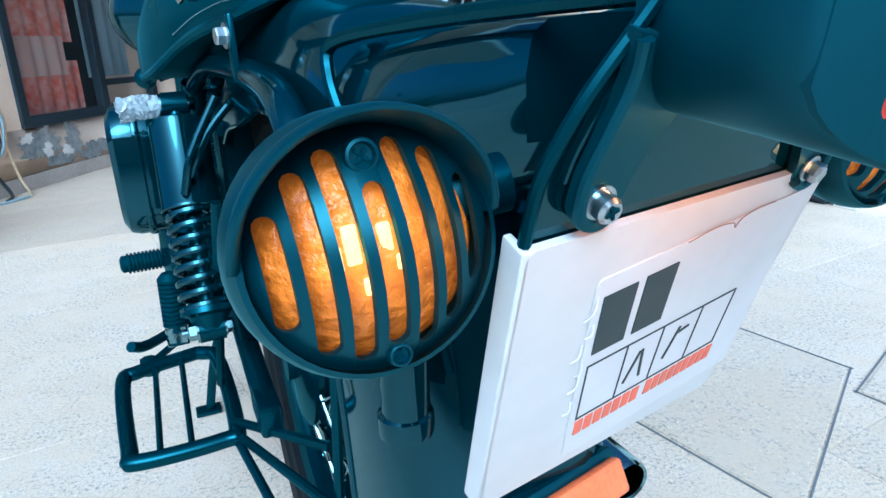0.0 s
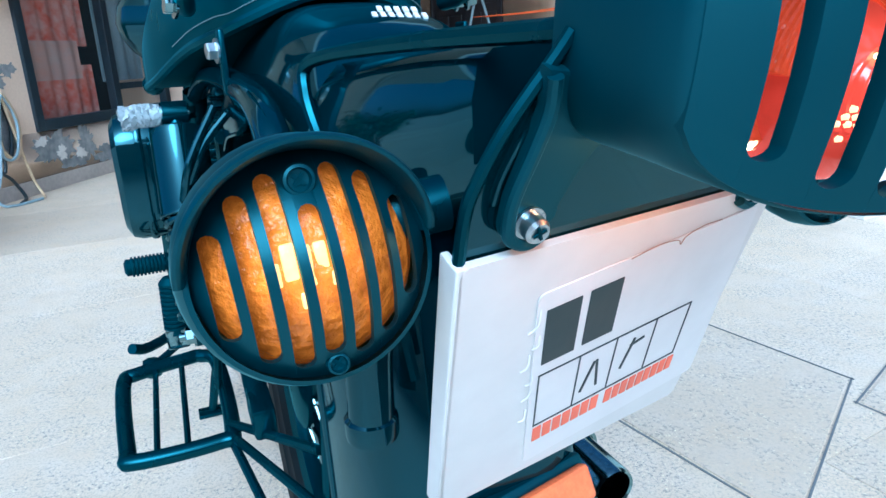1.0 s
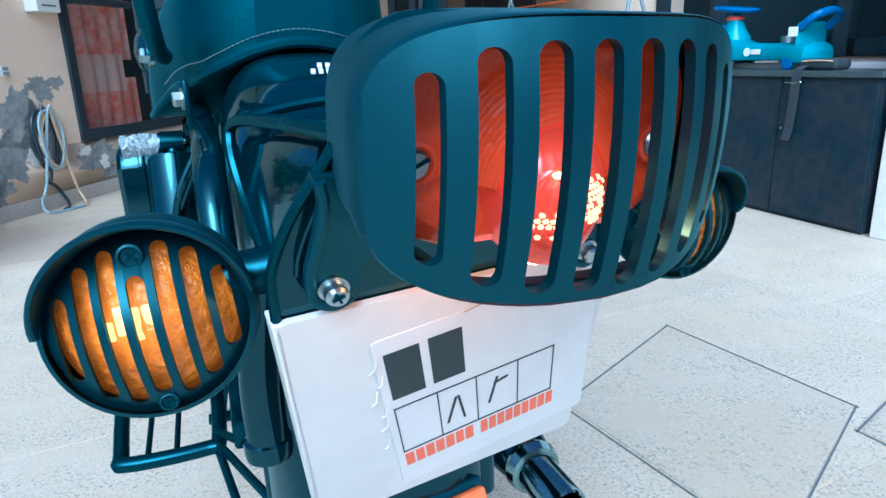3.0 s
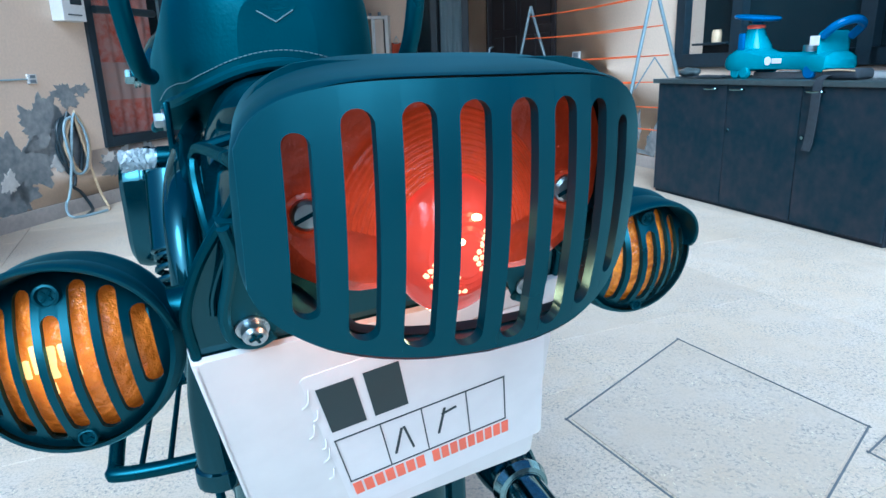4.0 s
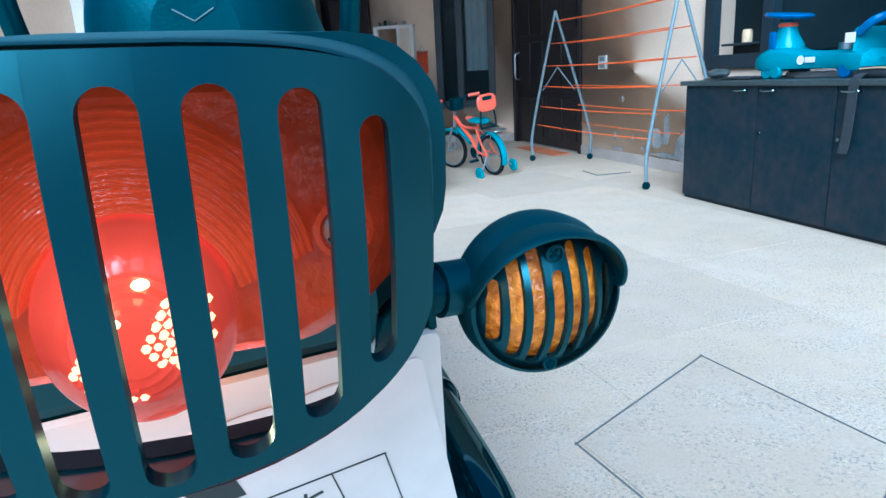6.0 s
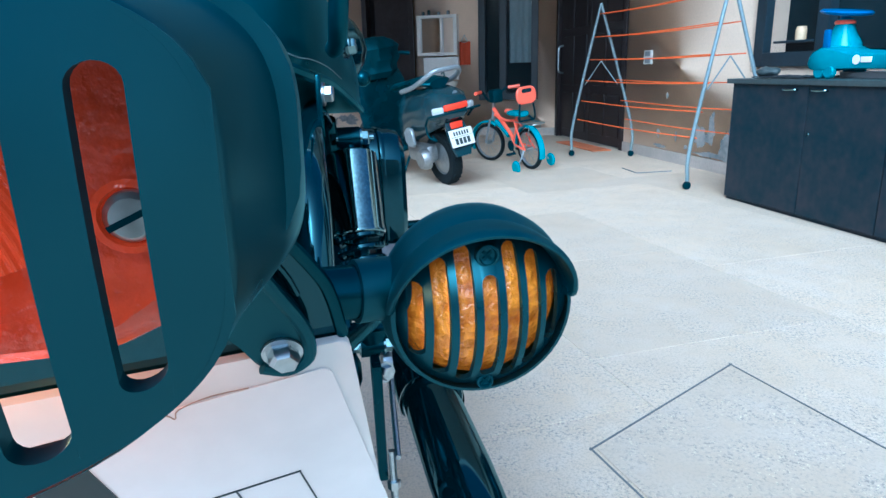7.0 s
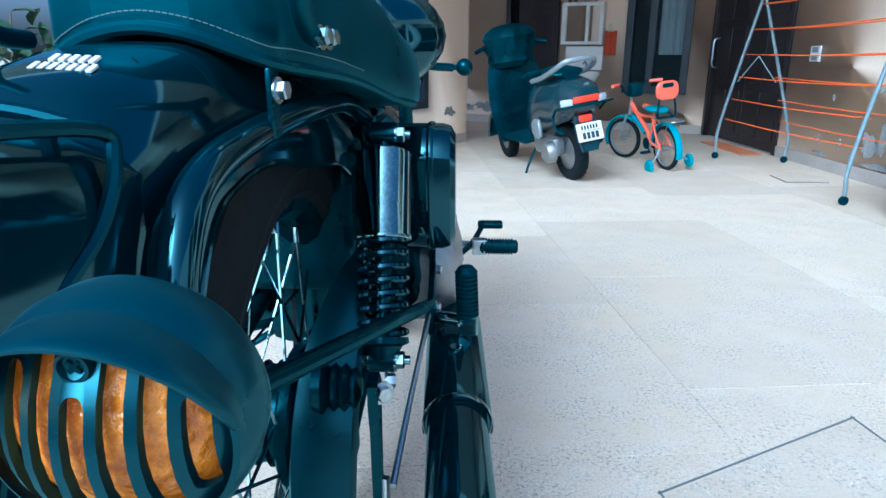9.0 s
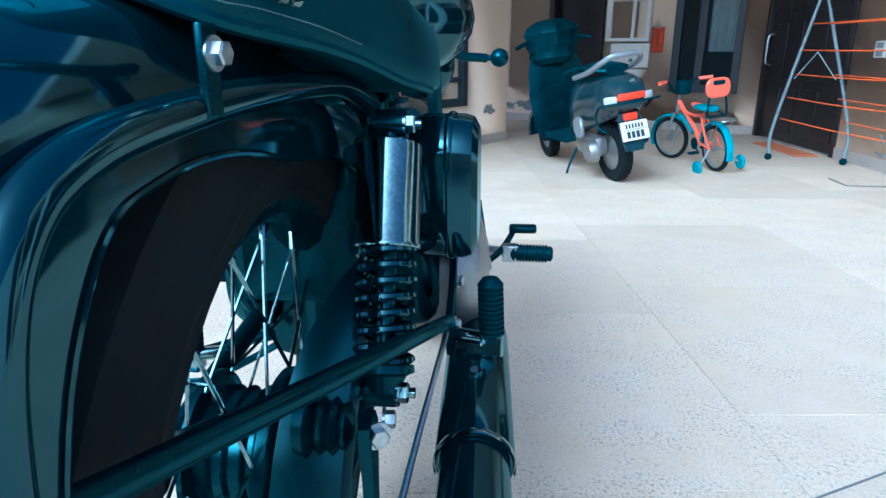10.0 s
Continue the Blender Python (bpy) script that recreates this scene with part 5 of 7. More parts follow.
# footrest hanger, gearbox end and brake light switch on the right
bm = bmesh.new()
prism(bm, [(-0.055, 0.030), (0.00, 0.055), (0.085, 0.150), (0.105, 0.145), (0.040, 0.040), (0.030, -0.030), (0.010, -0.050), (-0.030, -0.045), (-0.055, -0.010)], 0.010, Matrix.Translation((0.200, 0.985, 0.470)) @ Matrix(((0, 0, 1, 0), (1, 0, 0, 0), (0, 1, 0, 0), (0, 0, 0, 1))), 0.003)
hanger = bpart("footrest_hanger", bm, SATIN, bike, "black steel footrest hanger", True)
for y, z in ((0.955, 0.480), (1.015, 0.530), (1.000, 0.440)):
    bm = bmesh.new()
    bolt(bm, (0.212, y, z), (1, -0.15, 0), 0.0085, 0.009)
    bpart("hanger_bolt", bm, STEEL, hanger, "zinc hanger bolt", True)
bm = bmesh.new()
box(bm, (0.10, 1.07, 0.545), (0.16, 0.14, 0.20), 0.035, seg=3)
bpart("gearbox_end", bm, SATIN, engine, "black end of the gearbox", True)
bm = bmesh.new()
tube(bm, [(0.150, 0.99, 0.62), (0.175, 0.96, 0.575), (0.182, 0.97, 0.53), (0.170, 1.02, 0.49)], 0.006, 8, 5)
bpart("breather_hose", bm, RUBBER, engine, "black rubber hose", True)
bm = bmesh.new()
tube(bm, [(0.232, 1.30, 0.60), (0.240, 1.27, 0.56), (0.250, 1.26, 0.50), (0.255, 1.30, 0.46)], 0.008, 10, 5)
bpart("kick_lever", bm, CHROME, engine, "bright lever beside the engine cover", True)

# silencer on the right
bm = bmesh.new()
SA, SB = Vector((0.264, 0.42, 0.352)), Vector((0.242, 1.14, 0.385))
d = SB - SA
m = Matrix.Translation(SA) @ d.to_track_quat("Z", "Y").to_matrix().to_4x4()
L_ = d.length
lathe(bm, [(0.030, 0.0), (0.034, 0.012), (0.043, 0.06), (0.046, 0.14), (0.046, L_ - 0.22), (0.040, L_ - 0.1), (0.024, L_), (0.020, L_ + 0.06), (0, L_ + 0.06)], m, 40)
silencer = bpart("silencer", bm, BLACKPAINT, bike, "gloss black silencer with a chrome tail pipe", True)
bm = bmesh.new()
lathe(bm, [(0.020, 0.02), (0.0285, 0.02), (0.0285, -0.075), (0.0265, -0.080), (0.0235, -0.078), (0.0235, 0.01)], m, 32)
lathe(bm, [(0.024, 0.03), (0.036, 0.028), (0.040, 0.016), (0.036, 0.003), (0.028, 0.0)], m, 32)
bpart("tail_pipe", bm, CHROME, silencer, "chrome tail pipe", True)
bm = bmesh.new()
lathe(bm, [(0.050, L_ - 0.39), (0.053, L_ - 0.38), (0.053, L_ - 0.04), (0.048, L_ + 0.02), (0.044, L_ + 0.02), (0.048, L_ - 0.04), (0.048, L_ - 0.39), (0.050, L_ - 0.39)], m, 24, -20, 200)
bpart("heat_shield", bm, BLACKPAINT, silencer, "gloss black heat shield", True)
bm = bmesh.new()
lathe(bm, [(0.0535, L_ - 0.392), (0.0545, L_ - 0.388), (0.0545, L_ - 0.384), (0.0535, L_ - 0.380)], m, 24, -20, 200)
bpart("shield_trim", bm, CHROME, silencer, "", True)
bm = bmesh.new()
rod(bm, m @ Vector((0.0, 0.052, L_ - 0.24)), m @ Vector((0.0, 0.058, L_ - 0.24)), 0.010, 16)
bpart("shield_screw", bm, CHROME, silencer, "", True)

# tank, handlebar, lamp, front wheel
bm = bmesh.new()
rings = []
for k in range(15):
    t = k / 14
    y = 1.04 + 0.50 * t
    w = 0.225 * math.sin(math.pi * (0.14 + 0.80 * t)) ** 0.5 * (0.86 if t < 0.15 else 1.0)
    h = 0.125 * math.sin(math.pi * (0.16 + 0.78 * t)) ** 0.5
    rings.append([(w * math.cos(2 * math.pi * i / 28), y, 0.935 + h * math.sin(2 * math.pi * i / 28) + 0.03 * t) for i in range(28)])
loft(bm, rings)
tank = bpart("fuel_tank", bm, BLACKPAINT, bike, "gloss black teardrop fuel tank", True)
bm = bmesh.new()
lathe(bm, [(0, 0.03), (0.028, 0.028), (0.032, 0.016), (0.032, 0.0)], Matrix.Translation((0.05, 1.30, 1.065)), 24)
bpart("filler_cap", bm, CHROME, tank, "", True)
bm = bmesh.new()
tube(bm, [(-0.150, 1.645, 0.815), (-0.10, 1.66, 0.835), (-0.06, 1.72, 0.90), (0.02, 1.78, 0.93), (0.10, 1.84, 0.92), (0.15, 1.90, 0.885), (0.225, 1.945, 0.876)], 0.0125, 12, 5)
bar = bpart("handlebar", bm, SATIN, bike, "black handlebar with round bar ends", True)
for e, q in (((-0.180, 1.64, 0.815), (-0.140, 1.648, 0.818)), ((0.262, 1.954, 0.877), (0.205, 1.944, 0.877))):
    bm = bmesh.new()
    v = Vector(e)
    lathe(bm, [(0, -0.026), (0.012, -0.0235), (0.021, -0.016), (0.0262, -0.005), (0.0262, 0.005), (0.021, 0.016), (0.012, 0.0235), (0, 0.026)], Matrix.Translation(v) @ Matrix.Rotation(radians(90), 4, "Y"), 24)
    tube(bm, [v, q], 0.008, 10, 1)
    bpart("bar_end", bm, SATIN, bar, "black ball bar end", True)
bm = bmesh.new()
lathe(bm, [(0, -0.10), (0.06, -0.09), (0.092, -0.05), (0.098, 0.0), (0.092, 0.02)], Matrix.Translation((0.04, 1.93, 0.86)) @ Matrix.Rotation(radians(-90), 4, "X"), 32)
lamp = bpart("headlamp", bm, BLACKPAINT, bike, "black headlamp shell", True)
bm = bmesh.new()
lathe(bm, [(0, 0.035), (0.045, 0.034), (0.052, 0.028), (0.055, 0.0), (0.05, -0.01)], Matrix.Translation((0.035, 1.76, 0.975)) @ Matrix.Rotation(radians(25), 4, "X"), 28)
bpart("speedometer", bm, CHROME, lamp, "chrome rimmed speedometer", True)
for s in (-1, 1):
    bm = bmesh.new()
    tube(bm, [(s * 0.085, 1.80, 0.93), (s * 0.085, 1.95, 0.60), (s * 0.085, 2.05, 0.36)], 0.021, 12, 3)
    bpart("fork_leg", bm, SATIN, bike, "", True)
FM = Matrix.Translation((-0.02, 2.05, 0.36)) @ Matrix.Rotation(radians(14), 4, "Z") @ Matrix.Rotation(radians(90), 4, "Y")
bm = bmesh.new()
lathe(bm, [(0.27, -0.03), (0.31, -0.045), (0.35, -0.04), (0.36, 0.0), (0.35, 0.04), (0.31, 0.045), (0.27, 0.03), (0.27, -0.03)], FM, 56)
fw = bpart("front_wheel", bm, TYRE, bike, "front tyre on a spoked wheel", True)
bm = bmesh.new()
lathe(bm, [(0.262, -0.02), (0.275, -0.03), (0.275, 0.03), (0.262, 0.02), (0.262, -0.02)], FM, 56)
lathe(bm, [(0, -0.06), (0.07, -0.05), (0.07, 0.05), (0, 0.06)], FM, 24)
for k in range(18):
    a = 2 * math.pi * k / 18
    tube(bm, [FM @ Vector((0.068 * math.cos(a + 0.5), 0.068 * math.sin(a + 0.5), 0.03 * (1 if k % 2 else -1))), FM @ Vector((0.264 * math.cos(a), 0.264 * math.sin(a), 0))], 0.0022, 5, 1)
bpart("front_rim", bm, DULL, fw, "", True)
bm = bmesh.new()
lathe(bm, [(0.345, -0.065), (0.375, -0.06), (0.398, -0.035), (0.405, 0.0), (0.398, 0.035), (0.375, 0.06), (0.345, 0.065), (0.343, 0.061), (0.372, 0.056), (0.394, 0.033), (0.400, 0.0), (0.394, -0.033), (0.372, -0.056), (0.343, -0.061), (0.345, -0.065)], FM, 40, 60, 250)
bpart("front_mudguard", bm, SCOOTGREY, bike, "grey-black front mudguard", True)

# footboard loop, stays and stand on the left
bm = bmesh.new()
loop = [(-0.178, 0.90, 0.385), (-0.270, 0.875, 0.385), (-0.292, 0.850, 0.382), (-0.285, 0.69, 0.358), (-0.275, 0.660, 0.356), (-0.165, 0.655, 0.358), (-0.146, 0.675, 0.362), (-0.150, 0.86, 0.384), (-0.178, 0.90, 0.385)]
tube(bm, loop, 0.0115, 12, 6)
board = bpart("footboard", bm, SATIN, bike, "black tubular footboard loop", True)
for x in (-0.245, -0.205):
    bm = bmesh.new()
    tube(bm, [(x, 0.882, 0.385), (x - 0.002, 0.66, 0.357)], 0.0045, 8, 1)
    bpart("footboard_bar", bm, SATIN, board, "", True)
for p, q in (((-0.150, 0.68, 0.37), (-0.062, 0.45, 0.44)), ((-0.150, 0.66, 0.362), (-0.07, 0.43, 0.375)), ((-0.150, 0.66, 0.355), (-0.10, 0.38, 0.30)), ((-0.045, 0.44, 0.62), (-0.066, 0.44, 0.30)), ((-0.13, 0.62, 0.70), (-0.155, 0.74, 0.40))):
    bm = bmesh.new()
    tube(bm, [p, q], 0.0062, 8, 1)
    bpart("guard_stay", bm, SATIN, board, "", True)
bm = bmesh.new()
tube(bm, [(-0.10, 1.02, 0.42), (-0.18, 0.99, 0.41), (-0.25, 0.93, 0.405), (-0.275, 0.90, 0.42)], 0.009, 10, 4)
bpart("stand_tab", bm, SATIN, board, "", True)
bm = bmesh.new()
tube(bm, [(-0.08, 1.30, 0.36), (-0.14, 1.36, 0.16), (-0.17, 1.38, 0.012)], 0.011, 10, 3)
box(bm, (-0.175, 1.38, 0.006), (0.06, 0.045, 0.01), 0.003)
bpart("side_stand", bm, SATIN, bike, "black side stand resting on the paving", True)
bm = bmesh.new()
tube(bm, [(-0.13, 1.20, 0.34), (-0.19, 1.20, 0.30), (-0.26, 1.16, 0.27)], 0.008, 8, 3)
lathe(bm, [(0, -0.018), (0.018, -0.016), (0.022, -0.006), (0.022, 0.006), (0.018, 0.016), (0, 0.018)], Matrix.Translation((-0.27, 1.15, 0.265)) @ Matrix.Rotation(radians(90), 4, "Y"), 16)
bpart("gear_lever", bm, SATIN, bike, "", True)
# stays between the frame rail and the left shock
for a, b, c in (((-0.106, 0.691, 0.818), (-0.145, 0.686, 0.751), (-0.160, 0.690, 0.700)), ((-0.080, 0.695, 0.818), (-0.123, 0.689, 0.773), (-0.150, 0.690, 0.722))):
    bm = bmesh.new()
    tube(bm, [a, b, c], 0.0055, 10, 3)
    bpart("rail_stay", bm, BLACKPAINT, bike, "gloss black stay rod", True)
# film left on the shock mounting
bm = bmesh.new()
tube(bm, [(-0.170, 0.778, 0.804), (-0.19, 0.776, 0.806), (-0.205, 0.774, 0.805), (-0.22, 0.772, 0.804)], 0.015, 22, 6)
for v in bm.verts:
    v.co += Vector((rng.uniform(-1, 1), rng.uniform(-1, 1), rng.uniform(-1, 1))) * 0.0028
bpart("wrapping_film", bm, FILM, bike, "crumpled clear film round the shock mount", True, 10)

# ---- along the long wall: cabinets, what stands on them, the drying rack ----
def cabinet(y0, y1, handle, lock, label):
    top = root("cabinet", label, "cabinet", MA @ Matrix.Translation((CAB, (y0 + y1) / 2, 0)), "row of cabinets")
    w = y1 - y0
    bm = bmesh.new()
    box(bm, (0.30, 0, 0.375), (0.56, w - 0.002, 0.75), 0.003)
    part("body", bm, LAMINATE, top)
    bm = bmesh.new()
    box(bm, (0.009, 0, 0.39), (0.018, w - 0.008, 0.735), 0.003)
    door = part("door", bm, LAMINATE, top, "dark laminate door with reddish wear")
    bm = bmesh.new()
    hy = handle - (y0 + y1) / 2
    tube(bm, [(0.0, hy - 0.05, 0.725), (-0.022, hy - 0.045, 0.727), (-0.026, hy, 0.725), (-0.022, hy + 0.045, 0.727), (0.0, hy + 0.05, 0.725)], 0.006, 8, 4)
    part("handle", bm, CHROME, door, "chrome bow handle")
    if lock is not None:
        bm = bmesh.new()
        lathe(bm, [(0, -0.006), (0.010, -0.006), (0.013, 0.0), (0.013, 0.004), (0, 0.004)], Matrix.Translation((0.0, lock - (y0 + y1) / 2, 0.485)) @ Matrix.Rotation(radians(90), 4, "Y"), 8)
        part("lock", bm, CHROME, door)
    bm = bmesh.new()
    box(bm, (0.32, 0, 0.008), (0.5, w - 0.01, 0.016))
    part("plinth", bm, TOPS, top)


cabinet(3.485, 4.14, 3.62, None, "dark laminate cabinet with a worn reddish door")
cabinet(2.945, 3.485, 3.40, 3.455, "dark laminate cabinet with a lock on its door")
cabinet(2.40, 2.945, 2.86, 2.915, "dark laminate cabinet beside the white stub wall")
bm = bmesh.new()
box(bm, (CAB + 0.285, 3.28, 0.768), (0.61, 1.80, 0.03), 0.004)
ob = part("worktop", bm, TOPS)
ob.matrix_world = MA
tagged(ob, "dark worktop lying across the row of cabinets", "worktop")
bm = bmesh.new()
box(bm, (CAB + 0.42, 3.05, 0.7995), (0.25, 1.1, 0.033), 0.004)
ob = part("window_ledge_board", bm, PVC)
ob.matrix_world = MA
tagged(ob, "white painted board lying on the worktop", "board")


def ride_on_toy():
    top = root("ride_on_car", "turquoise plastic ride-on toy car on the worktop", "toy car", MA @ Matrix.Translation((CAB + 0.26, 3.33, 0.783)) @ Matrix.Rotation(radians(-90), 4, "Z"))
    bm = bmesh.new()
    secs = []
    for x, w, zb, zt in ((-0.40, 0.03, 0.075, 0.10), (-0.385, 0.09, 0.06, 0.135), (-0.32, 0.13, 0.05, 0.17), (-0.24, 0.135, 0.05, 0.20), (-0.10, 0.10, 0.055, 0.155), (0.05, 0.085, 0.055, 0.145), (0.20, 0.10, 0.05, 0.145), (0.30, 0.13, 0.04, 0.15), (0.37, 0.12, 0.035, 0.14), (0.41, 0.06, 0.05, 0.10)):
        secs.append([(x, yy * w, zb + (zt - zb) * vv) for yy, vv in ((-0.9, 0.0), (-1, 0.3), (-0.92, 0.75), (-0.55, 0.97), (0, 1.0), (0.55, 0.97), (0.92, 0.75), (1, 0.3), (0.9, 0.0), (0, -0.06))])
    loft(bm, secs)
    part("body", bm, TOYBLUE, top)
    bm = bmesh.new()
    loft(bm, [[(0.315 + 0.02 * math.sin(a) * k, 0.115 * math.cos(a) * k, z) for a in [2 * math.pi * i / 18 for i in range(18)]] for k, z in ((1.0, 0.13), (1.0, 0.20), (0.98, 0.235), (0.8, 0.25))])
    part("back_rest", bm, TOYBLUE, top)
    bm = bmesh.new()
    tube(bm, [(0.33, -0.10, 0.22), (0.40, -0.09, 0.275), (0.43, 0, 0.30), (0.40, 0.09, 0.275), (0.33, 0.10, 0.22)], 0.022, 10, 5)
    part("push_handle", bm, TOYDEEP, top, "deep blue push handle")
    bm = bmesh.new()
    lathe(bm, [(0.10, 0.0), (0.095, 0.04), (0.06, 0.10), (0.045, 0.15), (0.04, 0.17)], Matrix.Translation((-0.24, 0, 0.15)), 24)
    part("steering_column", bm, TOYBLUE, top)
    bm = bmesh.new()
    lathe(bm, [(0.05, 0.0), (0.055, 0.01), (0.05, 0.022), (0.035, 0.025)], Matrix.Translation((-0.24, 0, 0.29)), 20)
    part("column_ring", bm, CORAL, top, "coral ring under the wheel")
    bm = bmesh.new()
    m = Matrix.Translation((-0.24, 0, 0.345)) @ Matrix.Rotation(radians(8), 4, "Y")
    lathe(bm, [(0.02, -0.035), (0.03, -0.01), (0.09, -0.005), (0.125, 0.0), (0.135, 0.012), (0.125, 0.022), (0.09, 0.018), (0.03, 0.02), (0, 0.022)], m, 28)
    part("steering_wheel", bm, TOYDEEP, top, "deep blue steering wheel")
    bm = bmesh.new()
    box(bm, (-0.24, -0.105, 0.215), (0.045, 0.02, 0.10), 0.008)
    part("lever", bm, TOYDEEP, top)
    for x in (-0.27, -0.20, 0.27):
        for y in (-0.10, 0.10):
            bm = bmesh.new()
            lathe(bm, [(0, -0.016), (0.032, -0.016), (0.038, -0.01), (0.038, 0.01), (0.032, 0.016), (0, 0.016)], Matrix.Translation((x, y, 0.038)) @ Matrix.Rotation(radians(90), 4, "X"), 20)
            part("wheel", bm, TOYBLUE if x < 0 else TOYDEEP, top)
    bm = bmesh.new()
    lathe(bm, [(0, -0.098), (0.026, -0.098), (0.026, -0.1), (0, -0.1)], Matrix.Translation((-0.035, 0.004, 0.10)) @ Matrix.Rotation(radians(-90), 4, "X") @ Matrix.Translation((0, 0, 0.0)), 16)
    box(bm, (0.03, -0.094, 0.10), (0.07, 0.003, 0.03), 0.001)
    part("decal", bm, WHITEINK, top, "white sticker with a dark drawing")
    bm = bmesh.new()
    box(bm, (0.30, -0.122, 0.20), (0.06, 0.004, 0.05), 0.0015)
    part("decal", bm, WHITEINK, top)


ride_on_toy()


def simple(name, bm, material, m, label, category, group=""):
    ob = part(name, bm, material)
    ob.matrix_world = m
    return tagged(ob, label, category, group)


MTOP = MA @ Matrix.Translation((CAB, 0, 0.783))
bm = bmesh.new()
lathe(bm, [(0, 0), (0.042, 0), (0.045, 0.004), (0.045, 0.15), (0.042, 0.152), (0.040, 0.01), (0, 0.01)], Matrix.Translation((0.42, 3.30, 0.033)), 24)
simple("steel_tumbler", bm, STEEL, MTOP, "tall steel tumbler on the worktop", "tumbler")
bm = bmesh.new()
bmesh.ops.create_icosphere(bm, subdivisions=3, radius=1.0, matrix=Matrix.Translation((0.40, 3.17, 0.075)) @ Matrix.Diagonal((0.075, 0.09, 0.055, 1)))
for v in bm.verts:
    v.co += v.normal * 0.02 * noise.noise(v.co * 22)
simple("crumpled_cloth", bm, PAPER, MTOP, "crumpled black and white cloth on the worktop", "cloth")
def flat_cloth(name, y, x, w, l, material, label, cat):
    bm = bmesh.new()
    n = 10
    grid = [[bm.verts.new((x + w * (i / n - 0.5), y + l * (j / n - 0.5), 0.004 + 0.012 * abs(noise.noise(Vector((i * 0.5, j * 0.45, y * 3)))) )) for j in range(n + 1)] for i in range(n + 1)]
    fs = [bm.faces.new((grid[i][j], grid[i + 1][j], grid[i + 1][j + 1], grid[i][j + 1])) for i in range(n) for j in range(n)]
    ext = bmesh.ops.extrude_face_region(bm, geom=fs)
    bmesh.ops.translate(bm, vec=(0, 0, 0.006), verts=[v for v in ext["geom"] if isinstance(v, bmesh.types.BMVert)])
    simple(name, bm, material, MTOP, label, cat)
flat_cloth("folded_mat", 3.85, 0.22, 0.30, 0.42, CLOTH, "thin dark folded cloth on the worktop", "cloth")
bm = bmesh.new()
bmesh.ops.create_icosphere(bm, subdivisions=3, radius=1.0, matrix=Matrix.Translation((0.14, 4.0, 0.040)) @ Matrix.Diagonal((0.06, 0.085, 0.030, 1)))
for v in bm.verts:
    v.co += v.normal * 0.012 * noise.noise(v.co * 30)
simple("glove", bm, TOPS, MTOP, "dark crumpled glove lying on the cloth", "glove")
# belt bag with its strap over the edge
belt = root("waist_bag", "dark waist bag on the worktop with a hanging strap", "bag", MTOP)
bm = bmesh.new()
box(bm, (0.10, 2.78, 0.030), (0.12, 0.22, 0.055), 0.02, seg=3)
part("pouch", bm, CLOTH, belt)
bm = bmesh.new()
tube(bm, [(0.04, 2.69, 0.046), (0.036, 2.78, 0.05), (0.04, 2.87, 0.046)], 0.004, 6, 4)
part("zip", bm, HOSEY, belt)
bm = bmesh.new()
path = smooth_path([(0.10, 2.83, 0.03), (0.01, 2.835, 0.02), (-0.026, 2.835, -0.02), (-0.028, 2.84, -0.16), (-0.028, 2.85, -0.30), (-0.03, 2.862, -0.36)], 4)
loft(bm, [[p + Vector((dx, dy, 0)) for dx, dy in ((0, -0.026), (0.006, -0.026), (0.006, 0.026), (0, 0.026))] for p in path])
part("strap", bm, CLOTH, belt)
# bottles seen in the window
bm = bmesh.new()
lathe(bm, [(0, 0), (0.035, 0), (0.036, 0.07), (0.03, 0.08), (0.03, 0.09), (0, 0.09)], Matrix.Translation((WALL_A + 0.03, 4.34, 1.02)), 18)
simple("jar", bm, HOSEY, MA, "small ochre jar on the window rail", "jar")
bm = bmesh.new()
box(bm, (WALL_A + 0.02, 4.36, 1.012), (0.09, 0.36, 0.016), 0.003)
simple("window_shelf", bm, FRAME, MA, "narrow dark shelf in the window", "shelf")

# switch plates
def switch_plate(m, at, w, h, label):
    top = root("switch_plate", label, "switch", m @ Matrix.Translation(at), "switch plates")
    bm = bmesh.new()
    box(bm, (0, 0, 0), (0.014, w, h), 0.003)
    part("cover", bm, PVC, top)
    for k in (-0.25, 0.25):
        bm = bmesh.new()
        box(bm, (0, 0, k * h), (0.022, w * 0.62, h * 0.34), 0.002)
        part("rocker", bm, SILVER, top)
switch_plate(MA, (WALL_A - 0.007, 6.27, 0.95), 0.15, 0.13, "white switch plate on the cream wall")
switch_plate(MC, (WALL_C + 0.007, 4.06, 0.915), 0.07, 0.06, "small white socket on the wall")
bm = bmesh.new()
tube(bm, [(WALL_C + 0.006, 4.03, 0.915), (WALL_C + 0.006, 3.7, 0.91), (WALL_C + 0.006, 3.2, 0.90)], 0.005, 6, 2)
simple("wall_cable", bm, HOSEW, MC, "thin pale cable clipped to the wall", "cable")
meter = root("meter_box", "cream meter box fixed beside the window", "meter box", MC @ Matrix.Translation((WALL_C + 0.05, 4.42, 1.40)))
bm = bmesh.new()
box(bm, (0, 0, 0), (0.10, 0.20, 0.24), 0.006)
part("case", bm, PVC, meter)
bm = bmesh.new()
box(bm, (0.052, 0.02, 0.02), (0.006, 0.10, 0.07), 0.002)
part("dial_window", bm, FRAME, meter)
bm = bmesh.new()
box(bm, (0.052, 0.0, -0.08), (0.004, 0.12, 0.008), 0.001)
part("label_bar", bm, INK, meter)
bm = bmesh.new()
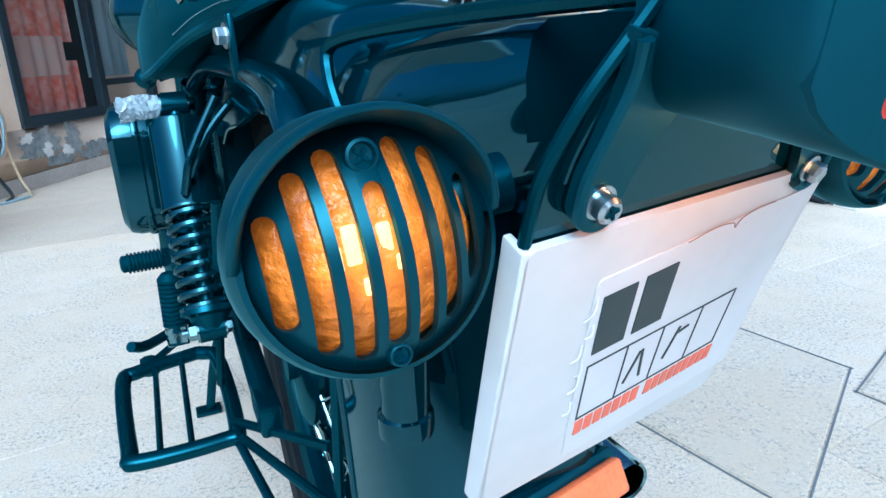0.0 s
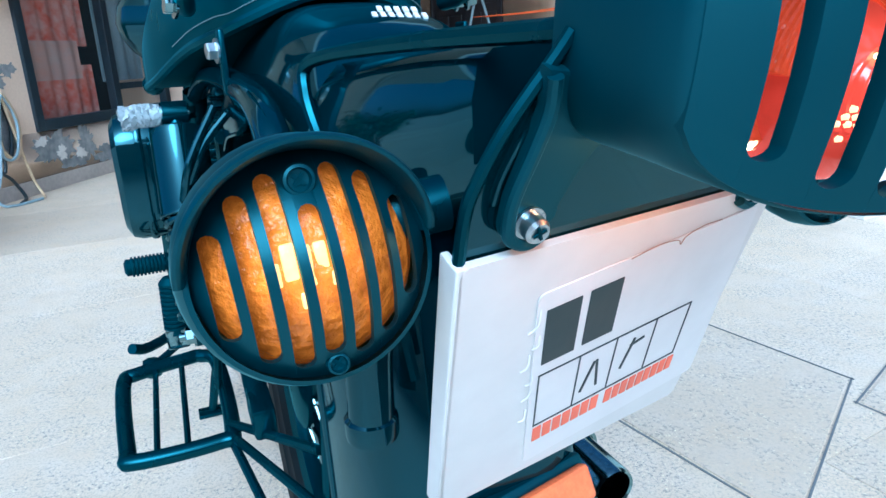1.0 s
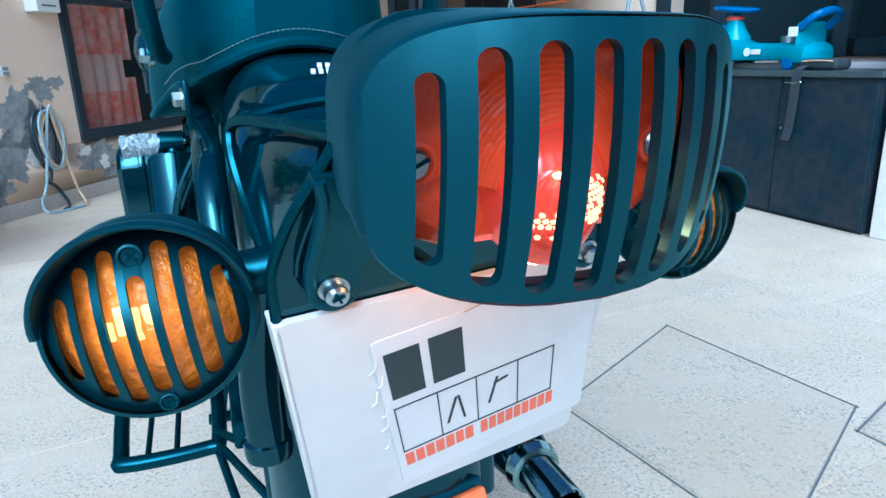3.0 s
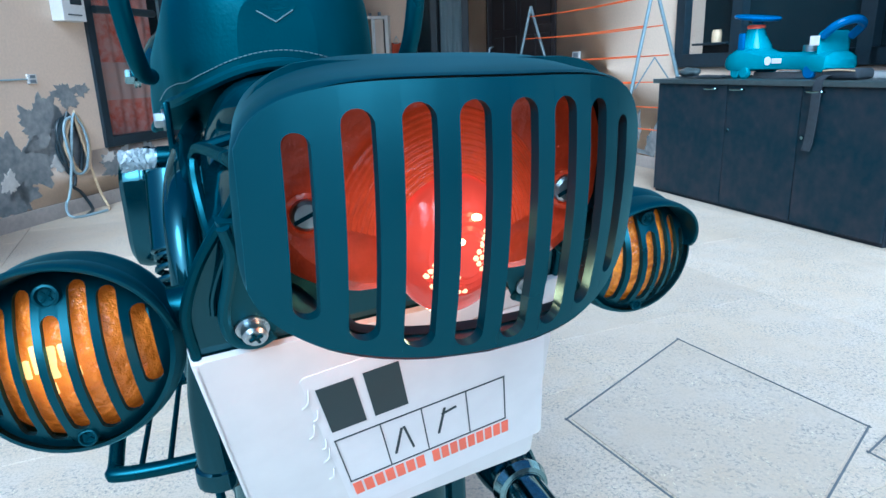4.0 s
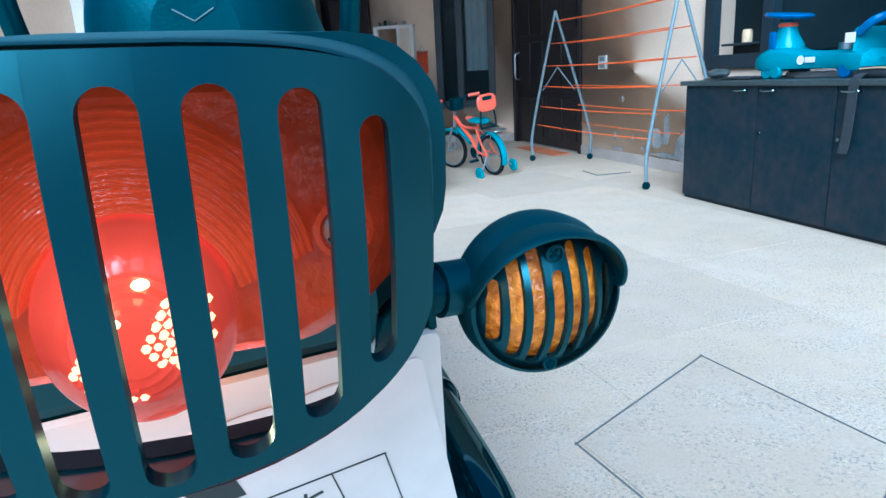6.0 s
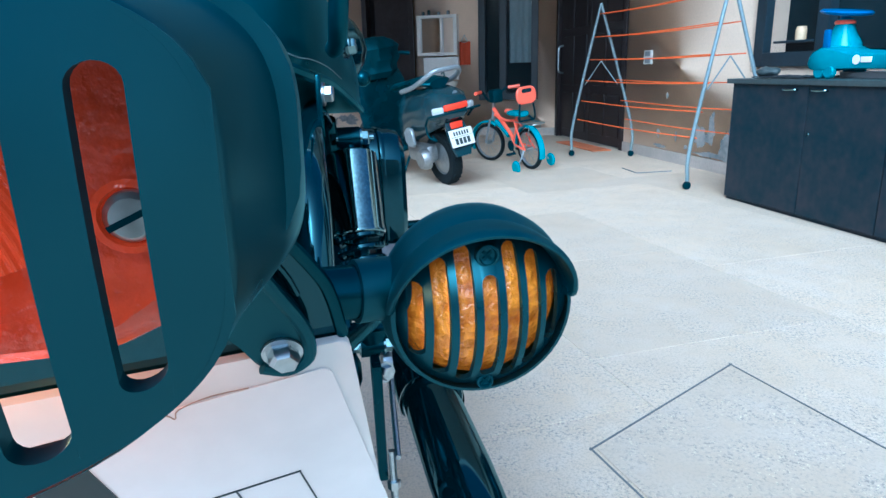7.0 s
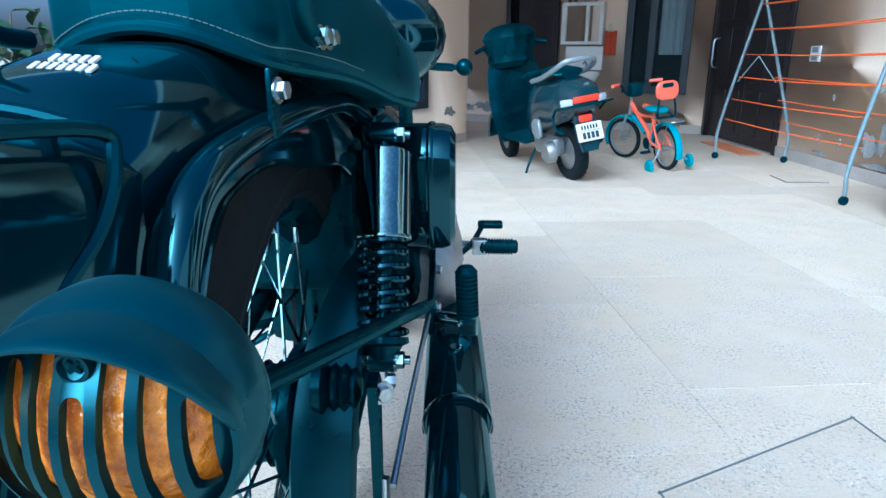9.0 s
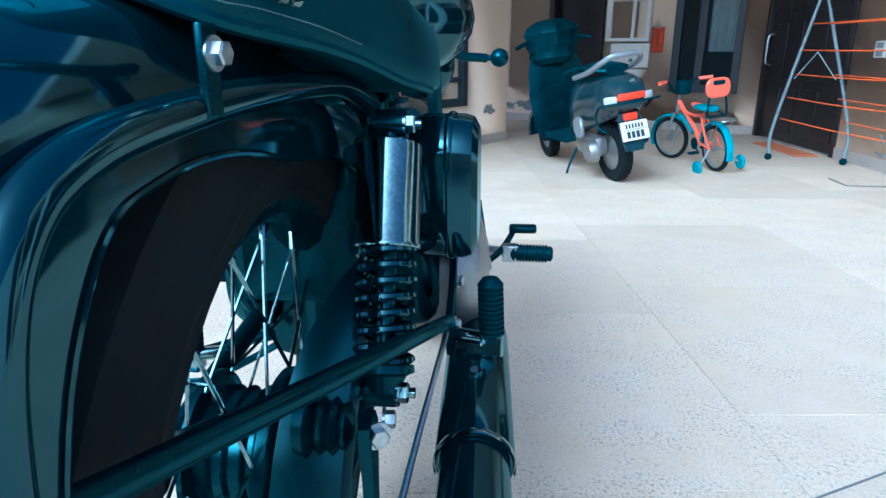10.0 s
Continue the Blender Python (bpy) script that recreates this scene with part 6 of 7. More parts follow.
tube(bm, [(WALL_C + 0.05, 4.66, 1.375), (WALL_C + 0.05, 4.85, 1.38), (WALL_C + 0.05, 5.3, 1.385)], 0.028, 12, 2)
simple("pipe_roll", bm, HOSEK, MC, "dark blue-black pipe lying across the window top", "pipe")

# hoses on the window wall
def hose(name, material, loops, dx, dy, tail, r, label):
    bm = bmesh.new()
    pts = []
    n = loops * 12
    for k in range(n + 1):
        a = 2 * math.pi * k / 12 + 1.57
        w = 0.10 + 0.012 * math.sin(k * 1.3 + dy * 9)
        pts.append((WALL_C + 0.02 + dx + 0.004 * (k % 5), 4.25 + dy + w * math.cos(a), 0.47 + 0.19 * math.sin(a) + 0.01 * math.sin(k * 0.9)))
    pts += [(WALL_C + 0.03 + dx, *q) for q in tail[:-2]] + [(WALL_C + 0.10 + dx, *tail[-2]), (WALL_C + 0.16 + dx, *tail[-1])]
    tube(bm, pts, r, 8, 3)
    simple(name, bm, material, MC, label, "hose", "coiled hoses")
hose("garden_hose", HOSEK, 2, 0.0, 0.0, [(4.24, 0.24), (4.20, 0.2), (4.26, 0.15), (4.31, 0.08), (4.27, 0.02), (4.15, 0.012)], 0.011, "dark hose coiled on a hook on the wall")
hose("garden_hose", HOSEY, 2, 0.02, 0.05, [(4.40, 0.2), (4.44, 0.08), (4.40, 0.02), (4.33, 0.012)], 0.009, "yellowed hose coiled on the wall")
hose("garden_hose", HOSEW, 1, 0.035, 0.02, [(4.15, 0.2), (4.08, 0.08), (4.06, 0.012), (4.3, 0.012)], 0.009, "pale blue hose end hanging to the paving")


# ---- drying rack ----
def drying_rack():
    top = root("drying_rack", "folding clothes rack with orange lines on castors", "drying rack", MA)
    x0 = 3.46
    ends = []
    for y, sx in ((6.38, 1.0), (4.42, 0.0)):
        a, b = Vector((x0 + 0.0, y + (0.16 if sx else 0.08), 0.06)), Vector((x0 + 0.52, y - 0.1, 0.06))
        apex = Vector((x0 + 0.22, y + 0.06, 1.46))
        for foot in (a, b):
            bm = bmesh.new()
            tube(bm, [foot, foot + Vector((0.0, 0.0, 0.22)) + (apex - foot) * 0.05, apex], 0.014, 10, 5)
            part("leg", bm, TUBEBLUE, top)
            bm = bmesh.new()
            lathe(bm, [(0, -0.014), (0.026, -0.014), (0.03, -0.008), (0.03, 0.008), (0.026, 0.014), (0, 0.014)], Matrix.Translation((foot.x, foot.y, 0.030)) @ Matrix.Rotation(radians(90), 4, "X"), 16)
            rod(bm, (foot.x, foot.y, 0.03), (foot.x, foot.y, 0.075), 0.011)
            part("castor", bm, RUBBER, top)
        bm = bmesh.new()
        for foot in (a, b):
            q = foot + (apex - foot) * 0.46
            tube(bm, [q, (a + b) / 2 + (apex - (a + b) / 2) * 0.62], 0.005, 6, 1)
        part("brace", bm, TUBEBLUE, top)
        ends.append((a, b, apex))
    for t in (0.22, 0.35, 0.49, 0.63, 0.78, 0.93):
        for i in (0, 1):
            p = ends[0][i] + (ends[0][2] - ends[0][i]) * t
            q = ends[1][i] + (ends[1][2] - ends[1][i]) * t
            bm = bmesh.new()
            tube(bm, [p, (p + q) / 2 + Vector((0, 0, -0.012)), q], 0.0045, 6, 5)
            part("line", bm, ORANGECORD, top, "orange plastic line")


drying_rack()
bm = bmesh.new()
box(bm, (3.90, 7.25, 0.008), (0.22, 1.0, 0.012), 0.004)
simple("door_mat", bm, MAT, MA, "orange-brown mat lying before the door", "door mat")
bm = bmesh.new()
for p, q in (((1.50, 6.44), (1.575, 6.15)), ((1.575, 6.15), (1.88, 6.24))):
    a, b = Vector((*p, 0.002)), Vector((*q, 0.002))
    tube(bm, [a, b], 0.006, 6, 1)
tagged(part("drain_edge", bm, JOINT), "dark edge strip of a drain cover in the paving", "drain", kind="structure")

# ---- end wall: mirror cabinet, basin, towel ----
mir = root("mirror_cabinet", "white bathroom mirror cabinet on the end wall", "mirror cabinet", MB @ Matrix.Translation((WALL_B - 0.06, 2.30, 1.33)))
bm = bmesh.new()
for y, z, w, h in ((-0.255, 0, 0.05, 0.52), (0.255, 0, 0.05, 0.52), (0, 0.24, 0.46, 0.04), (0, -0.24, 0.46, 0.04), (-0.06, 0, 0.03, 0.44)):
    box(bm, (0, y, z), (0.12, w, h), 0.006)
part("frame", bm, PVC, mir)
bm = bmesh.new()
box(bm, (-0.01, 0, 0), (0.02, 0.46, 0.44))
part("mirror_glass", bm, mat("mirror", (0.8, 0.84, 0.86), 0.03, 1.0, vary=0.02, bump=0), mir)
for dy, h in ((0.2, 0.05), (0.12, 0.07), (-0.02, 0.04), (-0.15, 0.05)):
    bm = bmesh.new()
    lathe(bm, [(0, 0), (0.022, 0), (0.022, h * 0.8), (0.012, h), (0, h)], Matrix.Translation((WALL_B - 0.06, 2.30 + dy, 1.592)), 14)
    simple("bottle", bm, SCOOTGREY if dy > 0 else SILVER, MB, "small bottle on top of the mirror cabinet", "bottle", "bottles on the cabinet")
basin = root("wash_basin", "white wash basin unit under the mirror", "wash basin", MB @ Matrix.Translation((WALL_B - 0.16, 2.27, 0)))
bm = bmesh.new()
box(bm, (0.13, 0, 0.90), (0.06, 0.50, 0.30), 0.01)
part("back_panel", bm, PVC, basin)
bm = bmesh.new()
loft(bm, [[(-0.16 * k + 0.02, 0.26 * k * math.cos(a), z) if False else (0.0 - 0.17 * k * max(-0.6, math.sin(a)), 0.26 * k * math.cos(a), z) for a in [2 * math.pi * i / 24 for i in range(24)]] for k, z in ((0.45, 0.52), (0.75, 0.60), (1.0, 0.70), (1.0, 0.735), (0.9, 0.735))])
part("bowl", bm, PVC, basin)
bm = bmesh.new()
lathe(bm, [(0.09, 0), (0.075, 0.25), (0.085, 0.53)], Matrix.Translation((0.05, 0, 0)), 20)
part("pedestal", bm, PVC, basin)
bm = bmesh.new()
tube(bm, [(0.08, -0.05, 0.735), (0.08, -0.05, 0.82), (0.02, -0.05, 0.86), (-0.04, -0.05, 0.83)], 0.012, 8, 4)
part("tap", bm, CHROME, basin)
drape("towel", MB, WALL_B - 0.03, 1.86, 2.01, 0.94, 1.24, 2, 0.008, TOWEL, "rust-brown hand towel hanging on a ring", "towel")
bm = bmesh.new()
tube(bm, [(WALL_B, 1.94, 1.32), (WALL_B - 0.035, 1.94, 1.32), (WALL_B - 0.035, 1.90, 1.24), (WALL_B - 0.035, 1.98, 1.24), (WALL_B - 0.035, 1.94, 1.32)], 0.005, 6, 4)
simple("towel_ring", bm, STEEL, MB, "steel towel ring on the end wall", "towel ring")


# ---- the scooter ----
def scooter():
    # x to its right, y forward, rear tyre on the ground near the origin
    m = Matrix.Translation((0.02, 5.72, 0)) @ Matrix.Rotation(radians(36), 4, "Z") @ Matrix.Rotation(radians(-9), 4, "Y")
    top = root("scooter", "dusty dark grey scooter parked on its stand", "scooter", m)
    def wheel(y, turn):
        M = Matrix.Translation((0, y, 0.215)) @ Matrix.Rotation(radians(turn), 4, "Z") @ Matrix.Rotation(radians(90), 4, "Y")
        bm = bmesh.new()
        lathe(bm, [(0.13, -0.035), (0.17, -0.05), (0.20, -0.045), (0.215, -0.02), (0.215, 0.02), (0.20, 0.045), (0.17, 0.05), (0.13, 0.035), (0.13, -0.035)], M, 40)
        for k in range(28):
            for s in (-1, 1):
                box(bm, (0, 0, 0), (0.008, 0.026, 0.020), 0.002, M @ Matrix.Rotation(2 * math.pi * (k + 0.25 * s) / 28, 4, "Z") @ Matrix.Translation((0.213, 0, s * 0.024)) @ Matrix.Rotation(radians(30 * s), 4, "X"))
        w = part("tyre", bm, TYRE, top)
        bm = bmesh.new()
        lathe(bm, [(0, -0.05), (0.05, -0.045), (0.12, -0.02), (0.135, -0.036), (0.135, 0.036), (0.12, 0.02), (0.05, 0.045), (0, 0.05)], M, 28)
        part("rim", bm, DULL, w)
    wheel(0.0, 0)
    wheel(1.24, -6)
    bm = bmesh.new()
    secs = []
    for y, w, zb, zt in ((-0.30, 0.05, 0.60, 0.66), (-0.285, 0.12, 0.55, 0.71), (-0.22, 0.155, 0.50, 0.755), (-0.08, 0.175, 0.46, 0.775), (0.10, 0.175, 0.40, 0.765), (0.28, 0.165, 0.34, 0.74), (0.42, 0.14, 0.28, 0.70), (0.50, 0.11, 0.24, 0.62)):
        secs.append([(w * a, y, zb + (zt - zb) * b) for a, b in ((-0.55, 0), (-0.95, 0.25), (-1.0, 0.55), (-0.86, 0.85), (-0.5, 1.0), (0.5, 1.0), (0.86, 0.85), (1.0, 0.55), (0.95, 0.25), (0.55, 0))])
    loft(bm, secs)
    part("body", bm, SCOOTGREY, top, "glossy dark grey tail body")
    bm = bmesh.new()
    loft(bm, [[(0.15 * k * math.cos(a), y, z + 0.035 * math.sin(a)) for a in [2 * math.pi * i / 20 for i in range(20)]] for k, y, z in ((0.5, -0.10, 0.80), (0.85, -0.05, 0.81), (0.95, 0.15, 0.82), (1.0, 0.35, 0.79), (0.7, 0.55, 0.77))])
    part("seat", bm, LEATHER, top)
    bm = bmesh.new()
    tube(bm, [(-0.165, 0.22, 0.76), (-0.17, 0.0, 0.80), (-0.15, -0.17, 0.86), (-0.10, -0.235, 0.90), (0, -0.25, 0.905), (0.10, -0.235, 0.90), (0.15, -0.17, 0.86), (0.17, 0.0, 0.80), (0.165, 0.22, 0.76)], 0.019, 10, 5)
    part("grab_rail", bm, SILVER, top, "silver grab rail")
    bm = bmesh.new()
    box(bm, (0, -0.298, 0.635), (0.20, 0.03, 0.045), 0.01)
    part("tail_lamp", bm, REDGLOW, top, "wide red tail lamp")
    for s in (-1, 1):
        bm = bmesh.new()
        box(bm, (0, 0, 0), (0.09, 0.04, 0.055), 0.014, Matrix.Translation((s * 0.138, -0.268, 0.62)) @ Matrix.Rotation(radians(s * 28), 4, "Z"))
        part("rear_indicator", bm, CLEAR, top, "clear rear indicator")
    bm = bmesh.new()
    tube(bm, [(-0.19, -0.14, 0.52), (-0.20, -0.22, 0.58), (-0.19, -0.32, 0.60), (0, -0.345, 0.60), (0.19, -0.32, 0.60), (0.20, -0.22, 0.58), (0.19, -0.14, 0.52)], 0.009, 8, 5)
    tube(bm, [(-0.19, -0.14, 0.52), (-0.19, -0.16, 0.44), (-0.15, -0.2, 0.40), (-0.12, -0.1, 0.42)], 0.008, 8, 4)
    part("guard_bar", bm, RUBBER, top, "black rear guard bar")
    bm = bmesh.new()
    secs = []
    for y, z, w in ((-0.24, 0.52, 0.08), (-0.27, 0.44, 0.095), (-0.30, 0.34, 0.09), (-0.31, 0.265, 0.065)):
        secs.append([(-w, y, z), (-w * 0.9, y - 0.015, z), (w * 0.9, y - 0.015, z), (w, y, z), (w * 0.9, y + 0.02, z), (-w * 0.9, y + 0.02, z)])
    loft(bm, secs)
    part("mud_flap", bm, SCOOTGREY, top)
    # Passive reflector, sharing the glow added to the tail lamp.
    bm = bmesh.new()
    box(bm, (0, -0.268, 0.495), (0.10, 0.03, 0.05), 0.01)
    part("reflector", bm, REDGLOW, top)
    PM = Matrix.Translation((0, -0.322, 0.405)) @ Matrix.Rotation(radians(-16), 4, "X")
    bm = bmesh.new()
    box(bm, (0, 0, 0), (0.20, 0.008, 0.13), 0.006, PM)
    pl = part("number_plate", bm, WHITEPLATE, top, "white number plate with dark bars")
    bm = bmesh.new()
    for k in range(6):
        box(bm, (-0.058 + k * 0.023, -0.0045, 0.033), (0.013, 0.002, 0.030), 0, PM)
    for k in range(4):
        box(bm, (-0.051 + k * 0.034, -0.0045, -0.026), (0.024, 0.002, 0.046), 0, PM)
    box(bm, (0, -0.0045, 0.008), (0.18, 0.002, 0.003), 0, PM)
    part("number_bars", bm, INK, pl)
    bm = bmesh.new()
    box(bm, (-0.10, 0.16, 0.27), (0.11, 0.36, 0.15), 0.04)
    lathe(bm, [(0, 0.07), (0.07, 0.065), (0.085, 0.03), (0.085, 0)], Matrix.Translation((-0.14, 0.02, 0.24)) @ Matrix.Rotation(radians(-90), 4, "Y"), 24)
    part("engine", bm, DULL, top, "dirty alloy engine case")
    bm = bmesh.new()
    loft(bm, [[(x - s * 0.0, 0.16 + a * 0.07, 0.41 + b * 0.075) for a, b in ((-1, -0.6), (-0.6, -1), (0.4, -1), (1, -0.4), (1, 0.5), (0.2, 1), (-0.7, 0.9))] for x, s in ((-0.175, 0), (-0.20, 0))])
    part("kick_cover", bm, SILVER, top, "pale plastic side cover")
    bm = bmesh.new()
    tube(bm, [(0.13, 0.40, 0.26), (0.15, 0.10, 0.28), (0.15, -0.16, 0.32)], 0.05, 14, 4, ends=(0.03, 0.052))
    part("silencer", bm, RUBBER, top)
    bm = bmesh.new()
    box(bm, (0, 0.70, 0.27), (0.36, 0.46, 0.05), 0.018)
    part("floor_board", bm, RUBBER, top)
    bm = bmesh.new()
    secs = []
    for z, w, y in ((0.22, 0.20, 0.90), (0.36, 0.26, 0.92), (0.60, 0.27, 0.96), (0.80, 0.24, 1.0), (0.94, 0.19, 1.02), (1.0, 0.13, 1.03)):
        secs.append([(-w, y - 0.04, z), (-w * 0.7, y + 0.02, z), (0, y + 0.06, z), (w * 0.7, y + 0.02, z), (w, y - 0.04, z), (w * 0.6, y - 0.05, z), (0, y - 0.045, z), (-w * 0.6, y - 0.05, z)])
    loft(bm, secs)
    part("leg_shield", bm, SATIN, top, "dark leg shield")
    # head wrapped in a slack black cover
    bm = bmesh.new()
    fold = lambda a, z: 1 + 0.10 * math.sin(5 * a + 9 * z) + 0.07 * math.sin(9 * a - 14 * z)
    loft(bm, [[(0.20 * k * fold(a, z) * math.cos(a), 1.00 + 0.16 * k * fold(a, z) * math.sin(a), z) for a in [2 * math.pi * i / 30 for i in range(30)]] for k, z in ((0.75, 0.84), (1.0, 0.89), (0.95, 0.94), (1.08, 0.99), (1.02, 1.04), (1.12, 1.09), (0.95, 1.14), (0.6, 1.18), (0.2, 1.19))])
    part("handlebar_cowl", bm, RUBBER, top, "dark covered handlebar head")
    bm = bmesh.new()
    tube(bm, [(-0.33, 0.94, 1.0), (-0.2, 0.99, 1.03), (0, 1.02, 1.04), (0.2, 0.99, 1.03), (0.33, 0.94, 1.0)], 0.017, 10, 4)
    part("handlebar", bm, RUBBER, top)
    bm = bmesh.new()
    lathe(bm, [(0.22, -0.06), (0.25, -0.055), (0.262, 0), (0.25, 0.055), (0.22, 0.06), (0.215, 0.055), (0.24, 0.05), (0.252, 0), (0.24, -0.05), (0.215, -0.055), (0.22, -0.06)], Matrix.Translation((0, 1.24, 0.225)) @ Matrix.Rotation(radians(14), 4, "Z") @ Matrix.Rotation(radians(90), 4, "Y"), 24, 80, 260)
    part("front_mudguard", bm, SCOOTGREY, top)
    bm = bmesh.new()
    tube(bm, [(-0.08, 0.42, 0.24), (-0.20, 0.36, 0.10), (-0.25, 0.34, 0.010)], 0.010, 8, 3)
    part("side_stand", bm, RUBBER, top)
    bm = bmesh.new()
    lathe(bm, [(0, 0.0), (0.022, 0.0), (0.022, 0.003), (0, 0.004)], Matrix.Translation((0.03, -0.262, 0.725)) @ Matrix.Rotation(radians(115), 4, "X"), 16)
    part("badge", bm, SILVER, top)


scooter()


# ---- the child's bicycle ----
def child_bicycle():
    m = Matrix.Translation((0.70, 6.45, 0)) @ Matrix.Rotation(radians(32), 4, "Z") @ Matrix.Rotation(radians(-7), 4, "Y")
    top = root("child_bicycle", "coral and turquoise child's bicycle with stabilisers", "bicycle", m)
    def wheel(y, name, turn=0):
        M = Matrix.Translation((0, y, 0.185)) @ Matrix.Rotation(radians(turn), 4, "Z") @ Matrix.Rotation(radians(90), 4, "Y")
        bm = bmesh.new()
        lathe(bm, [(0.155, -0.014), (0.165, -0.020), (0.180, -0.016), (0.185, 0), (0.180, 0.016), (0.165, 0.020), (0.155, 0.014), (0.155, -0.014)], M, 40)
        w = part(name, bm, TYRE, top)
        bm = bmesh.new()
        lathe(bm, [(0.148, -0.011), (0.157, -0.013), (0.157, 0.013), (0.148, 0.011), (0.148, -0.011)], M, 40)
        part("rim", bm, SILVER, w)
        bm = bmesh.new()
        lathe(bm, [(0, -0.035), (0.014, -0.035), (0.018, -0.02), (0.018, 0.02), (0.014, 0.035), (0, 0.035)], M, 12)
        for k in range(20):
            a = 2 * math.pi * k / 20
            tube(bm, [M @ Vector((0.017 * math.cos(a + 0.9), 0.017 * math.sin(a + 0.9), 0.02 * (1 if k % 2 else -1))), M @ Vector((0.15 * math.cos(a), 0.15 * math.sin(a), 0))], 0.0014, 4, 1)
        part("spokes", bm, STEEL, w)
        bm = bmesh.new()
        lathe(bm, [(0.20, -0.028), (0.212, -0.02), (0.216, 0), (0.212, 0.02), (0.20, 0.028), (0.198, 0.024), (0.208, 0.0), (0.198, -0.024), (0.20, -0.028)], M, 28, (70, 300)[0] if y > 0.3 else 95, 215 if y > 0.3 else 290)
        part("mudguard", bm, TOYBLUE, top, "turquoise plastic mudguard")
    wheel(0.0, "rear_wheel")
    wheel(0.72, "front_wheel", 22)
    bm = bmesh.new()
    tube(bm, [(0, 0.56, 0.52), (0, 0.45, 0.42), (0, 0.30, 0.30), (0, 0.24, 0.22)], 0.019, 10, 4)
    tube(bm, [(0, 0.24, 0.22), (0, 0.19, 0.35), (0, 0.15, 0.47)], 0.016, 10, 3)
    for s in (-1, 1):
        tube(bm, [(s * 0.02, 0.18, 0.42), (s * 0.045, 0.08, 0.28), (s * 0.05, 0.0, 0.185)], 0.009, 8, 3)
        tube(bm, [(s * 0.02, 0.25, 0.22), (s * 0.045, 0.1, 0.2), (s * 0.05, 0.0, 0.185)], 0.009, 8, 3)
    tube(bm, [(0, 0.55, 0.46), (0, 0.36, 0.42), (0, 0.18, 0.43)], 0.014, 8, 3)
    part("frame", bm, CORAL, top, "coral painted frame")
    bm = bmesh.new()
    tube(bm, [(0, 0.53, 0.40), (0, 0.42, 0.34), (0, 0.33, 0.28)], 0.024, 10, 3)
    part("frame_sleeve", bm, TOYBLUE, top, "turquoise sleeve on the frame")
    bm = bmesh.new()
    tube(bm, [(0, 0.55, 0.58), (0, 0.57, 0.50), (0, 0.60, 0.42)], 0.016, 10, 2)
    for s in (-1, 1):
        tube(bm, [(s * 0.03, 0.60, 0.42), (s * 0.04, 0.66, 0.30), (s * 0.04, 0.72, 0.185)], 0.011, 8, 3)
    part("fork", bm, SILVER, top)
    bm = bmesh.new()
    tube(bm, [(-0.22, 0.46, 0.70), (-0.12, 0.53, 0.69), (-0.05, 0.55, 0.60), (0.05, 0.55, 0.60), (0.12, 0.53, 0.69), (0.22, 0.46, 0.70)], 0.010, 8, 5)
    hb = part("handlebar", bm, RUBBER, top)
    for s in (-1, 1):
        bm = bmesh.new()
        tube(bm, [(s * 0.15, 0.51, 0.697), (s * 0.24, 0.445, 0.70)], 0.016, 10, 2)
        part("grip", bm, CORAL, hb, "coral rubber grip")
    bm = bmesh.new()
    box(bm, (0, 0.50, 0.64), (0.11, 0.10, 0.12), 0.02)
    part("brake_clamp", bm, RUBBER, hb)
    bm = bmesh.new()
    loft(bm, [[(w * math.cos(a), y, 0.495 + 0.025 * math.sin(a)) for a in [2 * math.pi * i / 16 for i in range(16)]] for w, y in ((0.02, 0.30), (0.045, 0.26), (0.07, 0.17), (0.08, 0.08), (0.05, 0.04))])
    part("saddle", bm, TOYBLUE, top, "turquoise saddle with a coral nose")
    bm = bmesh.new()
    loft(bm, [[(0.025 * math.cos(a), y, 0.508 + 0.022 * math.sin(a)) for a in [2 * math.pi * i / 12 for i in range(12)]] for y in (0.33, 0.29, 0.25)])
    part("saddle_nose", bm, CORAL, top)
    bm = bmesh.new()
    for s in (-1, 1):
        tube(bm, [(s * 0.055, 0.05, 0.47), (s * 0.075, 0.0, 0.44), (s * 0.08, -0.015, 0.50), (s * 0.06, -0.02, 0.64)], 0.008, 8, 4)
    tube(bm, [(-0.075, 0.0, 0.44), (0.075, 0.0, 0.44)], 0.008, 8, 1)
    part("backrest_hoop", bm, RUBBER, top)
    bm = bmesh.new()
    out = rounded(0.20, 0.15, 0.06, 6)
    loft(bm, [[(x * k, -0.025 + d, 0.66 + z * k) for x, z in out] for k, d in ((0.9, -0.014), (1, -0.006), (1, 0.008), (0.9, 0.016))])
    part("backrest", bm, CORAL, top, "coral plastic backrest")
    bm = bmesh.new()
    loft(bm, [[(x, -0.025 + d, 0.70 + z) for x, z in rounded(0.10, 0.035, 0.016, 5)] for d in (-0.0165, 0.0185)])
    part("backrest_slot", bm, RUBBER, top)
    bm = bmesh.new()
    tube(bm, [(-0.06, 0.10, 0.43), (-0.065, -0.12, 0.42), (-0.05, -0.19, 0.42), (0.05, -0.19, 0.42), (0.065, -0.12, 0.42), (0.06, 0.10, 0.43)], 0.006, 8, 4)
    for y in (-0.14, -0.08, -0.02):
        tube(bm, [(-0.06, y, 0.42), (0.06, y, 0.42)], 0.004, 6, 1)
    for s in (-1, 1):
        tube(bm, [(s * 0.06, -0.13, 0.42), (s * 0.055, -0.03, 0.2)], 0.004, 6, 1)
    part("carrier", bm, STEEL, top)
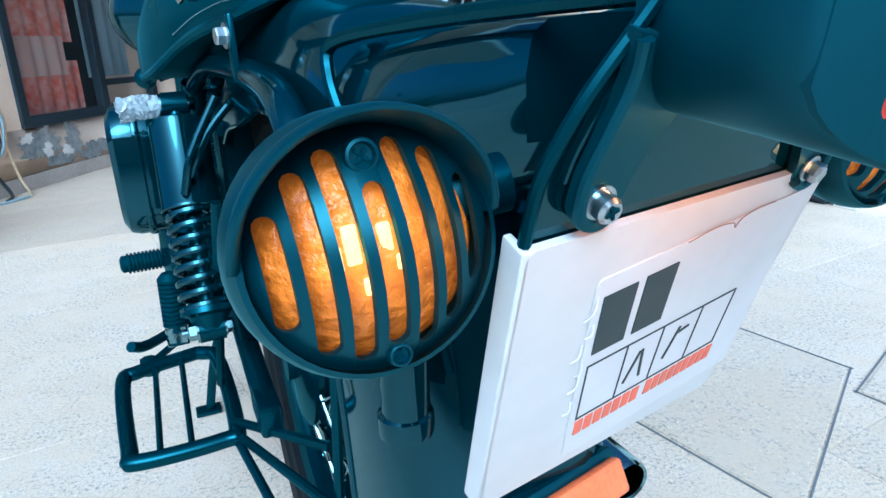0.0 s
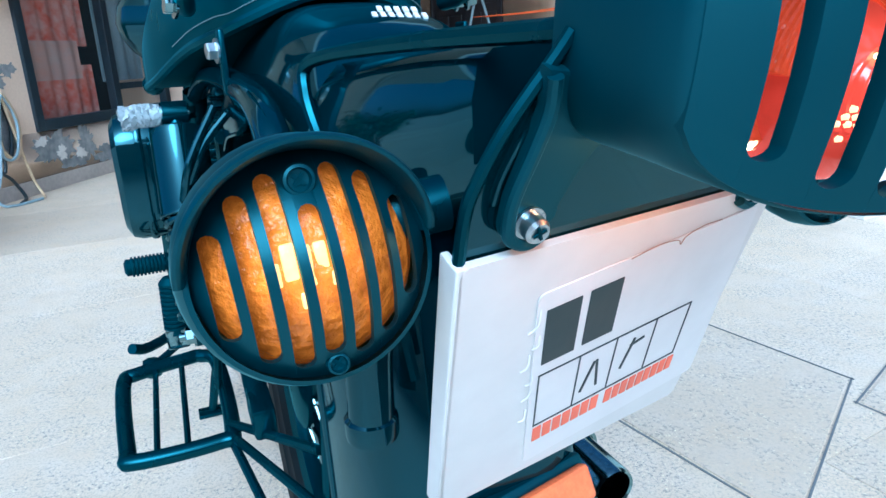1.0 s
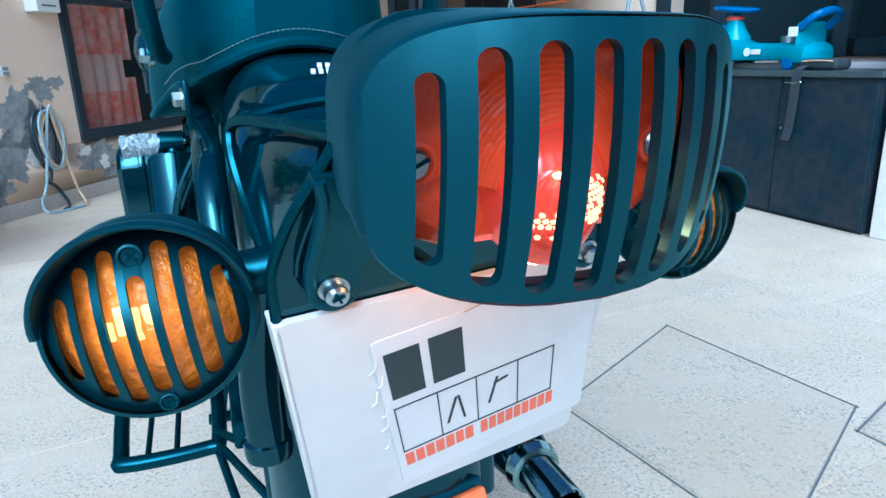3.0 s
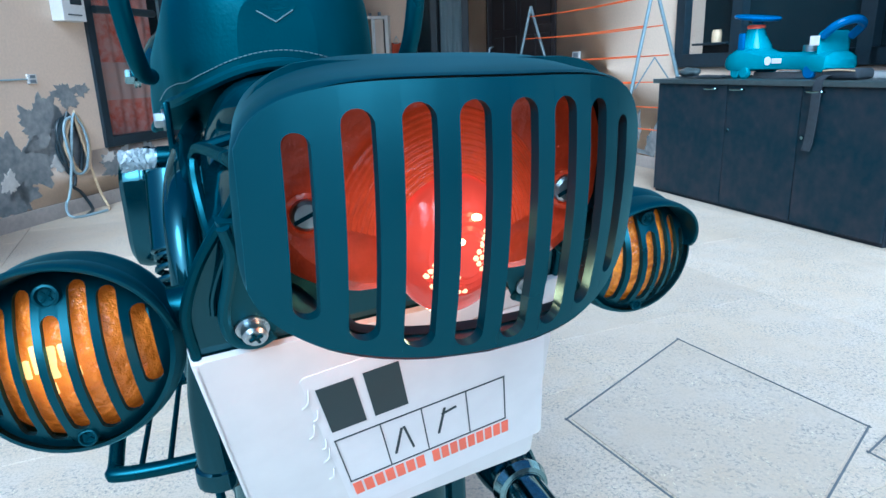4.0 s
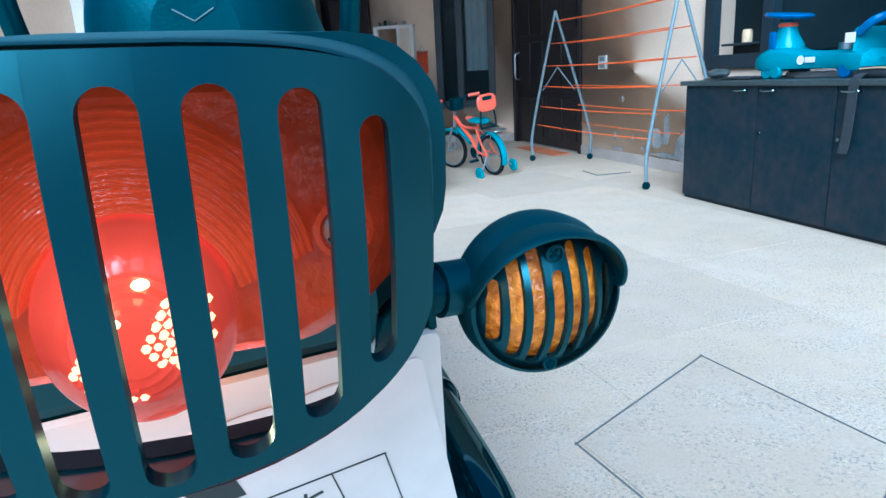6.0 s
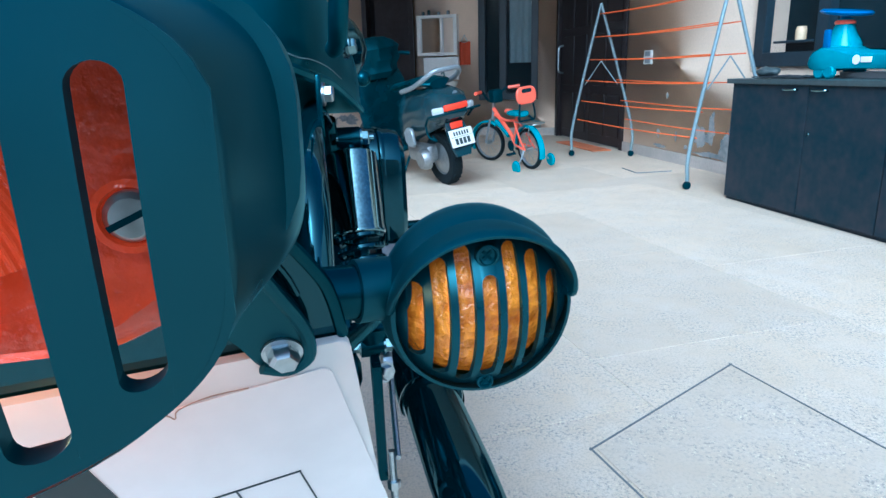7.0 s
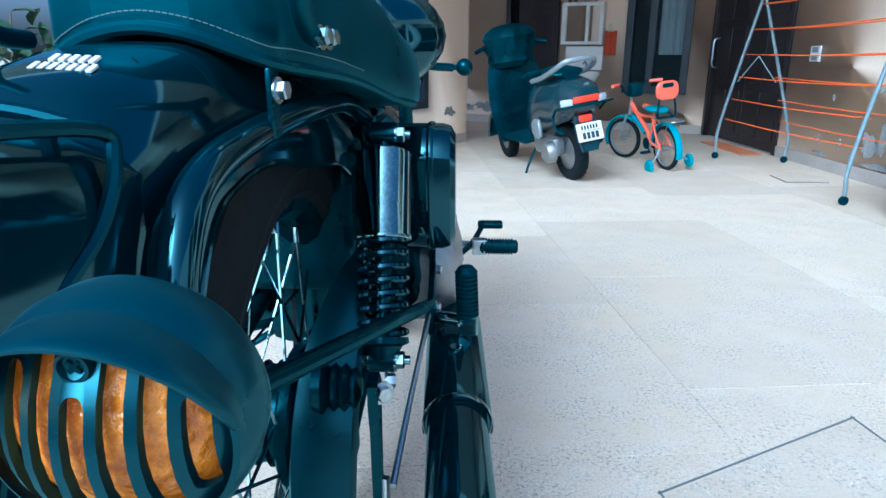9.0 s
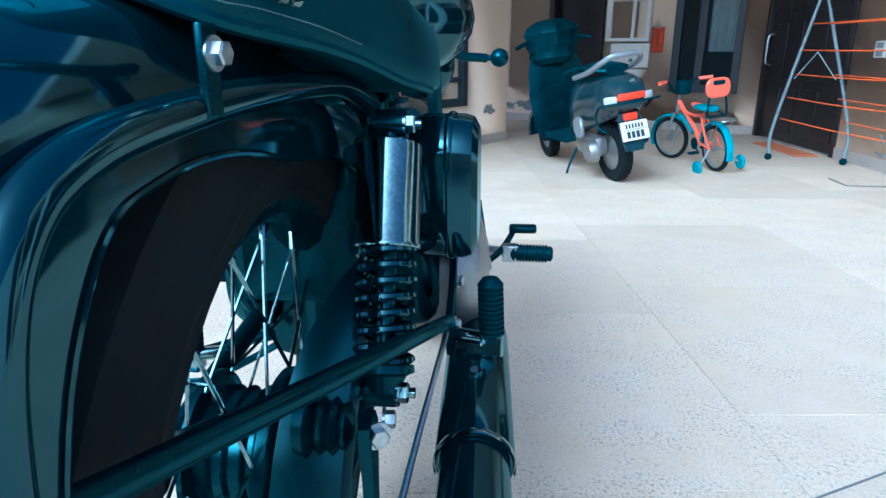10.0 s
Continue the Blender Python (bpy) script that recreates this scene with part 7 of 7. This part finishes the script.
    for s in (-1, 1):
        bm = bmesh.new()
        tube(bm, [(s * 0.06, 0.0, 0.18), (s * 0.11, -0.02, 0.12), (s * 0.17, -0.04, 0.065)], 0.008, 8, 3)
        part("stabiliser_arm", bm, SILVER, top)
        bm = bmesh.new()
        lathe(bm, [(0, -0.014), (0.05, -0.014), (0.058, -0.006), (0.058, 0.006), (0.05, 0.014), (0, 0.014)], Matrix.Translation((s * 0.185, -0.045, 0.058)) @ Matrix.Rotation(radians(90), 4, "Y"), 20)
        part("stabiliser_wheel", bm, TOYBLUE, top, "turquoise stabiliser wheel")
    bm = bmesh.new()
    lathe(bm, [(0, -0.05), (0.05, -0.05), (0.05, -0.044), (0, -0.044)], Matrix.Translation((0, 0.24, 0.2)) @ Matrix.Rotation(radians(90), 4, "Y"), 24)
    for s in (-1, 1):
        tube(bm, [(s * 0.05, 0.24, 0.2), (s * 0.06, 0.24 + s * 0.08, 0.14)], 0.007, 8, 1)
        box(bm, (s * 0.10, 0.24 + s * 0.08, 0.14), (0.08, 0.05, 0.018), 0.004)
    part("crank", bm, RUBBER, top)


child_bicycle()

# ---- open side: sheet gate, plants ----
GDIR = lambda deg, r: Vector((0.65 - r * math.sin(radians(deg)), 0.62 + r * math.cos(radians(deg)), 0))
gate = root("sheet_gate", "cream corrugated sheet metal gate", "gate", Matrix(), kind="structure")
p, q = GDIR(39.5, 5.0), GDIR(45.6, 4.6)
bm = bmesh.new()
n = 60
d = (q - p).normalized()
nn = Vector((-d.y, d.x, 0))
cols = [(p + d * ((q - p).length * i / n) + nn * (0.012 if (i // 2) % 2 else -0.012)) for i in range(n + 1)]
lo = [bm.verts.new(c + Vector((0, 0, 0.05))) for c in cols]
hi = [bm.verts.new(c + Vector((0, 0, 2.4))) for c in cols]
fs = [bm.faces.new((lo[i], lo[i + 1], hi[i + 1], hi[i])) for i in range(n)]
ext = bmesh.ops.extrude_face_region(bm, geom=fs)
bmesh.ops.translate(bm, vec=nn * 0.004, verts=[v for v in ext["geom"] if isinstance(v, bmesh.types.BMVert)])
part("sheet", bm, GATE, gate, sharp=20)
for c in (p, q):
    bm = bmesh.new()
    box(bm, (c.x, c.y, 1.22), (0.08, 0.08, 2.44), 0.008)
    part("post", bm, GATE, gate)


def plant(at, h, n, seed, label):
    r = random.Random(seed)
    top = root("potted_plant", label, "plant", Matrix.Translation(at), "plants by the gate")
    bm = bmesh.new()
    lathe(bm, [(0, 0), (0.13, 0), (0.17, 0.24), (0.185, 0.25), (0.185, 0.28), (0.16, 0.28), (0.155, 0.25), (0, 0.25)], Matrix(), 28)
    part("pot", bm, SKIRT, top, "clay pot")
    bm = bmesh.new()
    tips = []
    for k in range(9):
        a = r.uniform(0, 6.28)
        s = r.uniform(0.15, 0.5)
        e = Vector((s * math.cos(a), s * math.sin(a), h * r.uniform(0.6, 1.0)))
        mid = e * 0.5 + Vector((0, 0, 0.15))
        tube(bm, [(0, 0, 0.22), mid, e], 0.01, 6, 4, ends=(0.012, 0.004))
        tips.append((mid, e))
    part("stems", bm, STEM, top)
    bm = bmesh.new()
    for k in range(n):
        a, b = r.choice(tips)
        c = a + (b - a) * r.uniform(-0.3, 1.05) + Vector((r.gauss(0, 0.09), r.gauss(0, 0.09), r.gauss(0, 0.07)))
        if c.z < 0.3:
            c.z = 0.3 + r.random() * 0.2
        l, w = r.uniform(0.09, 0.16), r.uniform(0.022, 0.04)
        m = Matrix.Translation(c) @ Euler((r.uniform(-1.0, 0.6), r.uniform(-0.5, 0.5), r.uniform(0, 6.28))).to_matrix().to_4x4()
        left = [m @ Vector((-w * math.sin(math.pi * t), l * t, -0.25 * l * t * t + 0.010)) for t in (0.25, 0.5, 0.78)]
        right = [m @ Vector((w * math.sin(math.pi * t), l * t, -0.25 * l * t * t + 0.010)) for t in (0.25, 0.5, 0.78)]
        rib = [m @ Vector((0, l * t, -0.25 * l * t * t)) for t in (0.0, 0.25, 0.5, 0.78, 1.0)]
        R = [bm.verts.new(v) for v in rib]
        Lv, Rv = [bm.verts.new(v) for v in left], [bm.verts.new(v) for v in right]
        for side, flip in ((Lv, 0), (Rv, 1)):
            for f in ((R[0], R[1], side[0]), (R[1], R[2], side[1], side[0]), (R[2], R[3], side[2], side[1]), (R[3], R[4], side[2])):
                bm.faces.new(f[::-1] if flip else f)
    tagged(part("leaves", bm, LEAF, top, "dense broad green leaves", sharp=180), kind="stuff")


plant(GDIR(51.5, 3.7), 1.15, 420, 3, "leafy green shrub in a clay pot")
plant(GDIR(47.8, 4.3), 1.0, 320, 4, "leafy green shrub by the gate")
plant(GDIR(56.0, 4.0), 1.2, 380, 9, "broad leaved shrub in a pot")

# ---- beyond the stub wall: dark cupboard and a striped rug ----
cup = root("tall_cupboard", "tall dark cupboard with steel handles in the passage", "cupboard", MA @ Matrix.Translation((4.75, 2.62, 0)))
bm = bmesh.new()
box(bm, (0.2, 0, 1.0), (0.4, 0.85, 2.0), 0.006)
part("carcass", bm, LAMINATE, cup)
for s in (-1, 1):
    bm = bmesh.new()
    box(bm, (-0.01, s * 0.212, 1.0), (0.02, 0.415, 1.96), 0.004)
    dr = part("door", bm, LAMINATE, cup)
    bm = bmesh.new()
    tube(bm, [(-0.02, s * 0.04, 0.8), (-0.05, s * 0.04, 0.82), (-0.05, s * 0.04, 1.0), (-0.02, s * 0.04, 1.02)], 0.007, 8, 3)
    part("handle", bm, CHROME, dr)
bm = bmesh.new()
box(bm, (0, 0, 0.006), (0.6, 1.1, 0.008), 0.003)
rug = part("striped_rug", bm, SILVER)
rug.matrix_world = MA @ Matrix.Translation((4.35, 1.95, 0))
tagged(rug, "flat grey rug with pale stripes", "rug")
for k in range(8):
    bm = bmesh.new()
    box(bm, (0, -0.48 + k * 0.135, 0.0105), (0.6, 0.05, 0.003), 0.001)
    part("stripe", bm, PVC, rug)

paving()
